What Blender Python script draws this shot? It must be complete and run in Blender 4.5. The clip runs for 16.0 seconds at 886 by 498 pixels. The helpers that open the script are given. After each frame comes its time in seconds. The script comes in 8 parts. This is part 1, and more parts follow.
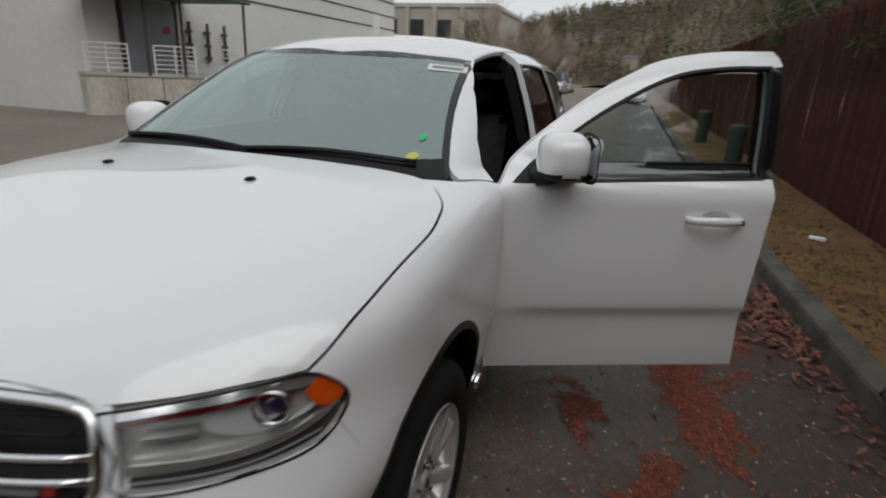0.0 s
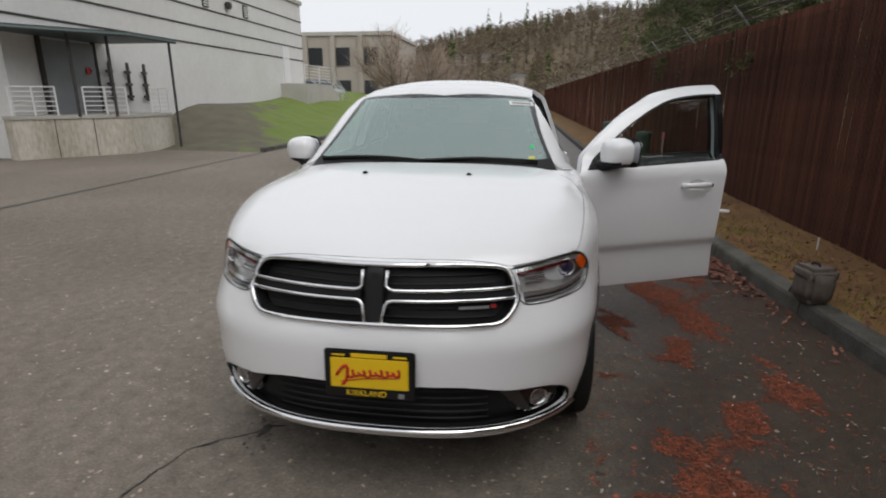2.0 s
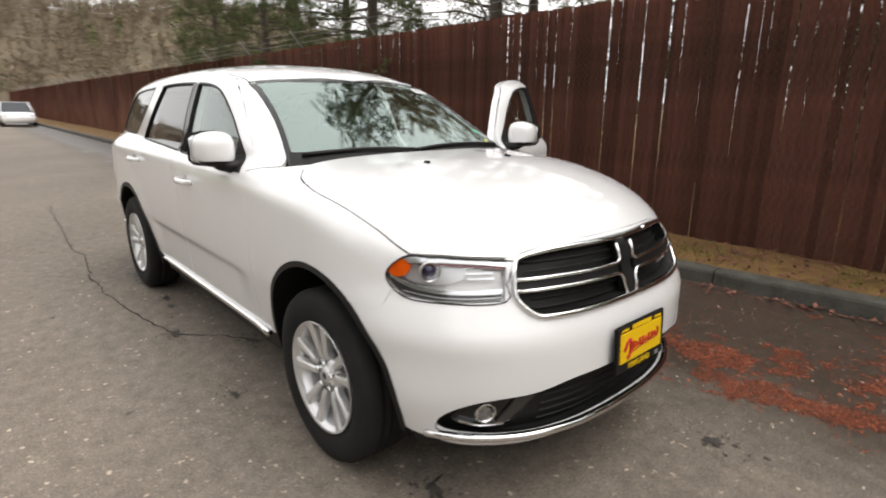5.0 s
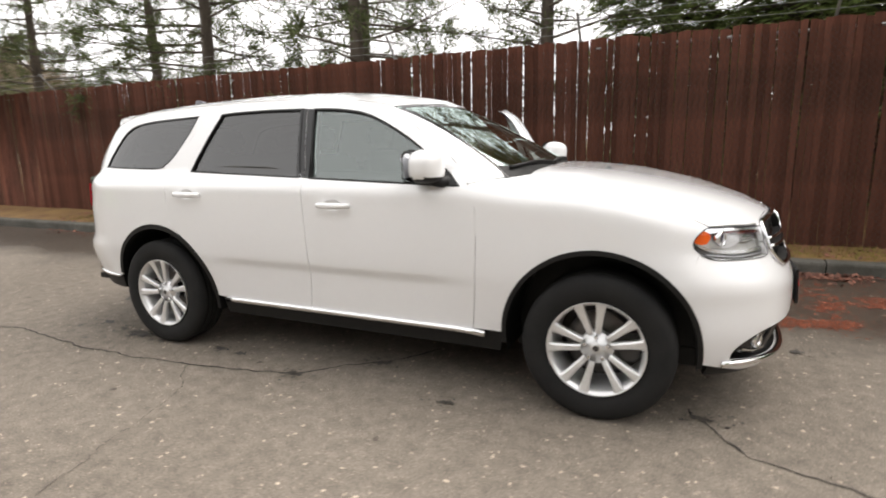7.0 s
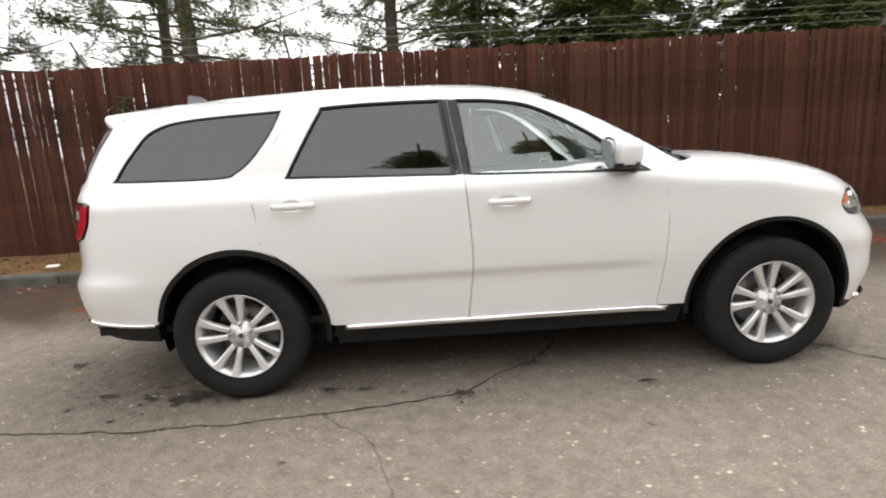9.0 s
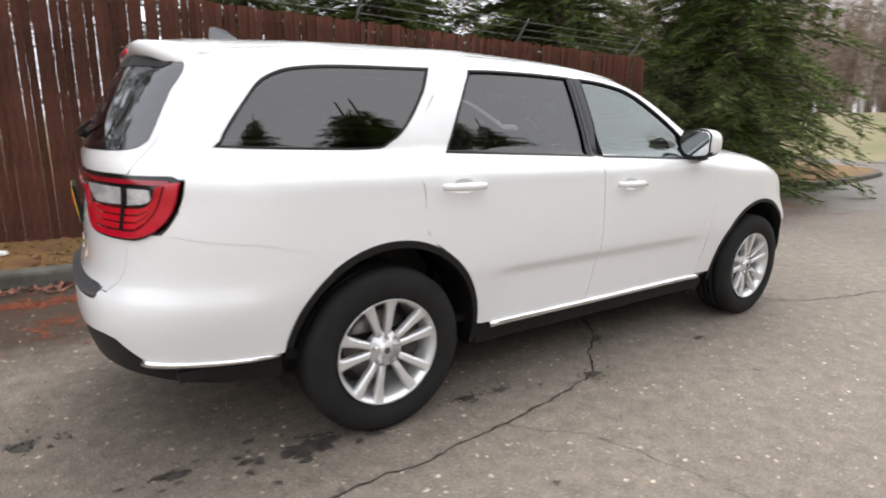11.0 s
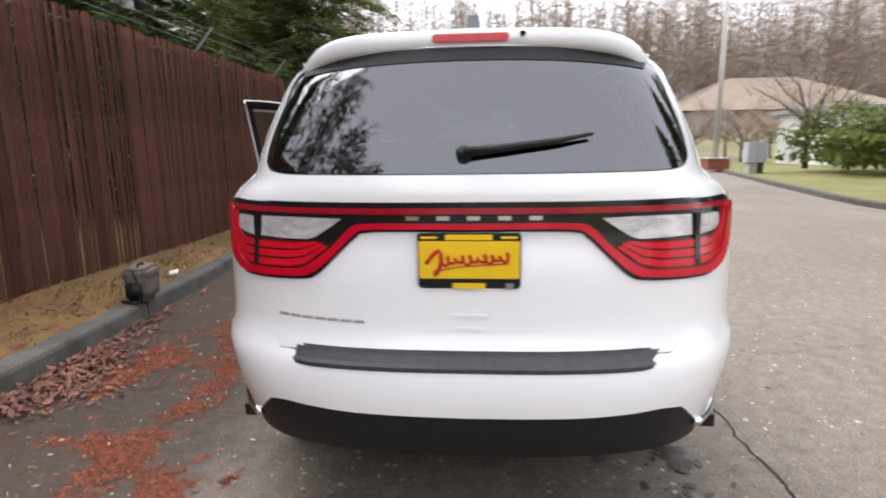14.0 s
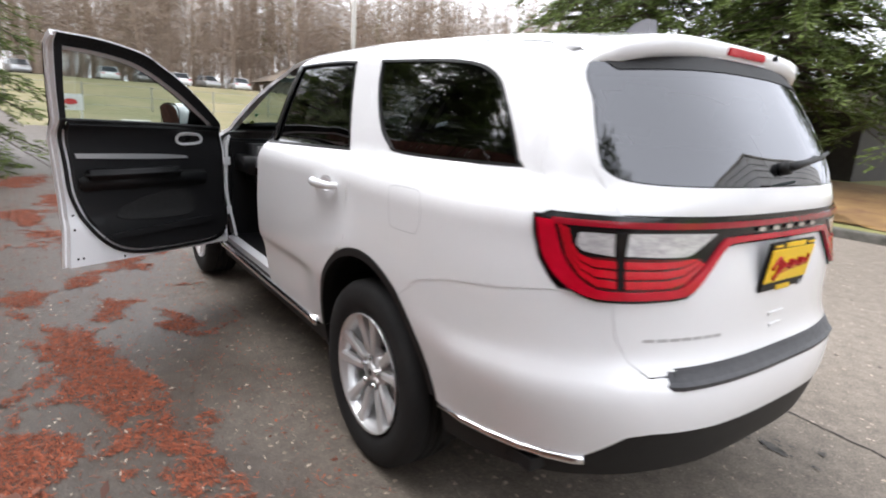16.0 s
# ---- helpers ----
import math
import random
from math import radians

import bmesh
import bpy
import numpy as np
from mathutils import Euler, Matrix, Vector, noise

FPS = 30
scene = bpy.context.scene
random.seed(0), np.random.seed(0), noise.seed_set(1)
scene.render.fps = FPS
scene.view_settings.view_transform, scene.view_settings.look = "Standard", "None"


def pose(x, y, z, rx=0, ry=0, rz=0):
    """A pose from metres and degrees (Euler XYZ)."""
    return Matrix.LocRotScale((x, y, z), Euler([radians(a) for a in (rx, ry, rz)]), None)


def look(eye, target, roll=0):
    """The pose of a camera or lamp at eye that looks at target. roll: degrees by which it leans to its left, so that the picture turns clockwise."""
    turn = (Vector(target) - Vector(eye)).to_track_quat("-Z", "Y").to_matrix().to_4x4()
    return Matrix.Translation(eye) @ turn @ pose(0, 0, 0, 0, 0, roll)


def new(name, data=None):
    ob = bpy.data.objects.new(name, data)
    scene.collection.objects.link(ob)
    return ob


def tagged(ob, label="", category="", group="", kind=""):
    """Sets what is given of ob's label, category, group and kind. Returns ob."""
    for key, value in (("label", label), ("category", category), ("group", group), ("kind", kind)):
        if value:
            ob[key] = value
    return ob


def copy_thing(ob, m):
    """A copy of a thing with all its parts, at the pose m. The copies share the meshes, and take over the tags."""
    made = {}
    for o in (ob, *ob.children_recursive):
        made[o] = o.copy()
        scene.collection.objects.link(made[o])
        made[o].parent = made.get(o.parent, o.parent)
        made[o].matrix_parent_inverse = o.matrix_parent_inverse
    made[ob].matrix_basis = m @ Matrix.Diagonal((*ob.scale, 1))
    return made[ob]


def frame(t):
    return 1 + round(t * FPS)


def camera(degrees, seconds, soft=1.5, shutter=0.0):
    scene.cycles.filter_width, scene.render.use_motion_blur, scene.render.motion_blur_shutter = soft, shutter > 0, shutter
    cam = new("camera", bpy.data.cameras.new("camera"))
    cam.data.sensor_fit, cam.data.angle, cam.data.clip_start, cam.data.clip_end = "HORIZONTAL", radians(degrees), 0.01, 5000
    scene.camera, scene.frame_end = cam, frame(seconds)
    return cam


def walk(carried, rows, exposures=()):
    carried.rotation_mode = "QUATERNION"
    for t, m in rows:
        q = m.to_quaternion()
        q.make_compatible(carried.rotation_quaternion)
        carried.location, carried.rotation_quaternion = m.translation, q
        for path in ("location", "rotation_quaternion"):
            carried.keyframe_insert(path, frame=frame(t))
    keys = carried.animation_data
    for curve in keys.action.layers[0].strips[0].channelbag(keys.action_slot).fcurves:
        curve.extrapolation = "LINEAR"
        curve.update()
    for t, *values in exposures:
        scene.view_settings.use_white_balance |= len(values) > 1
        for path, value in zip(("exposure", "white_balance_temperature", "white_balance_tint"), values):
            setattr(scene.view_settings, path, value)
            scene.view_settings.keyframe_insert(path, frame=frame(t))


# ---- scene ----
cam = camera(78.2, 16.0, 1.9, 0.5)
PATH = [
    (0, (2.805, 1.319, 1.568), (0.996, 0.732, 0.949), 2.7),
    (0.5, (3.264, 1.19, 1.577), (1.396, 0.755, 1.01), 2.0),
    (1, (3.713, 1.047, 1.573), (1.818, 0.662, 1.063), 0.3),
    (1.5, (4.035, 0.832, 1.59), (2.136, 0.538, 1.037), 0.5),
    (2, (4.272, 0.535, 1.623), (2.364, 0.266, 1.086), 0.0),
    (2.5, (4.36, 0.212, 1.634), (2.439, 0.093, 1.09), 0.2),
    (3, (4.333, -0.203, 1.642), (2.408, -0.09, 1.111), -0.6),
    (3.5, (4.176, -0.588, 1.589), (2.286, -0.126, 1.129), 1.4),
    (4, (3.989, -0.979, 1.536), (2.167, -0.286, 1.09), 3.3),
    (4.2, (3.893, -1.175, 1.527), (2.136, -0.339, 1.065), 2.1),
    (6.3, (2.523, -2.992, 1.434), (1.468, -1.339, 1.041), -0.7),
    (6.5, (2.37, -3.169, 1.421), (1.369, -1.476, 1.06), -1.8),
    (7, (1.903, -3.526, 1.4), (1.088, -1.74, 1.016), -1.2),
    (7.5, (1.36, -3.802, 1.37), (0.779, -1.919, 1.03), -3.1),
    (8, (0.79, -3.955, 1.397), (0.449, -2.016, 1.042), -2.9),
    (8.2, (0.552, -3.965, 1.385), (0.287, -2.015, 1.031), -3.1),
    (10.5, (-2.121, -3.212, 1.368), (-1.308, -1.442, 0.913), 0.2),
    (11, (-2.589, -2.893, 1.356), (-1.497, -1.277, 0.915), 1.0),
    (11.5, (-3.021, -2.502, 1.358), (-1.76, -1.021, 0.896), 0.4),
    (12, (-3.406, -2.082, 1.348), (-1.906, -0.828, 0.925), 0.2),
    (12.5, (-3.685, -1.607, 1.368), (-2.021, -0.586, 0.931), 0.1),
    (13, (-3.915, -1.063, 1.403), (-2.101, -0.362, 0.937), 0.4),
    (13.5, (-4.078, -0.523, 1.37), (-2.164, -0.141, 0.937), 0.5),
    (14, (-4.08, -0.047, 1.32), (-2.12, 0.11, 0.954), -0.8),
    (14.5, (-4.028, 0.479, 1.372), (-2.077, 0.313, 0.964), -0.8),
    (15, (-3.875, 0.966, 1.38), (-1.995, 0.434, 0.953), 0.8),
    (15.2, (-3.807, 1.158, 1.379), (-1.992, 0.444, 0.936), 0.5),
    (15.5, (-3.658, 1.422, 1.38), (-1.937, 0.515, 0.916), 1.6),
    (16, (-3.314, 1.855, 1.383), (-1.736, 0.716, 0.923), 3.5),
]
walk(cam, [(t, look(eye, target, roll)) for t, eye, target, roll in PATH],
     exposures=[(0.0, -0.27, 6450, 10), (1.0, -0.37, 6450, 10), (2.0, 0.0, 6450, 11), (3.0, 0.45, 6700, 12), (3.6, 0.6, 6800, 12), (6.3, 1.0, 6900, 12), (8.2, 1.2, 6900, 12), (10.3, 1.2, 6600, 12), (13.0, 1.35, 6450, 14), (14.5, 1.45, 6350, 14), (16.0, 1.6, 6300, 13)])

# ---- world and light: bright overcast ----
world = bpy.data.worlds.new("overcast")
scene.world = world
world.use_nodes = True
wn, wl = world.node_tree.nodes, world.node_tree.links
sky = wn.new("ShaderNodeTexSky")
sky.sky_type, sky.sun_disc = "NISHITA", False
sky.sun_elevation, sky.sun_rotation = radians(55), radians(50)
sky.air_density, sky.dust_density, sky.ozone_density = 1.0, 2.0, 1.0
grey = wn.new("ShaderNodeHueSaturation")
grey.inputs["Saturation"].default_value = 0.25
grey.inputs["Value"].default_value = 1.0
wl.new(sky.outputs[0], grey.inputs["Color"])
cloud = wn.new("ShaderNodeMix")
cloud.data_type = "RGBA"
cloud.inputs[0].default_value = 0.8
cloud.inputs[7].default_value = (7.6, 7.8, 8.0, 1)
wl.new(grey.outputs[0], cloud.inputs[6])
wl.new(cloud.outputs[2], wn["Background"].inputs["Color"])
wn["Background"].inputs["Strength"].default_value = 0.12
lamp = bpy.data.lights.new("sun", "SUN")
lamp.energy, lamp.angle, lamp.color = 1.4, radians(60), (1.0, 0.98, 0.95)
sun = new("sun", lamp)
sun.matrix_world = look((6, 5, 11), (0, 0, 0))


# ---- materials ----
def mat(name, base, rough=0.6, metal=0.0, other=None, scale=6.0, fine=90.0, mix=0.5, bump=0.0, coat=0.0, spec=0.5, vary=0.0, stretch=(1, 1, 1), island=False):
    """A surface with broad and fine variation between two colours, bump, and a shift from piece to piece."""
    m = bpy.data.materials.new(name)
    m.use_nodes = True
    n, l = m.node_tree.nodes, m.node_tree.links
    b = n["Principled BSDF"]
    b.inputs["Roughness"].default_value, b.inputs["Metallic"].default_value = rough, metal
    b.inputs["Coat Weight"].default_value, b.inputs["Coat Roughness"].default_value = coat, 0.03
    b.inputs["Specular IOR Level"].default_value = spec
    if other is None:
        b.inputs["Base Color"].default_value = (*base, 1)
        if not (vary or bump):
            return m
    co, mp = n.new("ShaderNodeTexCoord"), n.new("ShaderNodeMapping")
    mp.inputs["Scale"].default_value = stretch
    l.new(co.outputs["Object"], mp.inputs["Vector"])
    big, small = n.new("ShaderNodeTexNoise"), n.new("ShaderNodeTexNoise")
    big.inputs["Scale"].default_value, small.inputs["Scale"].default_value = scale, fine
    big.inputs["Detail"].default_value, small.inputs["Detail"].default_value = 6, 3
    l.new(mp.outputs[0], big.inputs["Vector"]), l.new(mp.outputs[0], small.inputs["Vector"])
    add = n.new("ShaderNodeMath")
    add.operation = "MULTIPLY_ADD"
    l.new(small.outputs["Fac"], add.inputs[0])
    add.inputs[1].default_value = 0.6
    l.new(big.outputs["Fac"], add.inputs[2])
    ramp = n.new("ShaderNodeMapRange")
    ramp.inputs["From Min"].default_value, ramp.inputs["From Max"].default_value = 0.8 - 0.5 * mix, 0.8 + 0.5 * mix
    l.new(add.outputs[0], ramp.inputs["Value"])
    last = None
    if other is not None:
        blend = n.new("ShaderNodeMix")
        blend.data_type = "RGBA"
        blend.inputs[6].default_value, blend.inputs[7].default_value = (*base, 1), (*other, 1)
        l.new(ramp.outputs[0], blend.inputs[0])
        last = blend.outputs[2]
    if vary:
        hs = n.new("ShaderNodeHueSaturation")
        if last is None:
            hs.inputs["Color"].default_value = (*base, 1)
        else:
            l.new(last, hs.inputs["Color"])
        src = n.new("ShaderNodeNewGeometry").outputs["Random Per Island"] if island else n.new("ShaderNodeObjectInfo").outputs["Random"]
        mr = n.new("ShaderNodeMapRange")
        mr.inputs["To Min"].default_value, mr.inputs["To Max"].default_value = 1 - vary, 1 + vary
        l.new(src, mr.inputs["Value"]), l.new(mr.outputs[0], hs.inputs["Value"])
        last = hs.outputs[0]
    if last is not None:
        l.new(last, b.inputs["Base Color"])
    if bump:
        bp = n.new("ShaderNodeBump")
        bp.inputs["Strength"].default_value, bp.inputs["Distance"].default_value = bump, 0.01
        l.new(add.outputs[0], bp.inputs["Height"]), l.new(bp.outputs[0], b.inputs["Normal"])
    return m


def foliage(name, base, vary=0.5, through_=0.35):
    """Leaves or needles: dull above, lit through by the sky behind them, each piece its own shade."""
    m = mat(name, base, 0.7, vary=vary, island=True, spec=0.3)
    n, l = m.node_tree.nodes, m.node_tree.links
    b, glow, mixs = n["Principled BSDF"], n.new("ShaderNodeBsdfTranslucent"), n.new("ShaderNodeMixShader")
    l.new(b.inputs["Base Color"].links[0].from_socket, glow.inputs["Color"])
    mixs.inputs[0].default_value = through_
    l.new(b.outputs[0], mixs.inputs[1]), l.new(glow.outputs[0], mixs.inputs[2])
    l.new(mixs.outputs[0], n["Material Output"].inputs["Surface"])
    return m


def pane(name, tint, rough=0.0, ior=2.3, sheen=(1, 1, 1)):
    """Tinted glass: clear by its tint, mirror-like by Fresnel."""
    m = bpy.data.materials.new(name)
    m.use_nodes = True
    n, l = m.node_tree.nodes, m.node_tree.links
    n.remove(n["Principled BSDF"])
    clear, gloss, mixs = n.new("ShaderNodeBsdfTransparent"), n.new("ShaderNodeBsdfGlossy"), n.new("ShaderNodeMixShader")
    face, power, scale_ = n.new("ShaderNodeLayerWeight"), n.new("ShaderNodeMath"), n.new("ShaderNodeMath")
    face.inputs["Blend"].default_value = 0.5
    power.operation, scale_.operation = "POWER", "MULTIPLY_ADD"
    r0 = ((ior - 1) / (ior + 1)) ** 2
    power.inputs[1].default_value, scale_.inputs[1].default_value, scale_.inputs[2].default_value = 4.5, 1 - r0, r0
    clear.inputs[0].default_value, gloss.inputs["Roughness"].default_value = (*tint, 1), rough
    gloss.inputs["Color"].default_value = (*sheen, 1)
    l.new(face.outputs["Facing"], power.inputs[0]), l.new(power.outputs[0], scale_.inputs[0])
    l.new(scale_.outputs[0], mixs.inputs[0]), l.new(clear.outputs[0], mixs.inputs[1]), l.new(gloss.outputs[0], mixs.inputs[2])
    l.new(mixs.outputs[0], n["Material Output"].inputs["Surface"])
    return m


PAINT = mat("white_paint", (0.85, 0.85, 0.86), 0.26, coat=1.0, other=(0.82, 0.82, 0.83), scale=1.2, fine=30, mix=1.0, spec=0.6)
BLACK = mat("black_plastic", (0.007, 0.007, 0.0075), 0.5, other=(0.012, 0.012, 0.012), scale=20, fine=300, bump=0.05, spec=0.3)
GLOSSBLACK = mat("gloss_black", (0.01, 0.01, 0.011), 0.12)
PADRUB = mat("step_pad_plastic", (0.040, 0.041, 0.046), 0.5, other=(0.06, 0.06, 0.066), scale=30, fine=250, bump=0.25)
MIRROR = mat("mirror_silver", (0.62, 0.63, 0.65), 0.02, 1.0)
CHROME = mat("chrome", (0.82, 0.82, 0.83), 0.07, 1.0)
ALLOY = mat("silver_alloy", (0.80, 0.80, 0.80), 0.30, 0.6, other=(0.74, 0.74, 0.75), scale=8, fine=120)
DARKMETAL = mat("dark_metal", (0.07, 0.07, 0.07), 0.5, 0.6, other=(0.1, 0.09, 0.085), scale=9, fine=90)
TYRE = mat("tyre_rubber", (0.011, 0.011, 0.0115), 0.8, other=(0.019, 0.0185, 0.018), scale=7, fine=120, bump=0.1, spec=0.25)
LENS = pane("lamp_lens", (0.95, 0.96, 0.97), ior=1.5)
GLASS = pane("window_glass", (0.60, 0.67, 0.65), ior=1.7)
SIDEGLASS = pane("closed_door_glass", (0.42, 0.50, 0.48), ior=2.35, sheen=(0.92, 1.0, 0.98))
PRIVACY = pane("privacy_glass", (0.10, 0.10, 0.11), ior=1.9)
REARGLASS = pane("rear_privacy_glass", (0.08, 0.08, 0.09), ior=2.15, sheen=(0.94, 0.95, 1.0))
SCREENGLASS = pane("windscreen_glass", (0.60, 0.70, 0.66), ior=3.9, sheen=(0.84, 1.0, 0.95))
REFLECTOR = mat("lamp_reflector", (0.78, 0.78, 0.79), 0.25, 0.4)
AMBER = mat("amber_lens", (0.85, 0.13, 0.01), 0.12, other=(0.70, 0.08, 0.005), scale=40, fine=150, spec=0.3)
REDLENS = mat("red_lens", (0.60, 0.004, 0.028), 0.12, spec=0.4, other=(0.40, 0.001, 0.012), scale=22, fine=190, mix=0.7, bump=0.12, coat=0.5)
BRAKELENS = mat("brake_lens", (0.46, 0.003, 0.012), 0.14, spec=0.4, other=(0.62, 0.006, 0.020), scale=26, fine=190, mix=0.6, bump=0.15, coat=0.6)
DARKRED = mat("dark_red_lens", (0.10, 0.004, 0.006), 0.12, coat=0.6)
FOGLENS = mat("fog_lamp_glass", (0.16, 0.16, 0.17), 0.12, 0.7, other=(0.42, 0.42, 0.43), scale=30, fine=140, coat=0.6)
WHITELENS = mat("white_lens", (0.50, 0.50, 0.51), 0.2, 0.4, other=(0.82, 0.82, 0.83), scale=28, fine=120, coat=0.5, mix=0.35, stretch=(1, 0.4, 1.6))
CABINMAT = mat("cabin_black", (0.010, 0.010, 0.011), 0.42, other=(0.013, 0.013, 0.0135), scale=15, fine=200, bump=0.08, spec=0.25)
TRIMPALE = mat("bright_bezel", (0.78, 0.78, 0.79), 0.35, 0.3)
PALESILVER = mat("pale_silver", (0.5, 0.5, 0.51), 0.35, 0.6)
CABINGREY = mat("cabin_silver", (0.32, 0.32, 0.33), 0.35, 0.6)
SEATCLOTH = mat("seat_cloth", (0.02, 0.02, 0.021), 0.9, other=(0.035, 0.034, 0.034), scale=25, fine=300, bump=0.2)
YELLOW = mat("plate_yellow", (0.90, 0.60, 0.010), 0.4, other=(0.86, 0.55, 0.012), scale=10)
REDINK = mat("red_ink", (0.50, 0.012, 0.012), 0.5)
GREENTAG = mat("green_tag", (0.02, 0.55, 0.2), 0.5)
YELLOWTAG = mat("yellow_tag", (0.6, 0.6, 0.12), 0.5)
PAPER = mat("white_paper", (0.75, 0.75, 0.73), 0.7)
GREYINK = mat("grey_print", (0.25, 0.25, 0.25), 0.7)


def asphalt(name):
    """Worn asphalt: broad weathering, blotches, and light and dark stones in the surface."""
    m = bpy.data.materials.new(name)
    m.use_nodes = True
    n, l = m.node_tree.nodes, m.node_tree.links
    b = n["Principled BSDF"]
    b.inputs["Roughness"].default_value, b.inputs["Specular IOR Level"].default_value = 0.8, 0.35
    co = n.new("ShaderNodeTexCoord")

    def tex(kind, scale, detail=4):
        t = n.new(kind)
        t.inputs["Scale"].default_value = scale
        if kind == "ShaderNodeTexNoise":
            t.inputs["Detail"].default_value = detail
        l.new(co.outputs["Object"], t.inputs["Vector"])
        return t

    def ramp(src, lo, hi, c0, c1):
        r = n.new("ShaderNodeValToRGB")
        r.color_ramp.elements[0].position, r.color_ramp.elements[1].position = lo, hi
        r.color_ramp.elements[0].color, r.color_ramp.elements[1].color = (*c0, 1), (*c1, 1)
        l.new(src, r.inputs[0])
        return r.outputs[0]

    def blend(mode, fac, a, b_):
        x = n.new("ShaderNodeMix")
        x.data_type, x.blend_type = "RGBA", mode
        x.inputs[0].default_value = fac
        l.new(a, x.inputs[6]), l.new(b_, x.inputs[7])
        return x.outputs[2]
    broad = ramp(tex("ShaderNodeTexNoise", 0.35).outputs["Fac"], 0.3, 0.7, (0.142, 0.122, 0.101), (0.196, 0.171, 0.144))
    mid = ramp(tex("ShaderNodeTexNoise", 11.0, 9).outputs["Fac"], 0.25, 0.75, (0.76, 0.75, 0.74), (1.22, 1.21, 1.20))
    stone = tex("ShaderNodeTexVoronoi", 150)
    grain = ramp(stone.outputs["Color"], 0.05, 0.95, (0.68, 0.67, 0.66), (1.34, 1.33, 1.31))
    spots = ramp(tex("ShaderNodeTexNoise", 60, 2).outputs["Fac"], 0.62, 0.72, (1, 1, 1), (1.9, 1.85, 1.8))
    c = blend("MULTIPLY", 1.0, broad, mid)
    c = blend("MULTIPLY", 0.85, c, grain)
    c = blend("MULTIPLY", 0.85, c, spots)
    chips = ramp(tex("ShaderNodeTexVoronoi", 62).outputs["Color"], 0.90, 0.94, (1, 1, 1), (2.5, 2.42, 2.3))
    c = blend("MULTIPLY", 1.0, c, chips)
    specks = ramp(tex("ShaderNodeTexVoronoi", 34).outputs["Color"], 0.955, 0.97, (1, 1, 1), (0.45, 0.42, 0.40))
    c = blend("MULTIPLY", 1.0, c, specks)
    # damp, dirty strip along the kerb, with fence and tree shade in its colour, with a wandering edge
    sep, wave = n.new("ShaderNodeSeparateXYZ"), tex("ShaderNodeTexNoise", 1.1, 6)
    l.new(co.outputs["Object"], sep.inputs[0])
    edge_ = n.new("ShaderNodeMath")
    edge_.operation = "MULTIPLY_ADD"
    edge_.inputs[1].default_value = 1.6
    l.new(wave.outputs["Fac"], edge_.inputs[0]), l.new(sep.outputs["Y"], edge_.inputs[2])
    damp_shade = n.new("ShaderNodeMapRange")
    damp_shade.inputs["From Min"].default_value, damp_shade.inputs["From Max"].default_value = 1.35, 2.1
    l.new(edge_.outputs[0], damp_shade.inputs["Value"])
    wet_shade = n.new("ShaderNodeMix")
    wet_shade.data_type, wet_shade.blend_type = "RGBA", "MULTIPLY"
    wet_shade.inputs[7].default_value = (0.33, 0.30, 0.28, 1)
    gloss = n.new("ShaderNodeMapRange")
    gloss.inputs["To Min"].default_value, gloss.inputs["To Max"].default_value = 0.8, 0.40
    l.new(damp_shade.outputs[0], gloss.inputs["Value"]), l.new(gloss.outputs[0], b.inputs["Roughness"])
    l.new(damp_shade.outputs[0], wet_shade.inputs[0]), l.new(c, wet_shade.inputs[6])
    c = wet_shade.outputs[2]
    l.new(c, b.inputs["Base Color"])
    bp = n.new("ShaderNodeBump")
    bp.inputs["Strength"].default_value, bp.inputs["Distance"].default_value = 0.35, 0.004
    l.new(stone.outputs["Distance"], bp.inputs["Height"]), l.new(bp.outputs[0], b.inputs["Normal"])
    return m


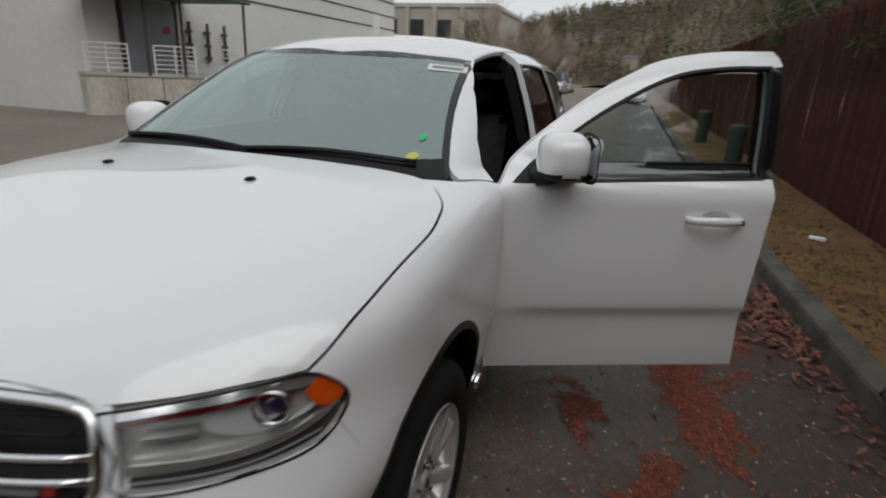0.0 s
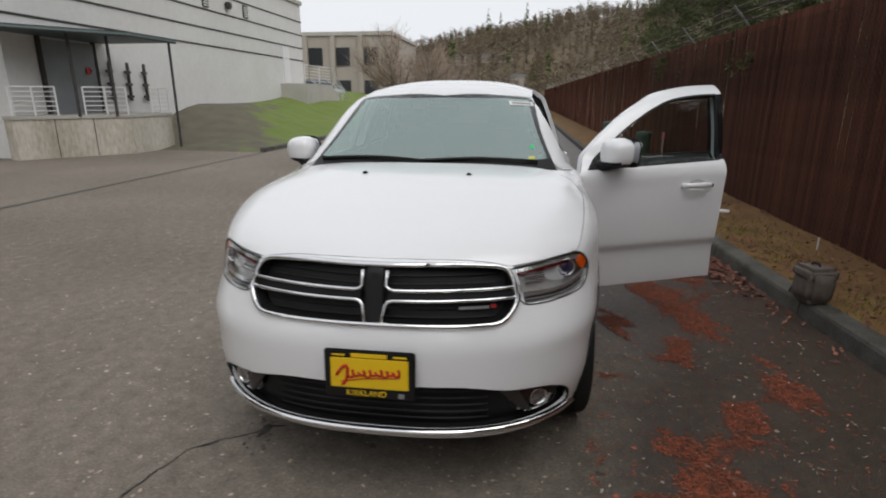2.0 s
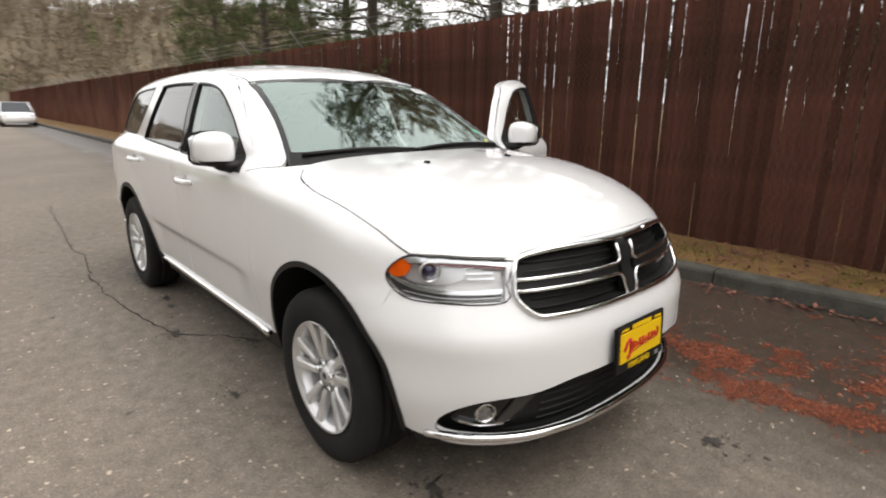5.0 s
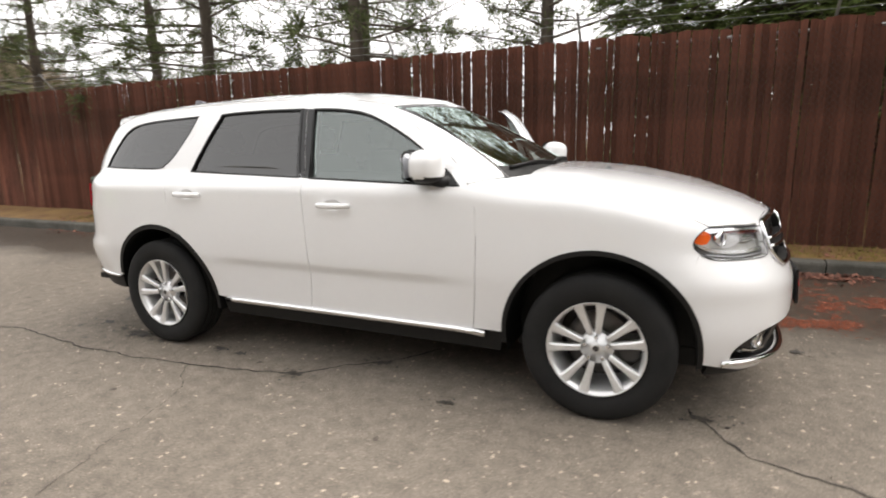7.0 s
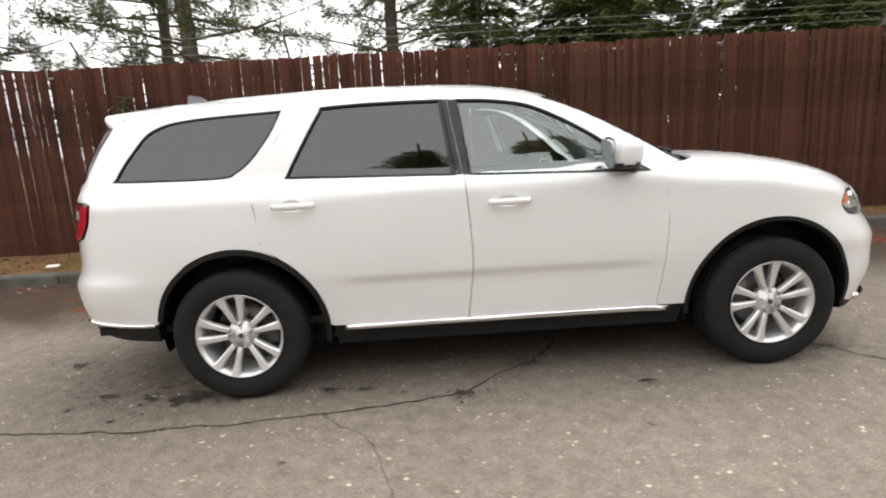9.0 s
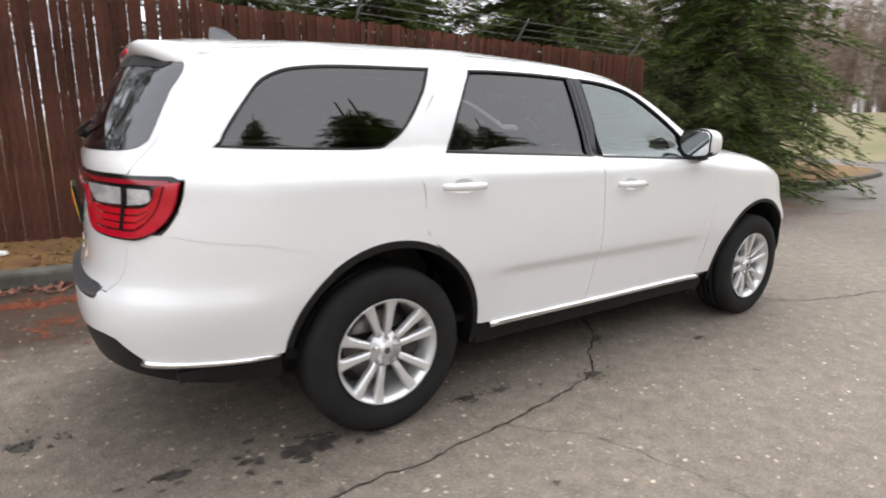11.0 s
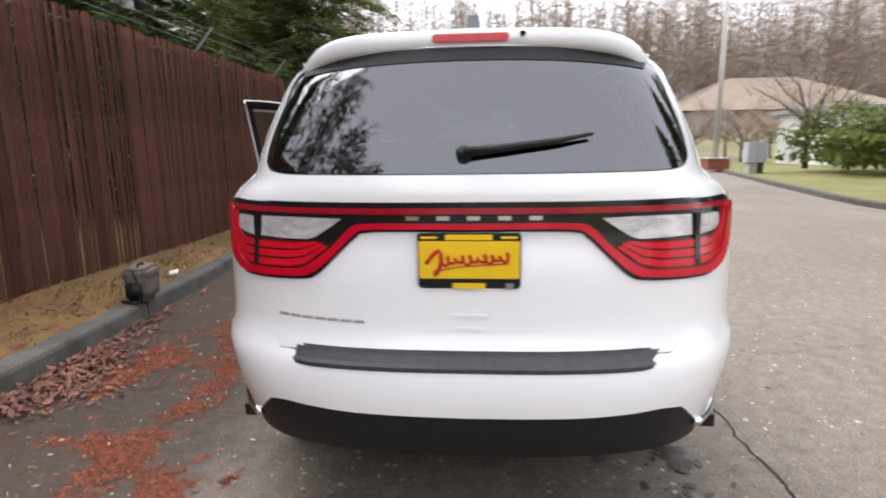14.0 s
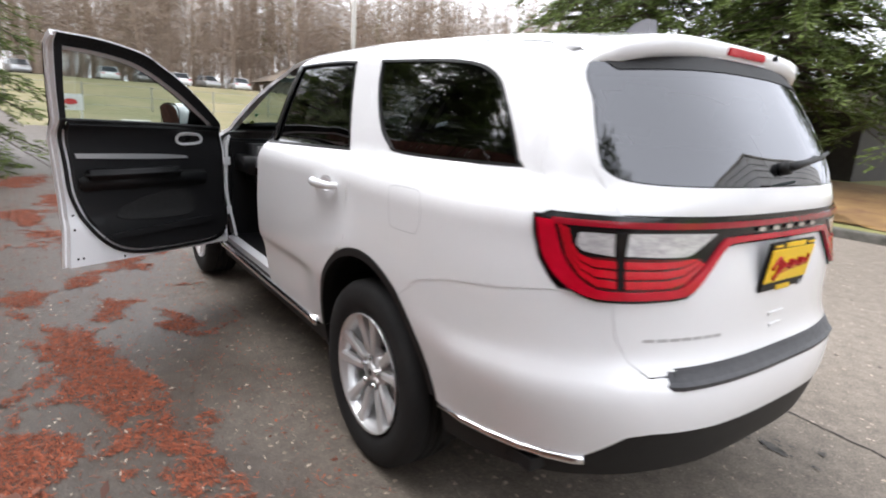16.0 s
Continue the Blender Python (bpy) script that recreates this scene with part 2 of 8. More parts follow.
def bank_cover(name):
    """Grass that gives way to trodden dirt along a ragged line."""
    m = mat(name, (0.095, 0.150, 0.018), 0.9, other=(0.150, 0.185, 0.040), scale=1.3, fine=25, bump=0.5)
    n, l = m.node_tree.nodes, m.node_tree.links
    b = n["Principled BSDF"]
    green = b.inputs["Base Color"].links[0].from_socket
    co, sep = n.new("ShaderNodeTexCoord"), n.new("ShaderNodeSeparateXYZ")
    l.new(co.outputs["Object"], sep.inputs[0])
    rag, soil = n.new("ShaderNodeTexNoise"), n.new("ShaderNodeTexNoise")
    rag.inputs["Scale"].default_value, rag.inputs["Detail"].default_value = 0.9, 8
    soil.inputs["Scale"].default_value, soil.inputs["Detail"].default_value = 1.6, 7
    l.new(co.outputs["Object"], rag.inputs["Vector"]), l.new(co.outputs["Object"], soil.inputs["Vector"])
    slope, sum_, edge_ = n.new("ShaderNodeMath"), n.new("ShaderNodeMath"), n.new("ShaderNodeMapRange")
    slope.operation, sum_.operation = "MULTIPLY_ADD", "MULTIPLY_ADD"
    slope.inputs[1].default_value = -0.486
    l.new(sep.outputs["X"], slope.inputs[0]), l.new(sep.outputs["Y"], slope.inputs[2])
    sum_.inputs[1].default_value = 9.0
    l.new(rag.outputs["Fac"], sum_.inputs[0]), l.new(slope.outputs[0], sum_.inputs[2])
    edge_.inputs["From Min"].default_value, edge_.inputs["From Max"].default_value = 2.2, 3.8
    l.new(sum_.outputs[0], edge_.inputs["Value"])
    dirt, mix_ = n.new("ShaderNodeMix"), n.new("ShaderNodeMix")
    dirt.data_type = mix_.data_type = "RGBA"
    dirt.inputs[6].default_value, dirt.inputs[7].default_value = (0.060, 0.052, 0.040, 1), (0.15, 0.135, 0.09, 1)
    l.new(soil.outputs["Fac"], dirt.inputs[0])
    l.new(edge_.outputs[0], mix_.inputs[0]), l.new(dirt.outputs[2], mix_.inputs[6]), l.new(green, mix_.inputs[7])
    l.new(mix_.outputs[2], b.inputs["Base Color"])
    return m


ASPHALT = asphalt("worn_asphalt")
CRACK = mat("crack_dirt", (0.016, 0.014, 0.012), 0.95, other=(0.035, 0.03, 0.026), scale=20, fine=100)
OIL = mat("oil_stain", (0.018, 0.016, 0.014), 0.6, other=(0.085, 0.074, 0.062), scale=18, fine=90)
CONCRETE = mat("kerb_concrete", (0.042, 0.040, 0.031), 0.9, other=(0.115, 0.108, 0.094), scale=5, fine=70, bump=0.5, vary=0.15)
PALECONC = mat("pale_concrete", (0.36, 0.34, 0.31), 0.9, other=(0.47, 0.45, 0.41), scale=0.7, fine=30, bump=0.2)
DOCKCONC = mat("stained_dock_concrete", (0.32, 0.28, 0.22), 0.9, other=(0.60, 0.57, 0.50), scale=0.9, fine=14, bump=0.2, stretch=(1, 1, 0.35))
EARTH = mat("needle_earth", (0.105, 0.048, 0.017), 0.95, other=(0.21, 0.125, 0.036), scale=2.5, fine=60, bump=0.6)
DRYGRASS = mat("dry_grass", (0.105, 0.105, 0.038), 0.9, other=(0.205, 0.165, 0.085), scale=0.25, fine=9, bump=0.4)
BLADES = mat("grass_blades", (0.150, 0.140, 0.024), 0.8, vary=0.5, island=True)
NEEDLES = mat("fallen_needles", (0.225, 0.062, 0.029), 0.9, vary=0.75, island=True)
LEAFBROWN = mat("dead_leaves", (0.165, 0.066, 0.042), 0.8, vary=0.6, island=True)
SLAT = mat("brown_slat", (0.036, 0.020, 0.015), 0.9, other=(0.170, 0.066, 0.044), scale=5.0, fine=55, bump=0.25, vary=0.26, stretch=(1, 1, 0.16), mix=0.62, spec=0.08)
GALV = mat("galvanised_steel", (0.33, 0.34, 0.34), 0.45, 0.8, other=(0.24, 0.24, 0.23), scale=6)
BARK = mat("bark", (0.055, 0.042, 0.033), 0.95, other=(0.11, 0.09, 0.07), scale=5, fine=40, bump=0.8, stretch=(1, 1, 0.3))
TWIGS = mat("bare_twigs", (0.29, 0.225, 0.175), 0.95, vary=0.28, island=True)
CONIFER = foliage("conifer_needles", (0.110, 0.146, 0.041), 0.6)
PINE = foliage("pine_needles", (0.084, 0.105, 0.040), 0.5)
WHITEWALL = mat("white_wall", (0.66, 0.655, 0.64), 0.85, other=(0.58, 0.57, 0.55), scale=0.35, fine=6, bump=0.05)
BEIGEWALL = mat("beige_wall", (0.42, 0.38, 0.33), 0.85, other=(0.35, 0.32, 0.28), scale=0.3, fine=6)
DARKWALL = mat("dark_wall", (0.03, 0.026, 0.024), 0.8, other=(0.05, 0.045, 0.04), scale=1, fine=9)
TANROOF = mat("tan_roof", (0.27, 0.215, 0.165), 0.9, other=(0.21, 0.165, 0.125), scale=0.8, fine=10)
GREYDOOR = mat("grey_door", (0.24, 0.26, 0.27), 0.6, other=(0.2, 0.21, 0.22), scale=2)
WINDOWDARK = mat("dark_window", (0.03, 0.035, 0.04), 0.08)
WHITEPAINT = mat("white_rail_paint", (0.7, 0.7, 0.69), 0.5)
HILLMAT = mat("wooded_hill", (0.085, 0.066, 0.042), 1.0, other=(0.15, 0.115, 0.072), scale=0.06, fine=0.5, bump=0.0)
BOXGREEN = mat("green_box_paint", (0.035, 0.06, 0.04), 0.6, other=(0.05, 0.08, 0.055), scale=4)
BAGCLOTH = mat("bag_canvas", (0.10, 0.082, 0.068), 0.9, other=(0.165, 0.135, 0.115), scale=14, fine=150, bump=0.3)
BRICK = mat("red_brick", (0.28, 0.08, 0.05), 0.85, other=(0.2, 0.06, 0.04), scale=5)
SHRUB = foliage("shrub_leaves", (0.11, 0.14, 0.03), 0.5)


# ---- small builders ----
def mesh_of(name, verts, faces, smooth=False):
    me = bpy.data.meshes.new(name)
    me.from_pydata([tuple(map(float, v)) for v in verts], [], [tuple(int(i) for i in f) for f in faces])
    me.update()
    if smooth:
        me.polygons.foreach_set("use_smooth", [True] * len(me.polygons))
    return me


def put(name, me, material, parent=None, label="", category="", group="", kind=""):
    ob = new(name, me)
    me.materials.append(material)
    if parent is not None:
        ob.parent = parent
    return tagged(ob, label, category, group, kind)


def part(name, bm, material, parent, label="", smooth=False, turn=None):
    """Links a bmesh as one mesh object under a thing or a part."""
    me = bpy.data.meshes.new(name)
    if turn is not None:
        bm.transform(turn)
    bm.to_mesh(me)
    bm.free()
    if smooth:
        me.polygons.foreach_set("use_smooth", [True] * len(me.polygons))
    return put(name, me, material, parent, label)


def box(x0, x1, y0, y1, z0, z1, bevel=0.0):
    bm = bmesh.new()
    bmesh.ops.create_cube(bm, size=1)
    bm.transform(Matrix.LocRotScale(((x0 + x1) / 2, (y0 + y1) / 2, (z0 + z1) / 2), None, (x1 - x0, y1 - y0, z1 - z0)))
    if bevel:
        bmesh.ops.bevel(bm, geom=list(bm.edges), offset=bevel, segments=2, affect="EDGES")
    return bm


def joined(*parts_):
    out = bmesh.new()
    for b in parts_:
        me = bpy.data.meshes.new("tmp")
        b.to_mesh(me)
        b.free()
        out.from_mesh(me)
        bpy.data.meshes.remove(me)
    return out


def tube(points, radius, sides=8, taper=None):
    """A round bar along a line of points."""
    pts = [Vector(p) for p in points]
    bm, rings = bmesh.new(), []
    for i, p in enumerate(pts):
        d = (pts[min(i + 1, len(pts) - 1)] - pts[max(i - 1, 0)]).normalized()
        side = d.cross(Vector((0, 0, 1)) if abs(d.z) < 0.9 else Vector((1, 0, 0))).normalized()
        up = side.cross(d)
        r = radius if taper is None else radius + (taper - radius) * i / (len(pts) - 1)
        rings.append([bm.verts.new(p + r * (math.cos(a) * side + math.sin(a) * up)) for a in (2 * math.pi * k / sides for k in range(sides))])
    for a, b in zip(rings, rings[1:]):
        for k in range(sides):
            bm.faces.new((a[k], a[(k + 1) % sides], b[(k + 1) % sides], b[k]))
    bm.faces.new(rings[0][::-1]), bm.faces.new(rings[-1])
    bmesh.ops.recalc_face_normals(bm, faces=list(bm.faces))
    return bm


def lathe(profile, sides=48):
    """Turns (radius, y) pairs round the y axis."""
    bm, rings = bmesh.new(), []
    for r, y in profile:
        rings.append([bm.verts.new((r * math.cos(a), y, r * math.sin(a))) for a in (2 * math.pi * k / sides for k in range(sides))])
    for a, b in zip(rings, rings[1:]):
        for k in range(sides):
            bm.faces.new((a[k], a[(k + 1) % sides], b[(k + 1) % sides], b[k]))
    bmesh.ops.recalc_face_normals(bm, faces=list(bm.faces))
    return bm


def thing(name, label, category, at=(0, 0, 0), turn=0.0, group="", kind=""):
    ob = new(name)
    ob.location, ob.rotation_euler = at, (0, 0, radians(turn))
    return tagged(ob, label, category, group, kind)


# ---- the car's body as one smooth form: half its width at each x, z ----
def curve(*pts):
    """A smooth monotone curve through (a, b) pairs."""
    a, b = np.array(sorted(pts), float).T
    h, d = np.diff(a), np.diff(b) / np.diff(a)
    s = np.zeros(len(a))
    for i in range(1, len(a) - 1):
        if d[i - 1] * d[i] > 0:
            w1, w2 = 2 * h[i] + h[i - 1], h[i] + 2 * h[i - 1]
            s[i] = (w1 + w2) / (w1 / d[i - 1] + w2 / d[i])
    s[0], s[-1] = d[0], d[-1]

    def value(v):
        v = np.clip(np.asarray(v, float), a[0], a[-1])
        i = np.clip(np.searchsorted(a, v) - 1, 0, len(a) - 2)
        t = (v - a[i]) / h[i]
        return ((1 + 2 * t) * (1 - t) ** 2 * b[i] + t * (1 - t) ** 2 * h[i] * s[i]
                + t * t * (3 - 2 * t) * b[i + 1] + t * t * (t - 1) * h[i] * s[i + 1])
    return value

NOSE = curve((.2, 2.28), (.3, 2.38), (.42, 2.42), (.55, 2.435), (.68, 2.43), (.8, 2.39), (.9, 2.36), (1.0, 2.33), (1.15, 2.26))
TAIL = curve((.2, -2.48), (.35, -2.58), (.5, -2.63), (.62, -2.645), (.68, -2.64), (.74, -2.612), (.80, -2.59), (.95, -2.58), (1.08, -2.56), (1.2, -2.555), (1.3, -2.5))
SIDE = curve((.2, .825), (.4, .864), (.6, .900), (.73, .921), (.9, .927), (1.0, .926), (1.1, .923), (1.3, .915))
HOOD = curve((.8, 1.30), (1.1, 1.265), (1.474, 1.238), (1.8, 1.182), (2.05, 1.115), (2.2, 1.06), (2.3, 1.008), (2.36, .96), (2.42, .88))
CABIN = curve((1.1, .875), (1.22, .845), (1.3, .825), (1.45, .775), (1.6, .715), (1.8, .63))
ROOF = curve((.9, 1.50), (.35, 1.675), (.1, 1.72), (-.3, 1.755), (-.8, 1.765), (-1.4, 1.75), (-2.0, 1.715), (-2.5, 1.67))
TAPER = curve((-2.6, .87), (-2.15, .92), (-1.5, .97), (-.9, 1), (0, 1), (.3,.995),(1.1, .97))
SCREEN = curve((1.1, 1.37), (1.235, 1.13), (1.62, .44), (1.8, .12))
GATE = curve((1.2, -2.56), (1.3, -2.53), (1.6, -2.36), (1.75, -2.26))

def rounded(v, n):
    return (1 - np.clip(v, 0, 1) ** n) ** (1 / n)

def lower(x, z):
    w = SIDE(z)
    for ax in (1.521, -1.521):
        r = np.hypot(x - ax, z - .385)
        w = w + .004 * np.clip((.72 - r) / .24, 0, 1) ** 2 * (3 - 2 * np.clip((.72 - r) / .24, 0, 1))
    def step(v):
        v = np.clip(v, 0, 1)
        return v * v * (3 - 2 * v)
    # the crease along the doors
    w = w - .013 * step((x + 1.02) / .25) * step((.86 - x) / .25) * step((.690 - z) / .055) * step((z - .40) / .25)
    w = w + .026 * step((x - 1.85) / .2) * step((.66 - z) / .22)
    w = w + .012 * step((-1.98 - x) / .16) * step((.735 - z) / .022) * step((z - .44) / .22)
    k = step((z - .70) / .2)
    deep, n = .80 + .05 * k, 2.66 - .3 * k
    w = w * rounded((x - NOSE(z) + deep) / deep, n) * rounded((TAIL(z) + .85 - x) / .85, 3)
    top = HOOD(x)
    return w * rounded((z - top + .21) / .21, 3.0)

def upper(x, z):
    w = CABIN(z) * TAPER(x)
    w = w * rounded((x - SCREEN(z) + .5) / .5, 3.5) * rounded((GATE(z) + .6 - x) / .6, 3.2)
    return np.where(z > 1.1, w * rounded((z - ROOF(x) + .16) / .16, 2.4), 0)

def width(x, z):
    """Half the car's width at x, z; 0 outside."""
    a, b = lower(x, z), upper(x, z)
    m = np.maximum(np.maximum(a, b), 1e-6)
    return m * ((a / m) ** 40 + (b / m) ** 40) ** (1 / 40)


def reach(pole, phi, z, fn):
    """Distance from the upright line at x = pole to the body's skin, in the direction phi (0: ahead), at height z."""
    c, s = np.cos(phi), np.abs(np.sin(phi))
    lo, hi = np.zeros_like(phi), np.full_like(phi, 1.6)
    for _ in range(26):
        mid = (lo + hi) / 2
        inside = fn(pole + mid * c, z) > mid * s
        lo, hi = np.where(inside, mid, lo), np.where(inside, hi, mid)
    return lo


def height(x, y, fn):
    """The skin's height over x, y."""
    lo, hi = np.full_like(x, 0.6 if fn is lower else 1.15), np.full_like(x, 1.85)
    for _ in range(26):
        mid = (lo + hi) / 2
        inside = fn(x, mid) > np.abs(y)
        lo, hi = np.where(inside, mid, lo), np.where(inside, hi, mid)
    return lo


FRONT, REAR = 1.3, -1.5


def side_map(s, off=0.0, fn=width):
    return lambda u, v: np.stack([u, s * (fn(u, v) + off), v], 1)


def top_map(fn, off=0.0):
    return lambda u, v: np.stack([u, v, height(u, v, fn) + off], 1)


def wrap_map(pole, fn, off=0.0):
    """u: degrees round the pole, positive to the car's left; 0 is straight ahead, or astern at the rear."""
    turn = 0.0 if pole > 0 else math.pi

    def f(u, v):
        phi = np.radians(u)
        r = reach(pole, phi + turn, v, fn) + off
        way = 1 if pole > 0 else -1
        return np.stack([pole + way * r * np.cos(phi), r * np.sin(phi), v], 1)
    return f


def at_front(y, z, fn=width, pole=FRONT):
    """(y, z) on the front or rear skin as (degrees, z) for wrap_map."""
    way = 1 if pole > 0 else -1
    a, b = 0.0, 1.6
    zz = np.full(24, float(z))
    for _ in range(4):
        r = np.linspace(a, b, 24)
        i = int(np.argmax(fn(pole + way * r, zz) < abs(y)))
        if i == 0:
            break
        a, b = r[i - 1], r[i]
    return (math.copysign(math.degrees(math.atan2(abs(y), a)), y), z)


def at_side(x, z, pole=FRONT, s=1):
    """(x, z) on the flank as (degrees, z) for wrap_map."""
    way = 1 if pole > 0 else -1
    return (s * math.degrees(math.atan2(float(width(x, z)), way * (x - pole))), z)


def fair(pts, sharp=(), step=0.03, scale=(1, 1)):
    """A closed outline through pts, curved except at the sharp ones, as an array of close points."""
    p, n, out = np.array(pts, float), len(pts), []
    for i in range(n):
        a, b, c, d = p[i - 1], p[i], p[(i + 1) % n], p[(i + 2) % n]
        length = np.hypot(*((c - b) * scale))
        k = max(1, int(np.ceil(length / step)))
        t0 = np.zeros(2) + (c - b) if i in sharp else (c - a) / 2
        t1 = (c - b) if (i + 1) % n in sharp else (d - b) / 2
        for j in range(k):
            t = j / k
            out.append((1 + 2 * t) * (1 - t) ** 2 * b + t * (1 - t) ** 2 * t0 + t * t * (3 - 2 * t) * c + t * t * (t - 1) * t1)
    return np.array(out)


def straight(pts, step=0.03, scale=(1, 1)):
    return fair(pts, range(len(pts)), step, scale)


def inside_of(loop, q):
    x, y, ok = q[:, 0], q[:, 1], np.zeros(len(q), bool)
    for (x0, y0), (x1, y1) in zip(loop, np.roll(loop, -1, 0)):
        if y0 != y1:
            ok ^= ((y0 > y) != (y1 > y)) & (x < (x1 - x0) * (y - y0) / (y1 - y0) + x0)
    return ok


def grown(loop, d, scale=(1, 1)):
    """The outline moved outwards by d metres (inwards if negative)."""
    s = np.array(scale)
    p = loop * s
    e = np.roll(p, -1, 0) - p
    e /= np.maximum(np.hypot(e[:, 0], e[:, 1]), 1e-9)[:, None]
    area = np.sum(p[:, 0] * np.roll(p[:, 1], -1) - np.roll(p[:, 0], -1) * p[:, 1])
    nrm = np.stack([e[:, 1], -e[:, 0]], 1) * np.sign(area)
    v = nrm + np.roll(nrm, 1, 0)
    v /= np.maximum((v * v).sum(1) / 2, 0.35)[:, None]
    return (p + d * v) / s


def skin(loops, fmap, step=0.05, scale=(1, 1), out=None, extra=None):
    """Meshes the region inside the first outline and outside the others, and lays it on the body by fmap."""
    from mathutils.geometry import delaunay_2d_cdt
    s = np.array(scale)
    loops = [np.asarray(l) for l in loops]
    lo, hi = (loops[0] * s).min(0), (loops[0] * s).max(0)
    gx, gy = np.meshgrid(np.arange(lo[0] + step / 2, hi[0], step), np.arange(lo[1] + step / 2, hi[1], step))
    gx = gx + (np.arange(gx.shape[0]) % 2)[:, None] * step / 2
    q = np.stack([gx.ravel(), gy.ravel()], 1)
    ok = inside_of(loops[0] * s, q) if len(q) else np.zeros(0, bool)
    for h in loops[1:]:
        ok &= ~inside_of(h * s, q)
    q = q[ok]
    edge = np.concatenate(loops) * s
    if len(q):
        d = np.min(np.hypot(q[:, None, 0] - edge[None, :, 0], q[:, None, 1] - edge[None, :, 1]), 1)
        q = q[d > 0.45 * step]
    rows = []
    for k, l in enumerate(loops):
        for d in (0.35, 0.85):
            rows.append(grown(l, (-d if k == 0 else d) * step, scale) * s)
    if extra is not None:
        rows.append(np.asarray(extra) * s)
    rows = np.concatenate(rows)
    ok = inside_of(loops[0] * s, rows)
    for h in loops[1:]:
        ok &= ~inside_of(h * s, rows)
    rows = rows[ok]
    if len(rows):
        d = np.min(np.hypot(rows[:, None, 0] - edge[None, :, 0], rows[:, None, 1] - edge[None, :, 1]), 1)
        rows = rows[d > 0.2 * step]
    if len(q) and len(rows):
        d = np.min(np.hypot(q[:, None, 0] - rows[None, :, 0], q[:, None, 1] - rows[None, :, 1]), 1)
        q = np.concatenate([rows, q[d > 0.4 * step]])
    elif len(rows):
        q = rows
    verts, edges = [], []
    for l in loops:
        a = len(verts)
        verts += [Vector(v) for v in l * s]
        edges += [(a + i, a + (i + 1) % len(l)) for i in range(len(l))]
    verts += [Vector(v) for v in q]
    v, _, faces, *_ = delaunay_2d_cdt(verts, edges, [], 0, 1e-6)
    v = np.array([tuple(p) for p in v])
    mid = np.array([v[list(f)].mean(0) for f in faces])
    keep = inside_of(loops[0] * s, mid)
    for h in loops[1:]:
        keep &= ~inside_of(h * s, mid)
    uv = v / s
    p = fmap(uv[:, 0], uv[:, 1])
    faces = [f for f, k in zip(faces, keep) if k]
    tri = np.array([f[:3] for f in faces])
    nrm = np.cross(p[tri[:, 1]] - p[tri[:, 0]], p[tri[:, 2]] - p[tri[:, 0]]).sum(0)
    if out is None:
        out = p[np.unique(tri)].mean(0) - (0.0, 0.0, 0.8)
    if nrm @ np.array(out) < 0:
        faces = [f[::-1] for f in faces]
    used = sorted({i for f in faces for i in f})
    new_i = {i: k for k, i in enumerate(used)}
    h = 0.004 / s
    du = fmap(uv[used, 0] + h[0], uv[used, 1]) - fmap(uv[used, 0] - h[0], uv[used, 1])
    dv = fmap(uv[used, 0], uv[used, 1] + h[1]) - fmap(uv[used, 0], uv[used, 1] - h[1])
    way = np.cross(du, dv)
    way = way / np.maximum(np.linalg.norm(way, axis=1), 1e-12)[:, None]
    if way.sum(0) @ np.array(out) < 0:
        way = -way
    bm = bmesh.new()
    layer = bm.verts.layers.float_vector.new("true_normal")
    vs = [bm.verts.new(p[i]) for i in used]
    for q_, w_ in zip(vs, way):
        q_[layer] = w_
    for f in faces:
        bm.faces.new([vs[new_i[i]] for i in f])
    return bm


def panel(name, bm, material, parent, label="", thick=0.012, at=None):
    """A sheet part with thickness to the inside."""
    if at is not None:
        bm.transform(Matrix.Translation([-c for c in at]))
    ob = part(name, bm, material, parent, label, smooth=True)
    if not thick and "true_normal" in ob.data.attributes:
        way = np.zeros(3 * len(ob.data.vertices), np.float32)
        ob.data.attributes["true_normal"].data.foreach_get("vector", way)
        ob.data.normals_split_custom_set_from_vertices(way.reshape(-1, 3))
    if thick:
        m = ob.modifiers.new("thickness", "SOLIDIFY")
        m.thickness, m.offset = thick, -1
        e = ob.modifiers.new("sharp rim", "EDGE_SPLIT")
        e.split_angle = radians(38)
    return ob


def strip(a, b, close=True):
    """A band between two lines of 3D points."""
    bm = bmesh.new()
    va, vb = [bm.verts.new(p) for p in a], [bm.verts.new(p) for p in b]
    n = len(va)
    for i in range(n if close else n - 1):
        j = (i + 1) % n
        bm.faces.new((va[i], va[j], vb[j], vb[i]))
    return bm


def pocket(loop, fa, fb, bottom=True, step=0.04, scale=(1, 1), out=None):
    """A recess: its wall from the outline on fa down to fb, and its floor."""
    bm = strip(fa(loop[:, 0], loop[:, 1]), fb(loop[:, 0], loop[:, 1]))
    return joined(bm, skin([loop], fb, step, scale, out)) if bottom else bm


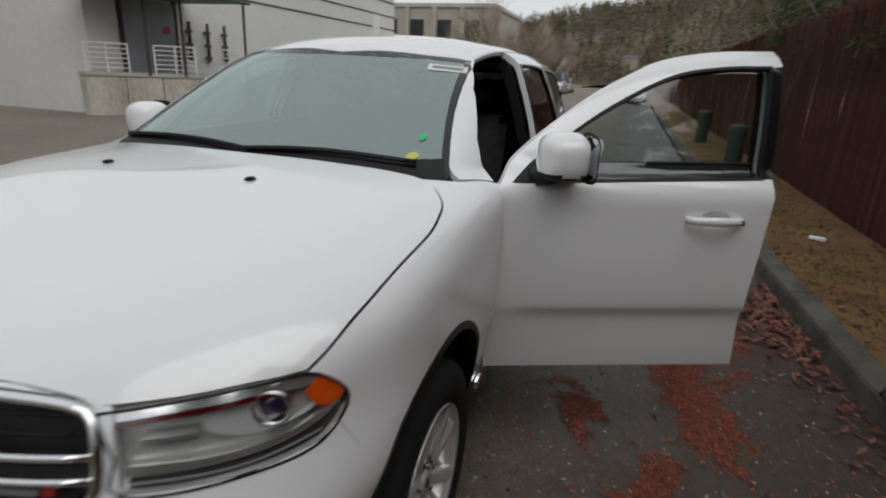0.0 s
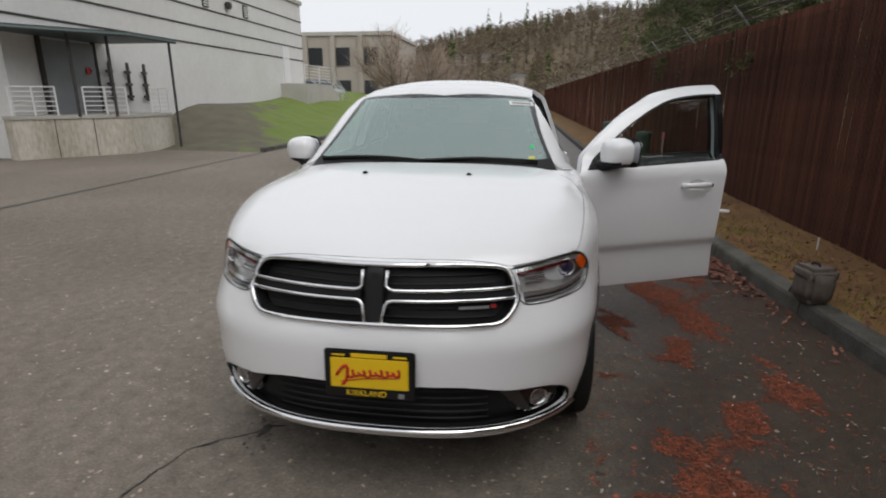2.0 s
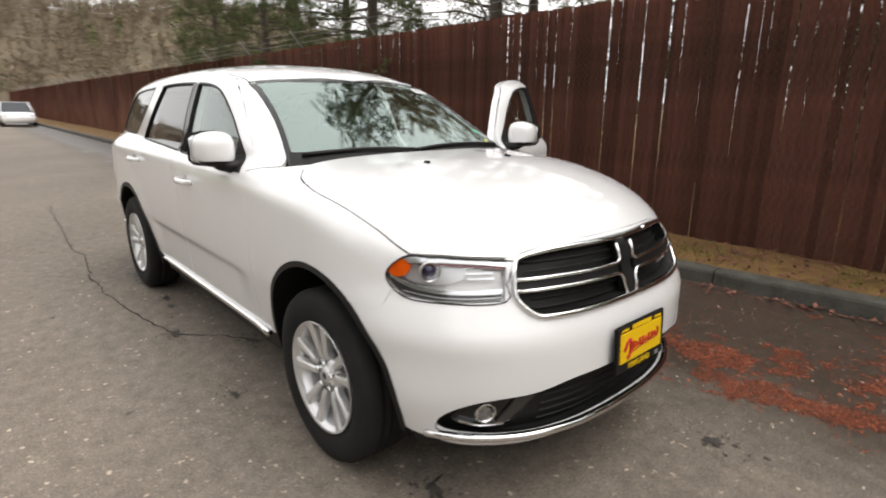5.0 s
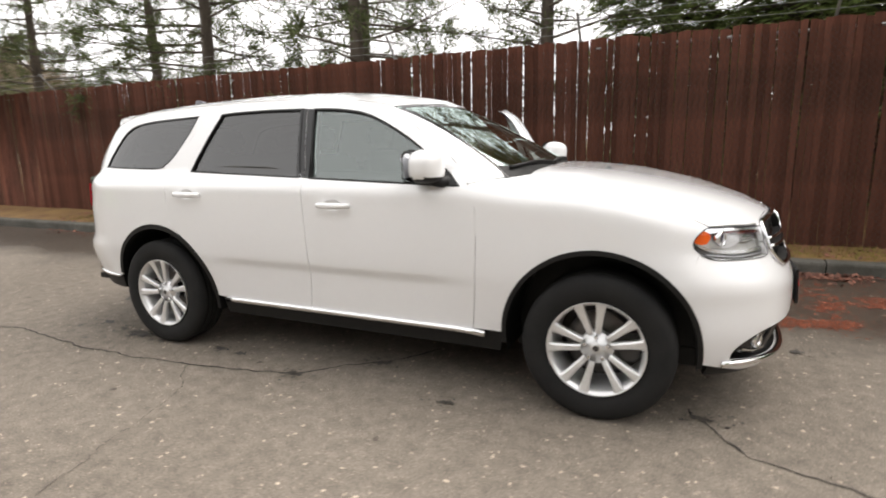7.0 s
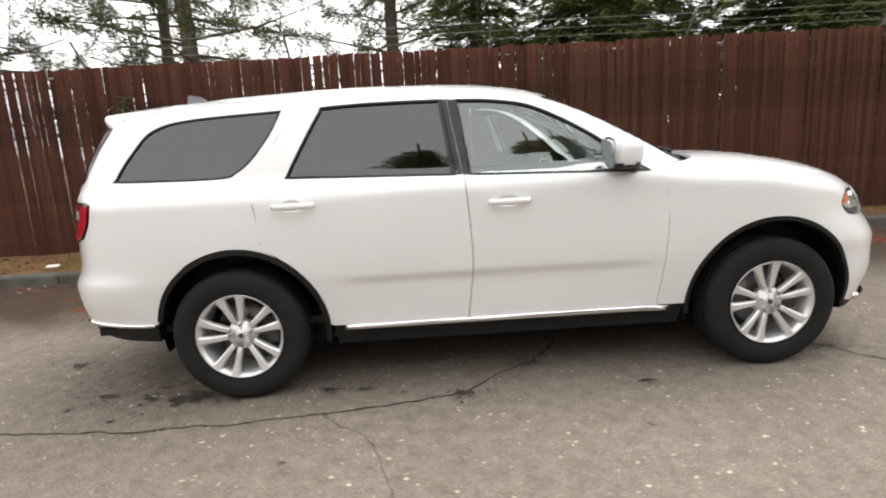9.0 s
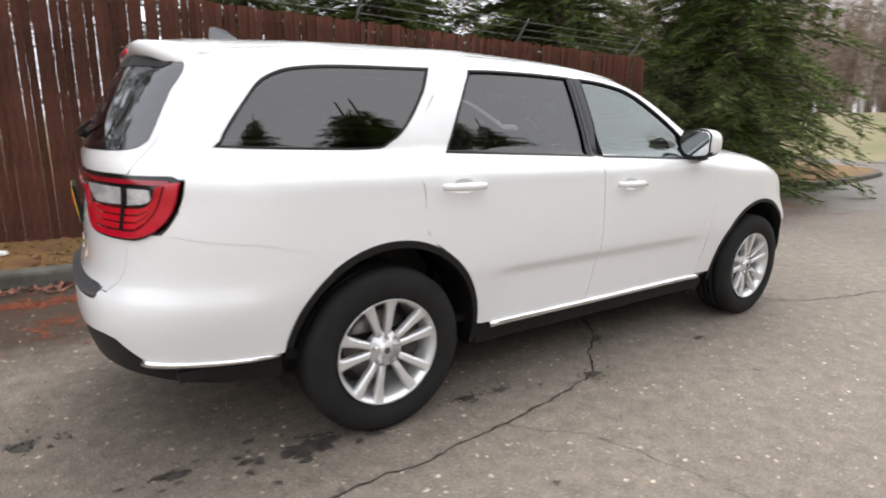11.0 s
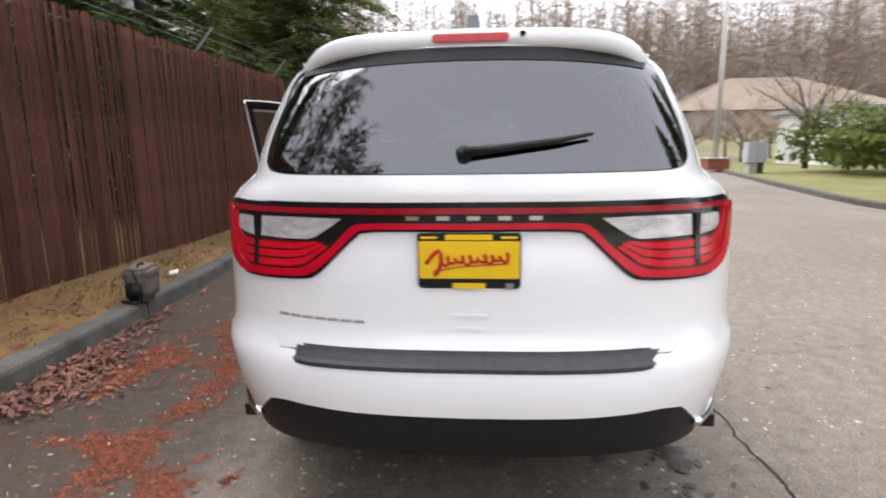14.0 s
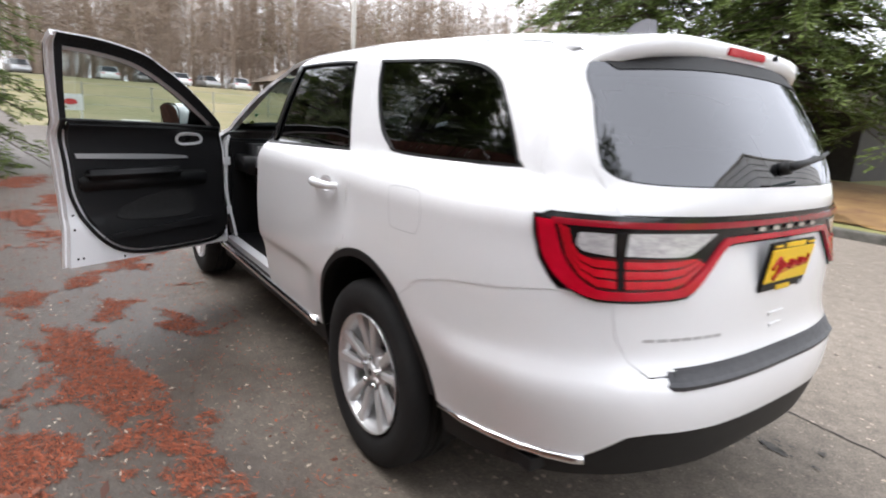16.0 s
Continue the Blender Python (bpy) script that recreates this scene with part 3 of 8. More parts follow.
# outlines on the flank, in x and z
QUARTER_WINDOW = fair([(-2.135, 1.285), (-2.04, 1.425), (-1.93, 1.535), (-1.72, 1.585), (-1.21, 1.608), (-1.265, 1.495), (-1.37, 1.355), (-1.46, 1.285), (-1.57, 1.257), (-2.10, 1.266)], (4,))
REAR_WINDOW = fair([(-1.185, 1.243), (-1.11, 1.383), (-0.995, 1.585), (-0.955, 1.612), (-0.66, 1.622), (-0.315, 1.62), (-0.262, 1.213)], (0, 5, 6))
FRONT_WINDOW = fair([(-0.175, 1.209), (-0.228, 1.617), (-0.03, 1.605), (0.178, 1.564), (0.412, 1.45), (0.606, 1.322), (0.80, 1.178)], (0, 1, 6))
HOOD_Z = curve((1.99, 0.996), (1.85, 1.064), (1.62, 1.130), (1.40, 1.165), (1.27, 1.186), (1.19, 1.207))
HOOD_SIDE = [(x, float(HOOD_Z(x))) for x in np.linspace(1.99, 1.19, 24)]
ARCH = {1: (1.515, 0.485), -1: (-1.497, 0.475)}


def arch(end, r, a0, a1, n=28):
    """Points of a wheel arch of that radius, from angle a0 to a1 in degrees (0: ahead)."""
    cx = ARCH[end][0]
    return [(cx + r * math.cos(radians(a0 + (a1 - a0) * i / n)), 0.385 + 1.015 * r * math.sin(radians(a0 + (a1 - a0) * i / n))) for i in range(n + 1)]


ROOF_EDGE = curve((0.30, 0.585), (0.0, 0.60), (-0.9, 0.605), (-1.6, 0.59), (-2.2, 0.555))


def rail(x):
    return (x, float(height(np.array([x]), np.array([float(ROOF_EDGE(x))]), upper)[0]))


def screen_edge(k):
    """The windscreen's side edge, from its foot (0) to its head (1), as (y, z)."""
    return (0.745 - 0.145 * k - 0.02 * math.sin(math.pi * k), 1.215 + 0.40 * k)


def screen_xz(k):
    y, z = screen_edge(k)
    u, z = at_front(y, z, upper, FRONT - 1.2)
    r = float(reach(FRONT - 1.2, np.array([radians(u)]), np.array([z]), upper)[0])
    return (FRONT - 1.2 + r * math.cos(radians(u)), z)


car = thing("car", "white five-door SUV with its driver's door open, parked by the kerb", "car")
ADOOR = [(0.845, 1.185), (0.732, 1.306), (0.475, 1.488), (0.30, 1.58), (0.16, 1.635)]
DOOR_TOP = [(-0.06, 1.672), (-0.41, 1.688), (-0.93, 1.688), (-1.065, 1.652), (-1.235, 1.458)]
FRONT_EDGE = [(0.862, 0.395), (0.888, 0.636), (0.903, 0.868), (0.897, 1.054)]
SPLIT = [(-0.225, 0.395), (-0.19, 0.68), (-0.195, 0.92), (-0.215, 1.195)]
front_door_line = fair(FRONT_EDGE + ADOOR + [DOOR_TOP[0], (-0.29, 1.684)] + SPLIT[::-1], (0, 10, 11, 14))
rear_arch_door = arch(-1, 0.487, 62, 5, 14)
rear_door_line = fair(SPLIT + [(-0.29, 1.684)] + DOOR_TOP[1:] + [(-1.385, 1.215), (-1.355, 1.09), (-1.338, 0.90)] + rear_arch_door[1:] + [(-0.985, 0.395)], (0, 3, 4, 12, 27))
GAP = 0.0022
CREASE = np.array([(x, z) for z in (0.636, 0.652, 0.668, 0.684, 0.692) for x in np.arange(-1.1, 0.95, 0.03)])
hinge_at = {1: (0.895, 0.90, 0.0), -1: (0.895, -0.90, 0.0)}


def side_x(y, z):
    """Where the front flank is y wide at height z."""
    lo, hi = 1.3, 2.5
    for _ in range(40):
        mid = (lo + hi) / 2
        lo, hi = (mid, hi) if float(width(mid, z)) > y else (lo, mid)
    return lo


def cup_line(x, z):
    return fair([(x - 0.068, z), (x - 0.045, z + 0.029), (x + 0.03, z + 0.031), (x + 0.055, z), (x + 0.03, z - 0.030), (x - 0.045, z - 0.028)])


LAMP_EDGE = [(side_x(y, z), z) for y, z in ((0.820, 0.970), (0.837, 0.945), (0.846, 0.922), (0.846, 0.90), (0.838, 0.878))]


def flank(s):
    m, hole = side_map(s), lambda l, d=0.004: grown(l, d)
    o = (0, s, 0.15)
    # front door, hung on its hinge line
    pivot = hinge_at[s]
    fd = panel("front_door", skin([grown(front_door_line, -GAP), hole(FRONT_WINDOW), cup_line(0.022, 1.055)], m, 0.03, out=o, extra=CREASE), PAINT, car,
               "white front door standing wide open" if s > 0 else "white front door, closed", 0.03, pivot)
    fd.location = (pivot[0], 0.862 if s > 0 else pivot[1], 0.022 if s > 0 else 0.0)
    fd.rotation_euler = (0, 0, radians(-66) if s > 0 else 0)
    back = Matrix.Translation([-c for c in pivot])
    g = panel("door_glass", skin([grown(FRONT_WINDOW, 0.012)], side_map(s, -0.012), 0.06, out=o), GLASS if s > 0 else SIDEGLASS, fd, "", 0, pivot)
    g.visible_shadow = False
    panel("window_seal", skin([grown(FRONT_WINDOW, 0.006), grown(FRONT_WINDOW, -0.004)], side_map(s, 0.003), 0.03, out=o), BLACK, fd, "black rubber window seal", 0.022, pivot)
    post = straight([(-0.219, 1.207), (-0.279, 1.622), (-0.232, 1.617), (-0.183, 1.207)])
    panel("door_pillar_trim", skin([post], side_map(s, 0.002), 0.04, out=o), GLOSSBLACK, fd, "black pillar trim", 0.006, pivot)
    handle(fd, s, 0.022, 1.055, pivot)
    mirror(fd, s, pivot)
    door_card(fd, s, pivot)
    # rear door
    rd = panel("rear_door", skin([grown(rear_door_line, -GAP), hole(REAR_WINDOW), cup_line(-1.145, 1.095)], m, 0.03, out=o, extra=CREASE), PAINT, car, "white rear door, closed", 0.03)
    g = panel("rear_door_glass", skin([grown(REAR_WINDOW, 0.012)], side_map(s, -0.012), 0.06, out=o), PRIVACY, rd, "dark privacy glass", 0)
    panel("window_seal", skin([grown(REAR_WINDOW, 0.006), grown(REAR_WINDOW, -0.004)], side_map(s, 0.003), 0.03, out=o), BLACK, rd, "black rubber window seal", 0.022)
    post = straight([(-0.282, 1.21), (-0.333, 1.622), (-0.284, 1.622), (-0.2225, 1.21)])
    panel("door_pillar_trim", skin([post], side_map(s, 0.002), 0.04, out=o), GLOSSBLACK, rd, "black pillar trim", 0.006)
    handle(rd, s, -1.145, 1.095, (0, 0, 0))
    # fender
    hood_line = HOOD_SIDE + [(1.13, 1.228)]
    pillar = [screen_xz(k / 8) for k in range(9)]
    fender = [(0.862, 0.395), (0.888, 0.636), (0.903, 0.868), (0.897, 1.054), (0.845, 1.185), (0.93, 1.205), (1.03, 1.213)] + hood_line[::-1] + LAMP_EDGE + [(1.935, 0.80)] + arch(1, 0.487, 56, 172, 24) + [(1.03, 0.395)]
    panel("front_fender", skin([grown(straight(fender), -GAP)], m, 0.025, out=o), PAINT, car, "", 0.02)
    # windscreen pillar, roof rail and quarter as one side frame
    top = [rail(x) for x in np.linspace(0.24, -2.18, 26)]
    ease = 0.022 if s > 0 else 0.0
    frame_line = [(0.845 + ease, 1.185 + 0.3 * ease)] + [(x + ease, z + 0.7 * ease) for x, z in ADOOR[1:]] + DOOR_TOP + [(-1.385, 1.215), (-1.355, 1.09), (-1.338, 0.90)] + arch(-1, 0.487, 62, 126, 12) + \
        [(-1.90, 0.875), (-2.05, 0.915), (-2.20, 0.932), (-2.365, 0.958), (-2.34, 0.985), (-2.305, 1.04), (-2.285, 1.10), (-2.272, 1.167), (-2.215, 1.30), (-2.19, 1.45), (-2.18, 1.60)] + top[::-1] + pillar[::-1][1:] + [(0.93, 1.205)]
    panel("side_frame", skin([grown(straight(frame_line), -GAP), hole(QUARTER_WINDOW)], m, 0.022, out=o), PAINT, car, "", 0.02)
    panel("quarter_glass", skin([grown(QUARTER_WINDOW, 0.012)], side_map(s, -0.006), 0.06, out=o), PRIVACY, car, "dark privacy glass", 0)
    panel("quarter_seal", skin([grown(QUARTER_WINDOW, 0.004), grown(QUARTER_WINDOW, -0.006)], side_map(s, 0.001), 0.03, out=o), BLACK, car, "", 0.015)
    if s > 0:
        cap_ = fair([(-1.68, 1.150), (-1.70, 1.157), (-1.845, 1.160), (-1.868, 1.148), (-1.885, 1.10), (-1.880, 1.035), (-1.862, 1.020), (-1.72, 1.016), (-1.700, 1.028), (-1.690, 1.09)])
        panel("fuel_flap", skin([grown(cap_, 0.0006), grown(cap_, -0.0010)], side_map(s, 0.0008), 0.03, out=o), CABINGREY, car, "thin joint round the fuel flap", 0)
    # black arch lips and bright sill strip
    for end in (1, -1):
        r = ARCH[end][1]
        band = np.array(arch(end, r + 0.010, -10, 168, 44) + arch(end, r - 0.018, 168, -10, 44))
        if end > 0:
            band = np.array(arch(end, r + 0.006, -8, 186, 44) + arch(end, r - 0.018, 186, -8, 44))
        panel("wheel_arch_lip", skin([band], side_map(s, 0.004), 0.05, out=o), BLACK, car, "matt black wheel arch lip", 0.05)
    strip_ = [(x, s * (float(width(x, 0.385)) + 0.006), 0.383 - 0.010 * max(0.0, (x - 0.8) / 0.13)) for x in np.linspace(0.93, -0.93, 24)]
    part("sill_strip", tube(strip_, 0.019, 10), CHROME, car, "bright sill strip", True)
    low = straight([(1.03, 0.395), (-1.0, 0.395), (-0.98, 0.27), (1.0, 0.27)])
    panel("rocker_panel", skin([low], side_map(s, -0.025), 0.06, out=o), BLACK, car, "", 0.03)


def handle(door, s, x, z, pivot):
    base = lambda xx, zz: float(width(xx, zz))
    bm = bmesh.new()
    rows = []
    for i in range(13):
        t = i / 12
        xx = x - 0.115 + 0.23 * t
        out = 0.012 + 0.034 * math.sin(math.pi * t) ** 0.5 if 0 < i < 12 else 0.004
        y, h = base(xx, z), 0.014 + 0.006 * math.sin(math.pi * t)
        rows.append([bm.verts.new((xx, s * (y + out + dy), z + dz)) for dy, dz in ((0, h), (0.010, h * 0.5), (0.012, 0), (0.008, -h * 0.7), (-0.008, -h), (-0.012, 0))])
    for a, b in zip(rows, rows[1:]):
        for k in range(6):
            bm.faces.new((a[k], a[(k + 1) % 6], b[(k + 1) % 6], b[k]))
    bm.faces.new(rows[0]), bm.faces.new(rows[-1][::-1])
    bmesh.ops.recalc_face_normals(bm, faces=list(bm.faces))
    back = Matrix.Translation([-c for c in pivot])
    part("door_handle", bm, PAINT, door, "white pull handle", True, back)
    dish = lambda u, v: 0.026 * np.clip(1 - ((u - x + 0.006) / 0.062) ** 2 - ((v - z) / 0.030) ** 2, 0, 1) ** 0.6
    bm = skin([grown(cup_line(x, z), 0.002)], lambda u, v: np.stack([u, s * (width(u, v) - 0.001 - dish(u, v)), v], 1), 0.008, out=(0, s, 0))
    part("handle_cup", bm, PAINT, door, "", True, back)
    if s > 0 and x > -0.5:
        lock = lathe([(0.0, 0.0), (0.010, 0.0), (0.011, -0.006)], 16)
        lock.transform(Matrix.Translation((x - 0.085, base(x, z) + 0.042, z)) @ Matrix.Rotation(math.pi, 4, "Z"))
        part("lock_barrel", lock, BLACK, door, "black lock barrel", False, back)


# duller copy of the white paint, groove shade put into its colour
SHADEPAINT = mat("shaded_white_paint", (0.72, 0.72, 0.73), 0.3, coat=0.4)


def mirror(door, s, pivot):
    back = Matrix.Translation([-c for c in pivot])

    def shell(z0, z1, grow, cut):
        bm = bmesh.new()
        bmesh.ops.create_uvsphere(bm, u_segments=28, v_segments=18, radius=1)
        for v in bm.verts:
            c = v.co
            e = 3.2
            k = (abs(c.x) ** e + abs(c.y) ** e + abs(c.z) ** e) ** (1 / e)
            c /= k
            taper = 1 - 0.16 * max(0, c.y)
            c.x, c.y, c.z = c.x * (0.104 + grow) * (1 if c.x > 0 else 0.72) * taper, c.y * (0.094 + grow), c.z * (0.090 + grow) * taper
        gone = [v for v in bm.verts if (v.co.z < cut if z1 else v.co.z > cut)]
        bmesh.ops.delete(bm, geom=gone, context="VERTS")
        bm.transform(Matrix.Translation((0.632, s * 0.958, 1.275)) @ Matrix.Diagonal((1, s, 1, 1)))
        bmesh.ops.recalc_face_normals(bm, faces=list(bm.faces))
        return bm
    cap = part("mirror_cap", shell(0, True, 0.0, -0.060), PAINT, door, "white mirror cap", True, back)
    part("mirror_housing", shell(0, False, -0.004, -0.035), BLACK, door, "black mirror housing", True, back)
    arm = tube([(0.72, s * 0.86, 1.195), (0.71, s * 0.90, 1.194), (0.685, s * 0.94, 1.203), (0.66, s * 0.96, 1.215)], 0.032, 10, 0.028)
    part("mirror_arm", arm, BLACK, door, "black mirror arm", True, back)
    sail = straight([(0.80, 1.182), (0.60, 1.325), (0.60, 1.185)])
    part("mirror_sail", skin([sail], side_map(s, 0.005), 0.04, out=(0, s, 0)), BLACK, door, "", False, back)
    g = fair([(-0.080, -0.064), (-0.080, 0.066), (0.070, 0.068), (0.082, 0.0), (0.068, -0.064)])
    bm = skin([g], lambda u, v: np.stack([0.5505 - 0.20 * v, s * (0.958 + u), 1.274 + v], 1), 0.05, out=(-1, 0, 0))
    part("mirror_glass", bm, MIRROR, door, "mirror glass", False, back)
    rim = skin([grown(g, 0.012), g], lambda u, v: np.stack([0 * u + 0.553, s * (0.958 + u), 1.274 + v], 1), 0.05, out=(-1, 0, 0))
    part("mirror_rim", rim, BLACK, door, "", False, back)


def door_card(door, s, pivot):
    """The inner side of a front door: white shell, rubber seal, black card with pull, armrest, pocket and speaker."""
    back = Matrix.Translation([-c for c in pivot])
    shell = grown(front_door_line, -0.012)
    panel("door_inner_shell", skin([shell, grown(FRONT_WINDOW, 0.02)], side_map(s, -0.075), 0.06, out=(0, -s, 0)), PAINT, door, "", 0.004, pivot)
    a = side_map(s, -0.03)(shell[:, 0], shell[:, 1])
    b = side_map(s, -0.075)(shell[:, 0], shell[:, 1])
    part("door_edge", strip(a, b), PAINT, door, "", False, back)
    card = fair([(0.80, 0.50), (0.83, 0.80), (0.82, 1.08), (0.775, 1.19), (0.35, 1.205), (-0.165, 1.215), (-0.14, 1.0), (-0.12, 0.80), (-0.03, 0.60), (0.14, 0.475), (0.5, 0.455)], (3, 5))
    panel("door_card", skin([card], side_map(s, -0.115), 0.05, out=(0, -s, 0)), CABINMAT, door, "black moulded door card", 0.035, pivot)
    seal = grown(card, 0.026)
    pts = side_map(s, -0.085)(seal[:, 0], seal[:, 1])
    part("door_seal", tube(list(pts) + [pts[0]], 0.011, 8), BLACK, door, "black rubber door seal", True, back)
    frame_in = skin([grown(front_door_line, -0.016), grown(FRONT_WINDOW, -0.004), ], side_map(s, -0.080), 0.05, out=(0, -s, 0))
    gone = [f for f in frame_in.faces if f.calc_center_median().z < 1.19]
    bmesh.ops.delete(frame_in, geom=gone, context="FACES")
    part("window_frame_trim", frame_in, CABINMAT, door, "black window frame trim", False, back)
    y = lambda d: s * (0.93 - 0.115 - d)
    arm = joined(box(-0.10, 0.50, min(y(0.0), y(0.085)), max(y(0.0), y(0.085)), 0.905, 0.965, 0.024), box(-0.12, 0.70, min(y(0.0), y(0.035)), max(y(0.0), y(0.035)), 0.84, 0.935, 0.016))
    part("armrest", arm, CABINMAT, door, "", True, back)
    trim = fair([(-0.13, 1.055), (0.3, 1.045), (0.55, 1.03), (0.57, 1.015), (0.3, 1.015), (-0.12, 1.028)], (0, 5))
    panel("trim_strip", skin([trim], side_map(s, -0.124), 0.05, out=(0, -s, 0)), PALESILVER, door, "silver trim strip", 0.01, pivot)
    cupl = fair([(0.48, 1.125), (0.49, 1.165), (0.55, 1.178), (0.65, 1.168), (0.675, 1.135), (0.65, 1.105), (0.52, 1.098)])
    panel("inner_handle_bezel", skin([cupl, grown(cupl, -0.016)], side_map(s, -0.128), 0.03, out=(0, -s, 0)), TRIMPALE, door, "bright inner handle bezel", 0.01, pivot)
    lever = fair([(0.54, 1.132), (0.55, 1.148), (0.62, 1.148), (0.635, 1.135), (0.62, 1.124), (0.55, 1.122)])
    panel("inner_handle", skin([lever], side_map(s, -0.128), 0.03, out=(0, -s, 0)), CHROME, door, "", 0.008, pivot)
    pock = fair([(0.10, 0.66), (0.12, 0.73), (0.35, 0.80), (0.56, 0.80), (0.60, 0.72), (0.52, 0.64)])
    panel("speaker_cover", skin([pock], side_map(s, -0.120), 0.04, out=(0, -s, 0)), DARKCLOTH, door, "black speaker cover", 0.01, pivot)
    lip = fair([(0.0, 0.58), (0.3, 0.60), (0.7, 0.62), (0.7, 0.585), (0.3, 0.565), (0.02, 0.555)])
    panel("pocket_lip", skin([lip], side_map(s, -0.150), 0.04, out=(0, -s, 0)), CABINMAT, door, "", 0.03, pivot)
    for bx, bz in ((-0.165, 0.452), (-0.135, 0.452), (-0.160, 0.62), (-0.150, 0.70), (0.10, 0.425), (0.55, 0.42)):
        bolt = lathe([(0.0, 0.0), (0.006, 0.0), (0.007, -0.004)], 10)
        part("bolt", bolt, BLACK, door, "", False, back @ Matrix.Translation((bx, s * (float(width(bx, bz)) - 0.0795), bz)) @ Matrix.Rotation(math.pi if s > 0 else 0.0, 4, "Z"))
    for hz in (0.62, 0.98):
        part("door_hinge", box(0.86, 0.93, min(s * 0.83, s * 0.87), max(s * 0.83, s * 0.87), hz - 0.03, hz + 0.03, 0.004), PAINT, door, "", False, back)


DARKCLOTH = mat("speaker_mesh", (0.006, 0.006, 0.006), 0.9, other=(0.012, 0.012, 0.012), scale=40, fine=400, bump=0.3)
for side in (1, -1):
    flank(side)

# hood, roof, windscreen
half = []
for y, z in ((0.0, 1.016), (0.20, 1.015), (0.36, 1.008), (0.47, 0.992), (0.525, 0.982), (0.64, 0.989), (0.74, 0.995)):
    u, z = at_front(y, z)
    r = float(reach(FRONT, np.array([radians(u)]), np.array([z]), lower)[0])
    half.append((FRONT + r * math.cos(radians(u)), y))
half += [(x, float(width(x, z))) for x, z in HOOD_SIDE] + [(1.13, 0.69), (1.155, 0.40), (1.165, 0.0)]
n_ = len(half)
hood_line = fair(half + [(x, -y) for x, y in half[-2:0:-1]], (7, n_ - 2, n_, 2 * n_ - 9), 0.025)
hood = panel("hood", skin([grown(hood_line, -GAP)], top_map(lower), 0.025, out=(0, 0, 1)), PAINT, car, "", 0.02)
for s in (1, -1):
    n = box(1.452, 1.486, s * 0.275 - 0.014, s * 0.275 + 0.014, 1.232, 1.246, 0.006)
    part("washer_nozzle", n, BLACK, hood, "black washer nozzle")
W = FRONT - 1.2
edge = [screen_edge(k / 8) for k in range(9)]
ws = [(y, z) for y, z in edge] + [(0.40, 1.632), (0.0, 1.637), (-0.40, 1.632)] + [(-y, z) for y, z in edge[::-1]] + [(-0.42, 1.222), (0.0, 1.226), (0.42, 1.222)]
ws = np.array([at_front(y, z, upper, W) for y, z in ws])
ws = straight(ws, 0.03, (0.012, 1))
WS = (0.012, 1.0)
g = panel("windscreen", skin([grown(ws, -0.003, WS)], wrap_map(W, upper, -0.004), 0.05, WS, out=(1, 0, 0.5)), SCREENGLASS, car, "greenish windscreen", 0)
g.visible_shadow = False
panel("windscreen_border", skin([grown(ws, 0.002, WS), grown(ws, -0.014, WS)], wrap_map(W, upper, -0.002), 0.03, WS, out=(1, 0, 0.5)), GLOSSBLACK, car, "black windscreen border", 0.004)
roof_half = [(float(screen_xz(1)[0]), 0.592)] + [(x, float(ROOF_EDGE(x))) for x in np.linspace(0.24, -2.18, 24)]
front_row = []
for y in (0.40, 0.0, -0.40):
    u, z = at_front(y, 1.634, upper, W)
    front_row.append((W + float(reach(W, np.array([radians(u)]), np.array([z]), upper)[0]) * math.cos(radians(u)), y))
roof_line = roof_half + [(-2.22, 0.3), (-2.23, 0.0), (-2.22, -0.3)] + [(x, -y) for x, y in roof_half[::-1]] + front_row[::-1]
panel("roof", skin([straight(roof_line)], top_map(upper), 0.04, out=(0, 0, 1)), PAINT, car, "", 0.015)
for s in (1, -1):
    d = [(x, s * float(ROOF_EDGE(x)), rail(x)[1] + 0.001) for x in np.linspace(0.24, -2.15, 30)]
    part("roof_seam", tube(d, 0.002, 6), SHADEPAINT, car, "", True)
cowl = straight([(1.155, 0.70), (1.16, 0.0), (1.155, -0.70), (1.02, -0.75), (1.10, 0.0), (1.02, 0.75)])
part("cowl", skin([cowl], lambda u, v: np.stack([u, v, 1.205 + 0 * u], 1), 0.06, out=(0, 0, 1)), BLACK, car)
for s, y0, y1 in ((1, 0.62, -0.05), (-1, -0.02, -0.66)):
    pts = []
    for i in range(9):
        y = y0 + (y1 - y0) * i / 8
        u, z = at_front(y, 1.262 + 0.016 * math.sin(math.pi * i / 8), upper, W)
        p = wrap_map(W, upper, 0.020)(np.array([u]), np.array([z]))[0]
        pts.append(p)
    part("wiper", joined(tube(pts, 0.011, 8), tube([p - (0, 0, 0.012) for p in pts[:6]], 0.014, 8, 0.009)), BLACK, car, "black windscreen wiper", True)
frit = [at_front(y, z, upper, W) for y, z in ((0.735, 1.218), (0.42, 1.225), (0.0, 1.229), (-0.42, 1.225), (-0.735, 1.218), (-0.705, 1.272), (-0.42, 1.262), (0.0, 1.262), (0.42, 1.262), (0.705, 1.272))]
panel("windscreen_foot", skin([straight(frit, 0.03, WS)], wrap_map(W, upper, 0.0005), 0.03, WS, out=(1, 0, 0.5)), BLACK, car, "black windscreen foot", 0)
sun_band = [at_front(y, z, upper, W) for y, z in ((0.44, 1.600), (0.60, 1.590), (0.61, 1.565), (0.45, 1.573))]
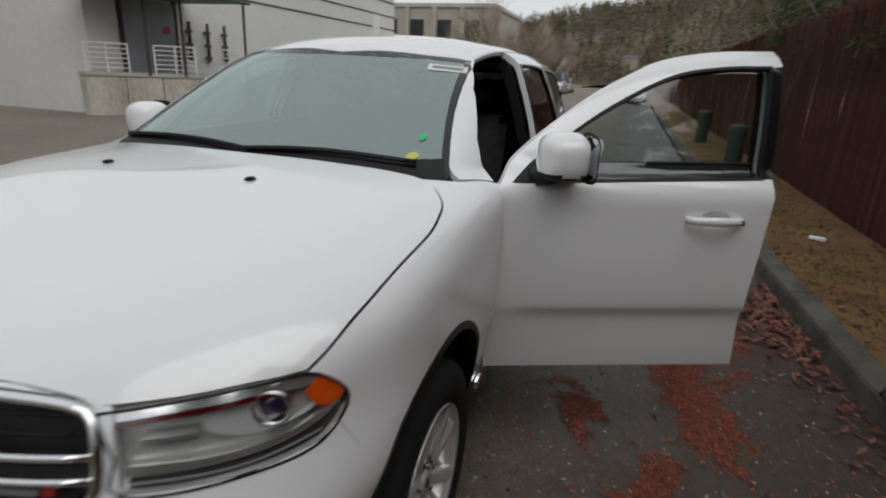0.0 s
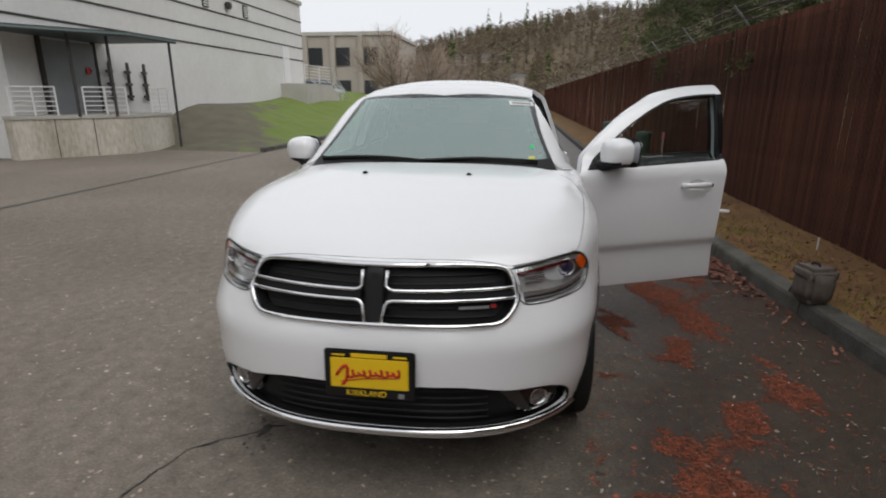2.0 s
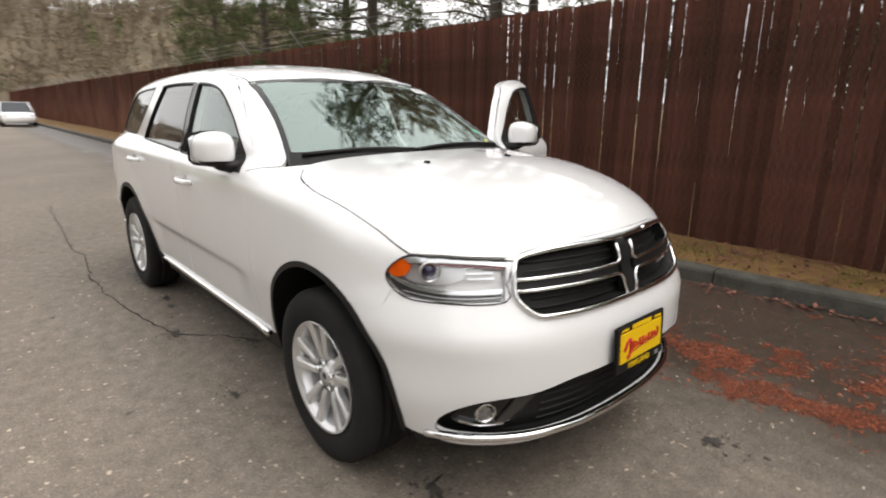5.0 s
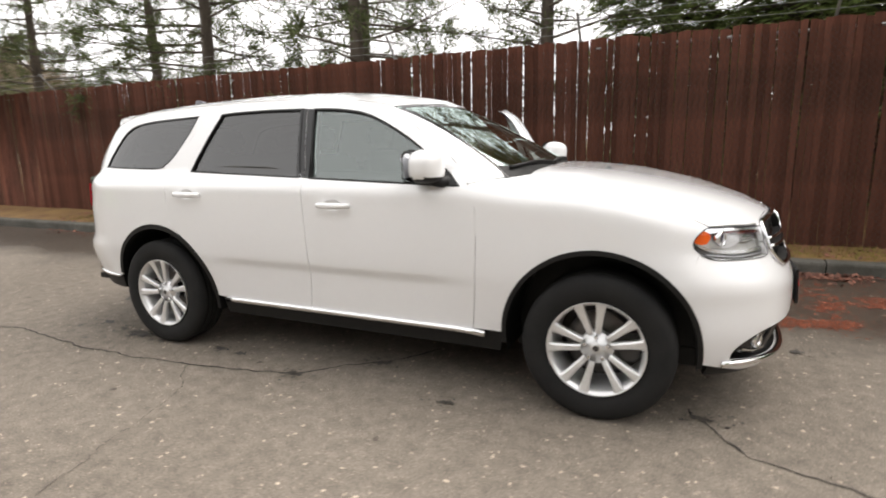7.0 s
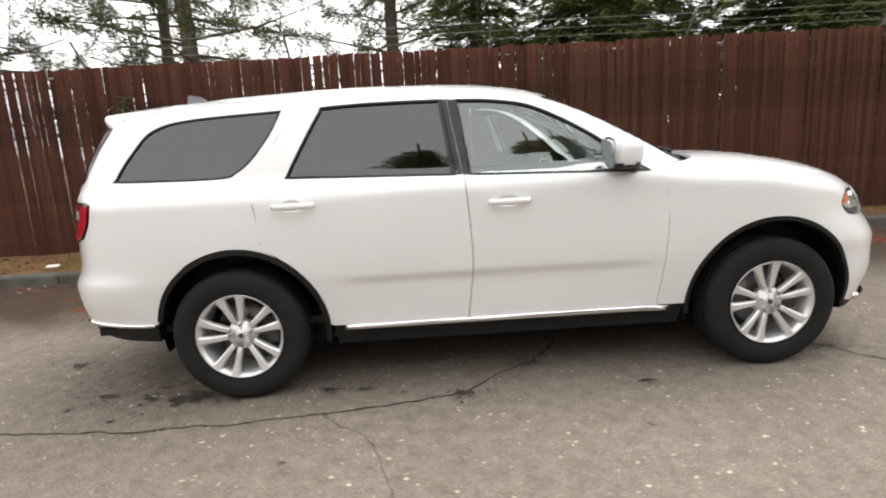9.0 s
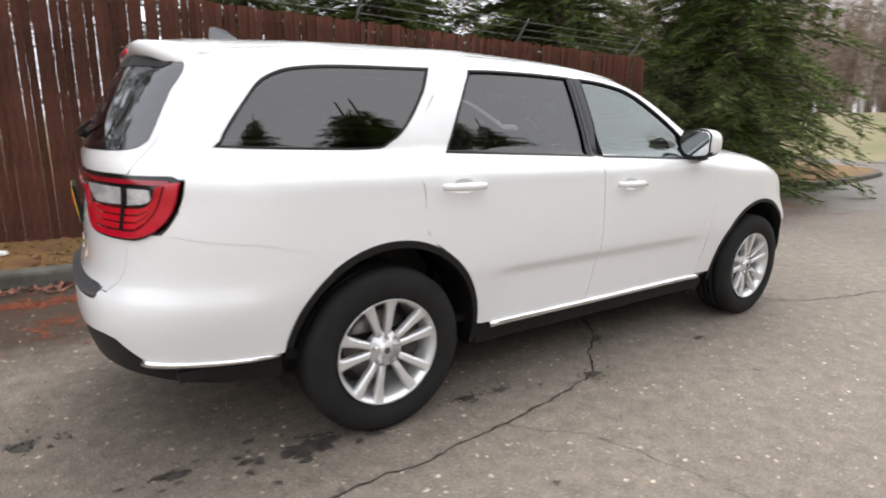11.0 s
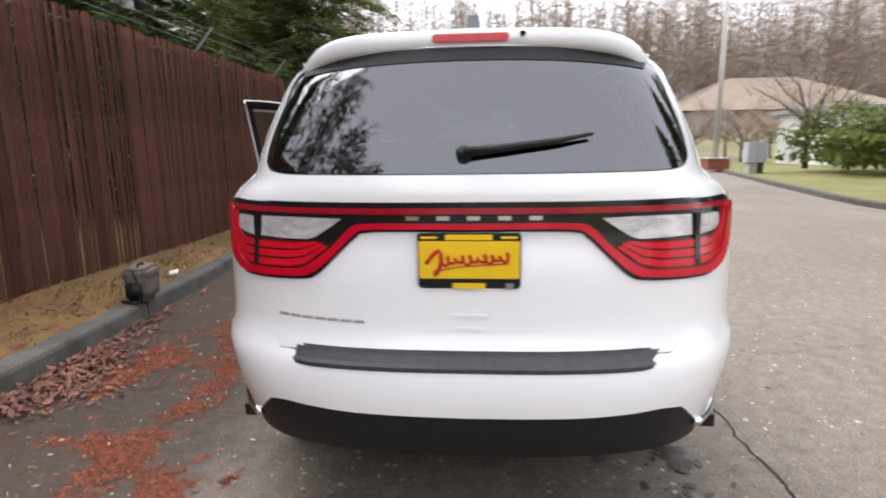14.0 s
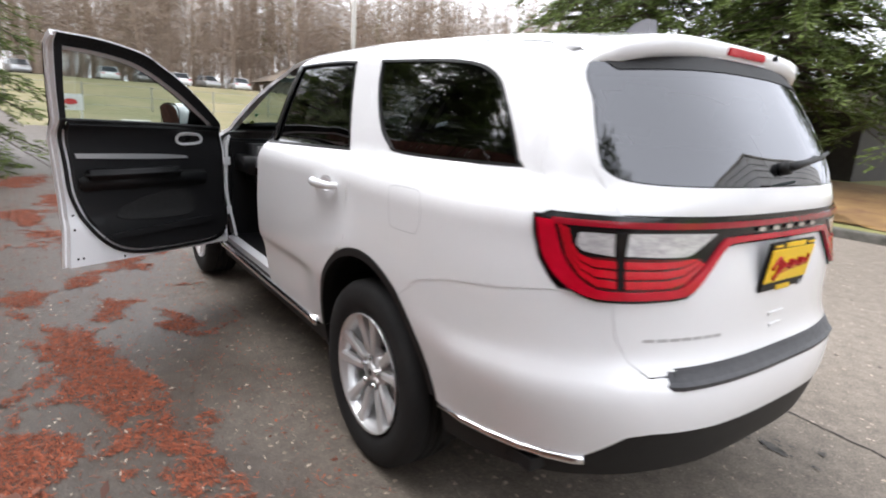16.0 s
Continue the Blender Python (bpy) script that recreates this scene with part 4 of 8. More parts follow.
panel("sticker", skin([straight(sun_band, 0.03, WS)], wrap_map(W, upper, 0.001), 0.05, WS, out=(1, 0, 0.5)), PAPER, car, "white paper sticker with grey print", 0)
st2 = [at_front(y, z, upper, W) for y, z in ((0.46, 1.592), (0.585, 1.584), (0.59, 1.574), (0.465, 1.582))]
panel("sticker_print", skin([straight(st2, 0.03, WS)], wrap_map(W, upper, 0.003), 0.05, WS, out=(1, 0, 0.5)), GREYINK, car, "", 0)
for nm, yy, zz, w_, h_, mm in (("round_tag", 0.60, 1.335, 0.014, 0.012, GREENTAG), ("yellow_tag", 0.60, 1.278, 0.022, 0.011, YELLOWTAG)):
    t_ = [at_front(yy + w_ * math.cos(a), zz + h_ * math.sin(a), upper, W) for a in np.linspace(0, 2 * math.pi, 8, endpoint=False) + 0.4]
    panel(nm, skin([straight(t_, 0.03, WS)], wrap_map(W, upper, 0.001), 0.05, WS, out=(1, 0, 0.5)), mm, car, "", 0)
mir = box(0.47, 0.51, -0.11, 0.11, 1.525, 1.585, 0.02)
part("rear_view_mirror", mir, CABINMAT, car, "", True)

# ---- front end ----
FS = (0.0175, 1.0)


def fl(pts, sharp=(), step=0.025):
    """A front outline from (y, z), on the (degrees, z) plane."""
    return fair([at_front(y, z) for y, z in pts], sharp, step, FS)


def both(half):
    return half + [(-y, z) for y, z in half[::-1]]


LAMP = [(0.505, 0.972), (0.64, 0.985), (0.74, 0.992), (0.802, 0.988), (0.846, 0.922), (0.825, 0.856), (0.74, 0.842), (0.575, 0.845), (0.555, 0.90)]
GRILLE = both([(0.0, 1.004), (0.20, 1.003), (0.36, 0.998), (0.465, 0.988), (0.508, 0.968), (0.532, 0.915), (0.542, 0.865), (0.532, 0.835), (0.488, 0.792), (0.40, 0.784), (0.20, 0.783), (0.0, 0.782)][1:-1])
grille = fl(GRILLE)
lamps = {s: fl([(s * y, z) for y, z in LAMP], (0, 8) if s > 0 else (0, 8)) for s in (1, -1)}
INTAKE = both([(0.16, 0.548), (0.36, 0.545), (0.52, 0.520), (0.62, 0.512), (0.70, 0.495), (0.758, 0.455), (0.778, 0.405), (0.752, 0.356), (0.55, 0.333), (0.36, 0.327), (0.16, 0.325)])
intake = fl(INTAKE)
outer = [at_front(y, z) for y, z in ((-0.525, 0.98), (-0.47, 0.99), (-0.36, 1.006), (-0.2, 1.013), (0.0, 1.014), (0.2, 1.013), (0.36, 1.006), (0.47, 0.99), (0.525, 0.98))]
lamp_low = [(0.555, 0.90), (0.575, 0.843), (0.74, 0.840), (0.825, 0.853)]
arch_front = [at_side(x, z) for x, z in [(LAMP_EDGE[-1][0] + 0.002, 0.877), (1.935, 0.80)] + arch(1, 0.487, 56, 2, 12)]
right_side = [at_front(y, z) for y, z in lamp_low] + arch_front + [at_side(2.005, 0.345)]
bottom = [at_front(y, z) for y, z in ((0.70, 0.30), (0.5, 0.285), (0.25, 0.28), (0.0, 0.28))]
half_line = outer[4:] + right_side + bottom
bumper_line = half_line + [(-u, z) for u, z in half_line[-2:0:-1]]
bumper_line = straight(bumper_line, 0.025, FS)
fm = wrap_map(FRONT, width)
bumper = panel("front_bumper", skin([grown(bumper_line, 0.002, FS), grown(grille, 0.004, FS), grown(intake, 0.002, FS)], wrap_map(FRONT, width, -0.0015), 0.03, FS, out=(1, 0, 0)), PAINT, car, "", 0.02)
# grille: bright frame, black recess, cross bars
def bead(loop, off, r, closed=True):
    """A round bar along (degrees, z) points on the nose."""
    pts = list(wrap_map(FRONT, width, off)(loop[:, 0], loop[:, 1]))
    return tube(pts + pts[:1] if closed else pts, r, 10)


gr = part("grille", bead(grown(grille, -0.003, FS), 0.006, 0.0105), CHROME, car, "bright grille frame with black mesh", True)
part("grille_mesh", pocket(grown(grille, -0.012, FS), fm, wrap_map(FRONT, width, -0.05), scale=FS, out=(1, 0, 0)), BLACK, gr, "black grille mesh")
for k in range(7):
    z = 0.805 + 0.03 * k
    ys = np.linspace(-0.47, 0.47, 25)
    p = [wrap_map(FRONT, width, -0.035)(*[np.array([c]) for c in at_front(y, z)])[0] for y in ys]
    part("mesh_bar", tube(p, 0.003, 5), BLACK, gr)


def ribbon(pts, off, w, thick, material, name, parent, label=""):
    """A flat bar of width w along (y, z) points on the nose."""
    loop = np.array([at_front(y, z) for y, z in pts])
    c = loop * FS
    d = np.gradient(c, axis=0)
    d /= np.hypot(d[:, 0], d[:, 1])[:, None]
    nrm = np.stack([-d[:, 1], d[:, 0]], 1) * w / 2
    ring = np.concatenate([c + nrm, (c - nrm)[::-1]]) / FS
    return panel(name, skin([straight(ring, 0.03, FS)], wrap_map(FRONT, width, off), 0.03, FS, out=(1, 0, 0)), material, parent, label, thick)


for s in (1, -1):
    ribbon([(s * y, 0.894 - 0.004 * (y > 0.4)) for y in np.linspace(0.055, 0.525, 10)], 0.0, 0.034, 0.03, BLACK, "cross_bar", gr)
    for run_ in ([(s * 0.048, z) for z in (0.985, 0.95, 0.930)] + [(s * 0.056, 0.917)] + [(s * y, 0.913) for y in np.linspace(0.075, 0.522, 12)],
                 [(s * 0.030, 0.792), (s * 0.036, 0.82), (s * 0.044, 0.855), (s * 0.056, 0.872)] + [(s * y, 0.876) for y in np.linspace(0.075, 0.530, 12)]):
        part("bar_trim", bead(np.array([at_front(y, z) for y, z in run_]), 0.008, 0.0075, False), CHROME, gr, "bright trim line", True)
ribbon([(0.0, 1.0), (0.0, 0.89), (0.0, 0.79)], 0.002, 0.062, 0.03, BLACK, "upright_bar", gr)
ribbon([(y, 0.842) for y in np.linspace(0.33, 0.445, 5)], -0.02, 0.010, 0.006, CABINGREY, "badge_bar", gr, "small badge drawn as a plain bar")
ribbon([(y, 0.845) for y in (0.452, 0.462, 0.472)], -0.02, 0.014, 0.006, REDINK, "badge_mark", gr, "small red badge mark")

# headlamps
LAMPGREY = mat("lamp_housing", (0.58, 0.57, 0.55), 0.26, 0.6, other=(0.78, 0.77, 0.75), scale=9, fine=60)
TRIMSILVER = mat("bright_lamp_trim", (0.80, 0.80, 0.80), 0.16, 0.85, coat=0.5)
LAMPDARK = mat("lamp_shade_grey", (0.05, 0.048, 0.046), 0.3, 0.3)
BLUELENS = mat("blue_black_lens", (0.018, 0.012, 0.05), 0.05, coat=1.0)
for s in (1, -1):
    o = (1, 0.5 * s, 0)
    L = lamps[s]
    hl = panel("headlamp", pocket(grown(L, -0.003, FS), wrap_map(FRONT, width, -0.002), wrap_map(FRONT, width, -0.042), scale=FS, out=o), LAMPGREY, car, "clear headlamp with amber corner lens", 0)
    panel("lens", skin([grown(L, -0.003, FS)], wrap_map(FRONT, width, -0.001), 0.03, FS, out=o), LENS, hl, "", 0).visible_shadow = False
    panel("lamp_seal", skin([grown(L, 0.002, FS), grown(L, -0.002, FS)], wrap_map(FRONT, width, 0.001), 0.03, FS, out=o), BLACK, hl, "", 0.02)
    refl = [(0.665, 0.958), (0.736, 0.966), (0.799, 0.966), (0.831, 0.925), (0.799, 0.897), (0.732, 0.892), (0.675, 0.915)]
    panel("reflector", skin([fl([(s * y, z) for y, z in refl])], wrap_map(FRONT, width, -0.034), 0.02, FS, out=o), REFLECTOR, hl, "silver reflector", 0)
    top = [(0.515, 0.968), (0.640, 0.981), (0.736, 0.988), (0.799, 0.985), (0.810, 0.972), (0.790, 0.966), (0.736, 0.972), (0.640, 0.966), (0.520, 0.955)]
    dark = [(0.540, 0.953), (0.640, 0.963), (0.736, 0.969), (0.786, 0.964), (0.736, 0.961), (0.640, 0.955), (0.545, 0.944)]
    panel("brow_shade", skin([fl([(s * y, z) for y, z in dark])], wrap_map(FRONT, width, -0.012), 0.02, FS, out=o), DARKRED, hl, "", 0.01)
    panel("brow", skin([fl([(s * y, z) for y, z in top])], wrap_map(FRONT, width, -0.008), 0.02, FS, out=o), TRIMSILVER, hl, "", 0.01)
    base = [(0.570, 0.884), (0.700, 0.880), (0.781, 0.888), (0.822, 0.910), (0.841, 0.930), (0.837, 0.912), (0.808, 0.884), (0.736, 0.868), (0.575, 0.868)]
    panel("lower_trim", skin([fl([(s * y, z) for y, z in base])], wrap_map(FRONT, width, -0.010), 0.02, FS, out=o), TRIMSILVER, hl, "bright lower trim", 0.012)
    under = [(0.580, 0.866), (0.736, 0.865), (0.808, 0.880), (0.839, 0.912), (0.842, 0.90), (0.824, 0.862), (0.736, 0.848), (0.585, 0.850)]
    panel("lower_shade", skin([fl([(s * y, z) for y, z in under])], wrap_map(FRONT, width, -0.016), 0.02, FS, out=o), LAMPDARK, hl, "", 0.01)
    groove = [(0.585, 0.859), (0.736, 0.857), (0.822, 0.873), (0.822, 0.869), (0.736, 0.8535), (0.585, 0.8555)]
    panel("groove_trim", skin([fl([(s * y, z) for y, z in groove])], wrap_map(FRONT, width, -0.009), 0.02, FS, out=o), PALESILVER, hl, "", 0.003)
    amb = [(0.810, 0.981), (0.828, 0.960), (0.841, 0.932), (0.831, 0.918), (0.812, 0.922), (0.795, 0.957)]
    panel("amber_lamp", skin([fl([(s * y, z) for y, z in amb])], wrap_map(FRONT, width, -0.006), 0.02, FS, out=o), AMBER, hl, "amber corner lens", 0.008)
    u, z = at_front(s * 0.758, 0.938)
    p = wrap_map(FRONT, width, -0.028)(np.array([u]), np.array([z]))[0]
    ring = lathe([(0.036, -0.02), (0.040, 0.012), (0.036, 0.016), (0.031, 0.010), (0.030, -0.02)], 28)
    turn = Matrix.Translation(p) @ Matrix.Rotation(radians(s * 25), 4, "Z") @ Matrix.Rotation(radians(-90), 4, "Z")
    part("projector_ring", ring, CHROME, hl, "bright projector ring", True, turn)
    ball = lathe([(0.0, 0.014), (0.012, 0.012), (0.022, 0.006), (0.030, -0.004)], 24)
    part("projector_lens", ball, BLUELENS, hl, "dark projector lens", True, turn)
    for k in range(3):
        zz = 0.950 - 0.018 * k
        bar = [(s * y, zz) for y in np.linspace(0.585, 0.665, 4)]
        ribbon(bar, -0.026, 0.007, 0.01, TRIMSILVER, "lamp_bar", hl)

# lower intake, fog lamps, bright lip
im = wrap_map(FRONT, width, -0.06)
lo_in = panel("lower_intake", pocket(grown(intake, -0.0, FS), fm, im, scale=FS, out=(1, 0, 0)), BLACK, car, "black lower intake", 0)
for k in range(5):
    z = 0.37 + 0.034 * k
    p = [wrap_map(FRONT, width, -0.05)(*[np.array([c]) for c in at_front(y, z)])[0] for y in np.linspace(-0.46, 0.46, 25)]
    part("intake_bar", tube(p, 0.004, 5), BLACK, lo_in)
LIP = [(y, 0.324 + 0.024 * (abs(y) / 0.79) ** 2) for y in np.linspace(-0.79, 0.79, 49)]
part("bright_lip", bead(np.array([at_front(y, z) for y, z in LIP]), 0.004, 0.0165, False), CHROME, car, "bright rounded lower lip", True)
ribbon([(y, 0.286 + 0.016 * (abs(y) / 0.8) ** 2) for y in np.linspace(-0.80, 0.80, 45)], -0.012, 0.05, 0.08, BLACK, "air_dam", car, "black air dam")
for s in (1, -1):
    o = (1, 0.5 * s, 0)
    bez = [(0.53, 0.50), (0.62, 0.502), (0.70, 0.482), (0.745, 0.43), (0.735, 0.392), (0.66, 0.37), (0.56, 0.405)]
    fog = panel("fog_lamp", skin([fl([(s * y, z) for y, z in bez])], wrap_map(FRONT, width, -0.035), 0.02, FS, out=o), GLOSSBLACK, car, "round fog lamp in a black and bright bezel", 0.01)
    fin = [(0.50, 0.505), (0.575, 0.498), (0.625, 0.395), (0.60, 0.385)]
    panel("bezel_fin", skin([fl([(s * y, z) for y, z in fin], range(4))], wrap_map(FRONT, width, -0.026), 0.02, FS, out=o), DARKMETAL, fog, "", 0.012)
    ribbon([(s * 0.60, 0.390), (s * 0.67, 0.385), (s * 0.73, 0.405)], -0.022, 0.008, 0.01, CHROME, "bezel_trim", fog)
    u, z = at_front(s * 0.662, 0.440)
    p = wrap_map(FRONT, width, -0.030)(np.array([u]), np.array([z]))[0]
    turn = Matrix.Translation(p) @ Matrix.Rotation(radians(s * 25), 4, "Z") @ Matrix.Rotation(radians(-90), 4, "Z") @ Matrix.Diagonal((0.88, 1, 0.88, 1))
    part("fog_ring", lathe([(0.034, -0.03), (0.043, -0.02), (0.044, 0.004), (0.038, 0.008), (0.036, -0.01)], 28), CHROME, fog, "", True, turn)
    part("fog_lens", lathe([(0.0, 0.006), (0.02, 0.004), (0.036, -0.004)], 24), FOGLENS, fog, "", True, turn)


def plate(parent_at, turn, name, label, letters, fw=0.178, fh=0.098):
    holder = thing(name, label, "number plate", (0, 0, 0))
    holder.matrix_world = parent_at @ turn
    part("frame", box(-fw, fw, -0.006, 0.008, -fh, fh, 0.006), BLACK, holder, "black plate frame")
    part("face", box(-0.152, 0.152, 0.006, 0.011, -0.055, 0.066, 0.002), YELLOW, holder, "yellow dealer plate")
    # red flowing script as one wavy stroke, and small bars above
    swash = [(0.128 - 0.045 * math.sin(2.6 * k / 20), 0.0125, 0.040 * math.sin(4.4 * k / 20) - 0.004) for k in range(21)]
    pts = [(0.085 - 0.205 * i / 96 + 0.0065 * math.sin(i * 0.6), 0.0125, 0.004 + 0.0001 * i + (0.0115 + 0.006 * math.sin(i * 0.21)) * math.sin(i * 0.6 + 1.2)) for i in range(97)]
    part("script", joined(tube(swash, 0.0062, 6), tube(pts, 0.0048, 6)), REDINK, holder, "red flowing script drawn as a wavy stroke", True)
    part("underline", tube([(0.11, 0.0125, -0.030), (0.02, 0.0125, -0.014), (-0.12, 0.0125, -0.004)], 0.002, 6), REDINK, holder)
    part("header_bar", box(-0.07, 0.07, 0.007, 0.0105, 0.070, 0.086), YELLOW, holder, "small yellow line of print")
    for x in (-0.145, 0.095):
        part("screw_strip", box(x, x + 0.05, 0.007, 0.0105, 0.074, 0.081), YELLOW, holder)
    if letters:
        cu = bpy.data.curves.new("word", "FONT")
        cu.body, cu.size, cu.align_x, cu.extrude = "KIRKLAND", 0.033, "CENTER", 0.001
        tmp = bpy.data.objects.new("word", cu)
        scene.collection.objects.link(tmp)
        me = bpy.data.meshes.new_from_object(tmp.evaluated_get(bpy.context.evaluated_depsgraph_get()))
        bpy.data.objects.remove(tmp)
        me.transform(Matrix.Translation((0.012, 0.0105, -0.0865)) @ Matrix.Rotation(math.pi, 4, "Z") @ Matrix.Rotation(math.pi / 2, 4, "X"))
        word = put("word", me, YELLOW, holder, "yellow capital letters")
    else:
        part("word_bar", box(-0.05, 0.05, 0.007, 0.0105, -0.088, -0.070), YELLOW, holder)
    part("logo_spot", box(-0.135, -0.112, 0.007, 0.0105, -0.088, -0.070), GREYINK, holder)
    return holder


plate(Matrix.Translation((2.452, -0.004, 0.603)), Matrix.Rotation(radians(-90), 4, "Z") @ Matrix.Rotation(radians(3), 4, "X"), "front_plate", "yellow dealer plate in a black frame on the front bumper", True)

# ---- rear end ----
rm = wrap_map(REAR, lower)


def rl(pts, sharp=(), step=0.025, fn=lower):
    return fair([at_front(y, z, fn, REAR) for y, z in pts], sharp, step, FS)


def rear_panel(name, pts, off, material, parent, label="", thick=0.01, sharp=(), hole=None, mesh=0.025, fn=lower):
    loops = [rl(pts, sharp, fn=fn)] + ([hole] if hole is not None else [])
    return panel(name, skin(loops, wrap_map(REAR, fn, off), mesh, FS, out=(-1, 0, 0)), material, parent, label, thick)


# rear quarter corner, between the flank and the tailgate, above the bumper
GATE_CUT = [(0.655, 1.165), (0.672, 0.955), (0.668, 0.90), (0.655, 0.83), (0.625, 0.77), (0.58, 0.725)]
half_b = [at_front(y, z, lower, REAR) for y, z in ((0.0, 0.560), (0.35, 0.563), (0.56, 0.570), (0.625, 0.560), (0.672, 0.512), (0.705, 0.475), (0.76, 0.470))]
half_b += [at_side(x, z, REAR, 1) for x, z in [(-2.30, 0.470), (-2.10, 0.466)] + arch(-1, 0.487, 170, 126, 12) + [(-1.90, 0.875), (-2.05, 0.915), (-2.20, 0.932), (-2.365, 0.958)]]
half_b += [at_front(y, z, lower, REAR) for y, z in GATE_CUT[1:] + [(0.545, 0.728), (0.40, 0.715), (0.0, 0.713)]]
bl = straight(half_b + [(-u, z) for u, z in half_b[-2:0:-1]], 0.025, FS)
panel("rear_bumper", skin([grown(bl, 0.002, FS)], wrap_map(REAR, lower, -0.0015), 0.03, FS, out=(-1, 0, 0)), PAINT, car, "", 0.02)
for s in (1, -1):
    upper_edge = [at_side(x, z, REAR, s) for x, z in straight([(-2.272, 1.167), (-2.215, 1.30), (-2.19, 1.45), (-2.18, 1.60), (-2.175, 1.645)], 0.02)[:-24]]
    pil = upper_edge + [at_front(s * y, z, width, REAR) for y, z in ((0.50, 1.635), (0.566, 1.60), (0.616, 1.53), (0.656, 1.40), (0.675, 1.29), (0.66, 1.215), (0.655, 1.168))]
    panel("rear_pillar", skin([grown(straight(pil, 0.025, FS), 0.010, FS)], wrap_map(REAR, width, -0.0025), 0.03, FS, out=(-1, 0.5 * s, 0)), PAINT, car, "", 0.02)

# tailgate
CUT = [(0.655, 1.168), (0.66, 1.215), (0.675, 1.29), (0.656, 1.40), (0.616, 1.53), (0.566, 1.60)]
GLASS_R = [(0.30, 1.248), (0.585, 1.252), (0.648, 1.275), (0.655, 1.315), (0.622, 1.45), (0.566, 1.578), (0.30, 1.612)]
glass_r = rl(GLASS_R + [(-y, z) for y, z in GLASS_R[::-1]], (), fn=width)
up_half = CUT + [(0.3, 1.632), (0.0, 1.638)]
up_line = [at_front(y, z, width, REAR) for y, z in up_half] + [at_front(-y, z, width, REAR) for y, z in up_half[-2::-1]]
up_line += [at_front(y, 1.168, width, REAR) for y in (-0.4, 0.0, 0.4)]
gate = panel("tailgate", skin([grown(straight(up_line, 0.025, FS), -0.001, FS), grown(glass_r, 0.003, FS)], wrap_map(REAR, width), 0.03, FS, out=(-1, 0, 0)), PAINT, car, "white tailgate with a dark glass", 0.02)
panel("rear_glass", skin([glass_r], wrap_map(REAR, width, -0.002), 0.05, FS, out=(-1, 0, 0)), REARGLASS, gate, "dark privacy glass", 0)
# black band at the glass top, also painting in the spoiler's shade
band = rl([(0.55, 1.578), (0.535, 1.552)] + [(y, 1.552 + 0.024 * (1 - (y / 0.535) ** 2)) for y in np.linspace(0.48, -0.48, 13)] + [(-0.535, 1.552), (-0.55, 1.578)] + [(y, 1.578 + 0.04 * (1 - (y / 0.55) ** 2)) for y in np.linspace(-0.48, 0.48, 13)], range(30), fn=width)
panel("header_shade_band", skin([band], wrap_map(REAR, width, 0.001), 0.04, FS, out=(-1, 0, 0)), BLACK, gate, "", 0.004)
# lower tailgate skin under the light bar
lowg = [(0.655, 1.168), (0.672, 0.955), (0.668, 0.90), (0.655, 0.83), (0.625, 0.77), (0.58, 0.729), (0.40, 0.735), (0.0, 0.735)]
lg = [at_front(y, z, lower, REAR) for y, z in lowg] + [at_front(-y, z, lower, REAR) for y, z in lowg[-2::-1]] + [at_front(y, 1.168, lower, REAR) for y in (-0.4, 0.0, 0.4)]
panel("tailgate_lower", skin([grown(straight(lg, 0.025, FS), -0.0025, FS)], rm, 0.03, FS, out=(-1, 0, 0)), PAINT, gate, "", 0.02)
for y0, y1, z0, z1 in ((-0.03, 0.07, 0.842, 0.852), (-0.02, 0.055, 0.805, 0.813)):
    rear_panel("tow_badge", [(y0 - 0.02, z0), (y0 - 0.02, z1), (y1 - 0.02, z1), (y1 - 0.02, z0)], 0.004, PAINT, gate, "", 0.004, range(4))
for k in range(7):
    y = 0.585 - 0.041 * k
    rear_panel("name_bar", [(y, 0.824 - 0.001 * k), (y, 0.833 - 0.001 * k), (y - 0.033, 0.833 - 0.001 * k), (y - 0.033, 0.824 - 0.001 * k)], 0.001, PALESILVER, gate, "raised badge drawn as a plain bar" if k == 0 else "", 0.004, range(4))
wp = [wrap_map(REAR, width, 0.022)(*[np.array([c]) for c in at_front(y, z, width, REAR)])[0] for y, z in ((0.015, 1.305), (-0.10, 1.318), (-0.24, 1.335), (-0.335, 1.352))]
part("rear_wiper", joined(tube(wp, 0.015, 8, 0.005), tube([wp[0], wp[0] + np.array([0.03, 0, -0.01])], 0.022, 10)), BLACK, gate, "black rear wiper", True)

TOPRED = mat("upper_red_lens", (0.36, 0.006, 0.022), 0.14, other=(0.26, 0.004, 0.014), scale=20, fine=150, coat=0.6)
# light bar across the tail: black ground, red ring, white and red lenses
BAR = [(0.0, 1.160), (0.40, 1.160), (0.655, 1.158), (0.784, 1.160), (0.801, 1.150), (0.792, 1.05), (0.765, 0.985), (0.719, 0.950), (0.660, 0.944), (0.50, 0.950), (0.45, 0.965), (0.385, 1.025), (0.33, 1.075), (0.28, 1.092), (0.0, 1.094)]
bar_line = rl(BAR + [(-y, z) for y, z in BAR[-2:0:-1]], (3, 25))
tail = panel("tail_lamp_bar", skin([grown(bar_line, 0.008, FS)], wrap_map(REAR, lower, 0.006), 0.03, FS, out=(-1, 0, 0)), GLOSSBLACK, car, "full-width red tail lamp bar", 0.03)
TOPL = [(y, 1.153) for y in np.linspace(0, 0.785, 17)] + [(y, 1.136) for y in np.linspace(0.785, 0, 17)]
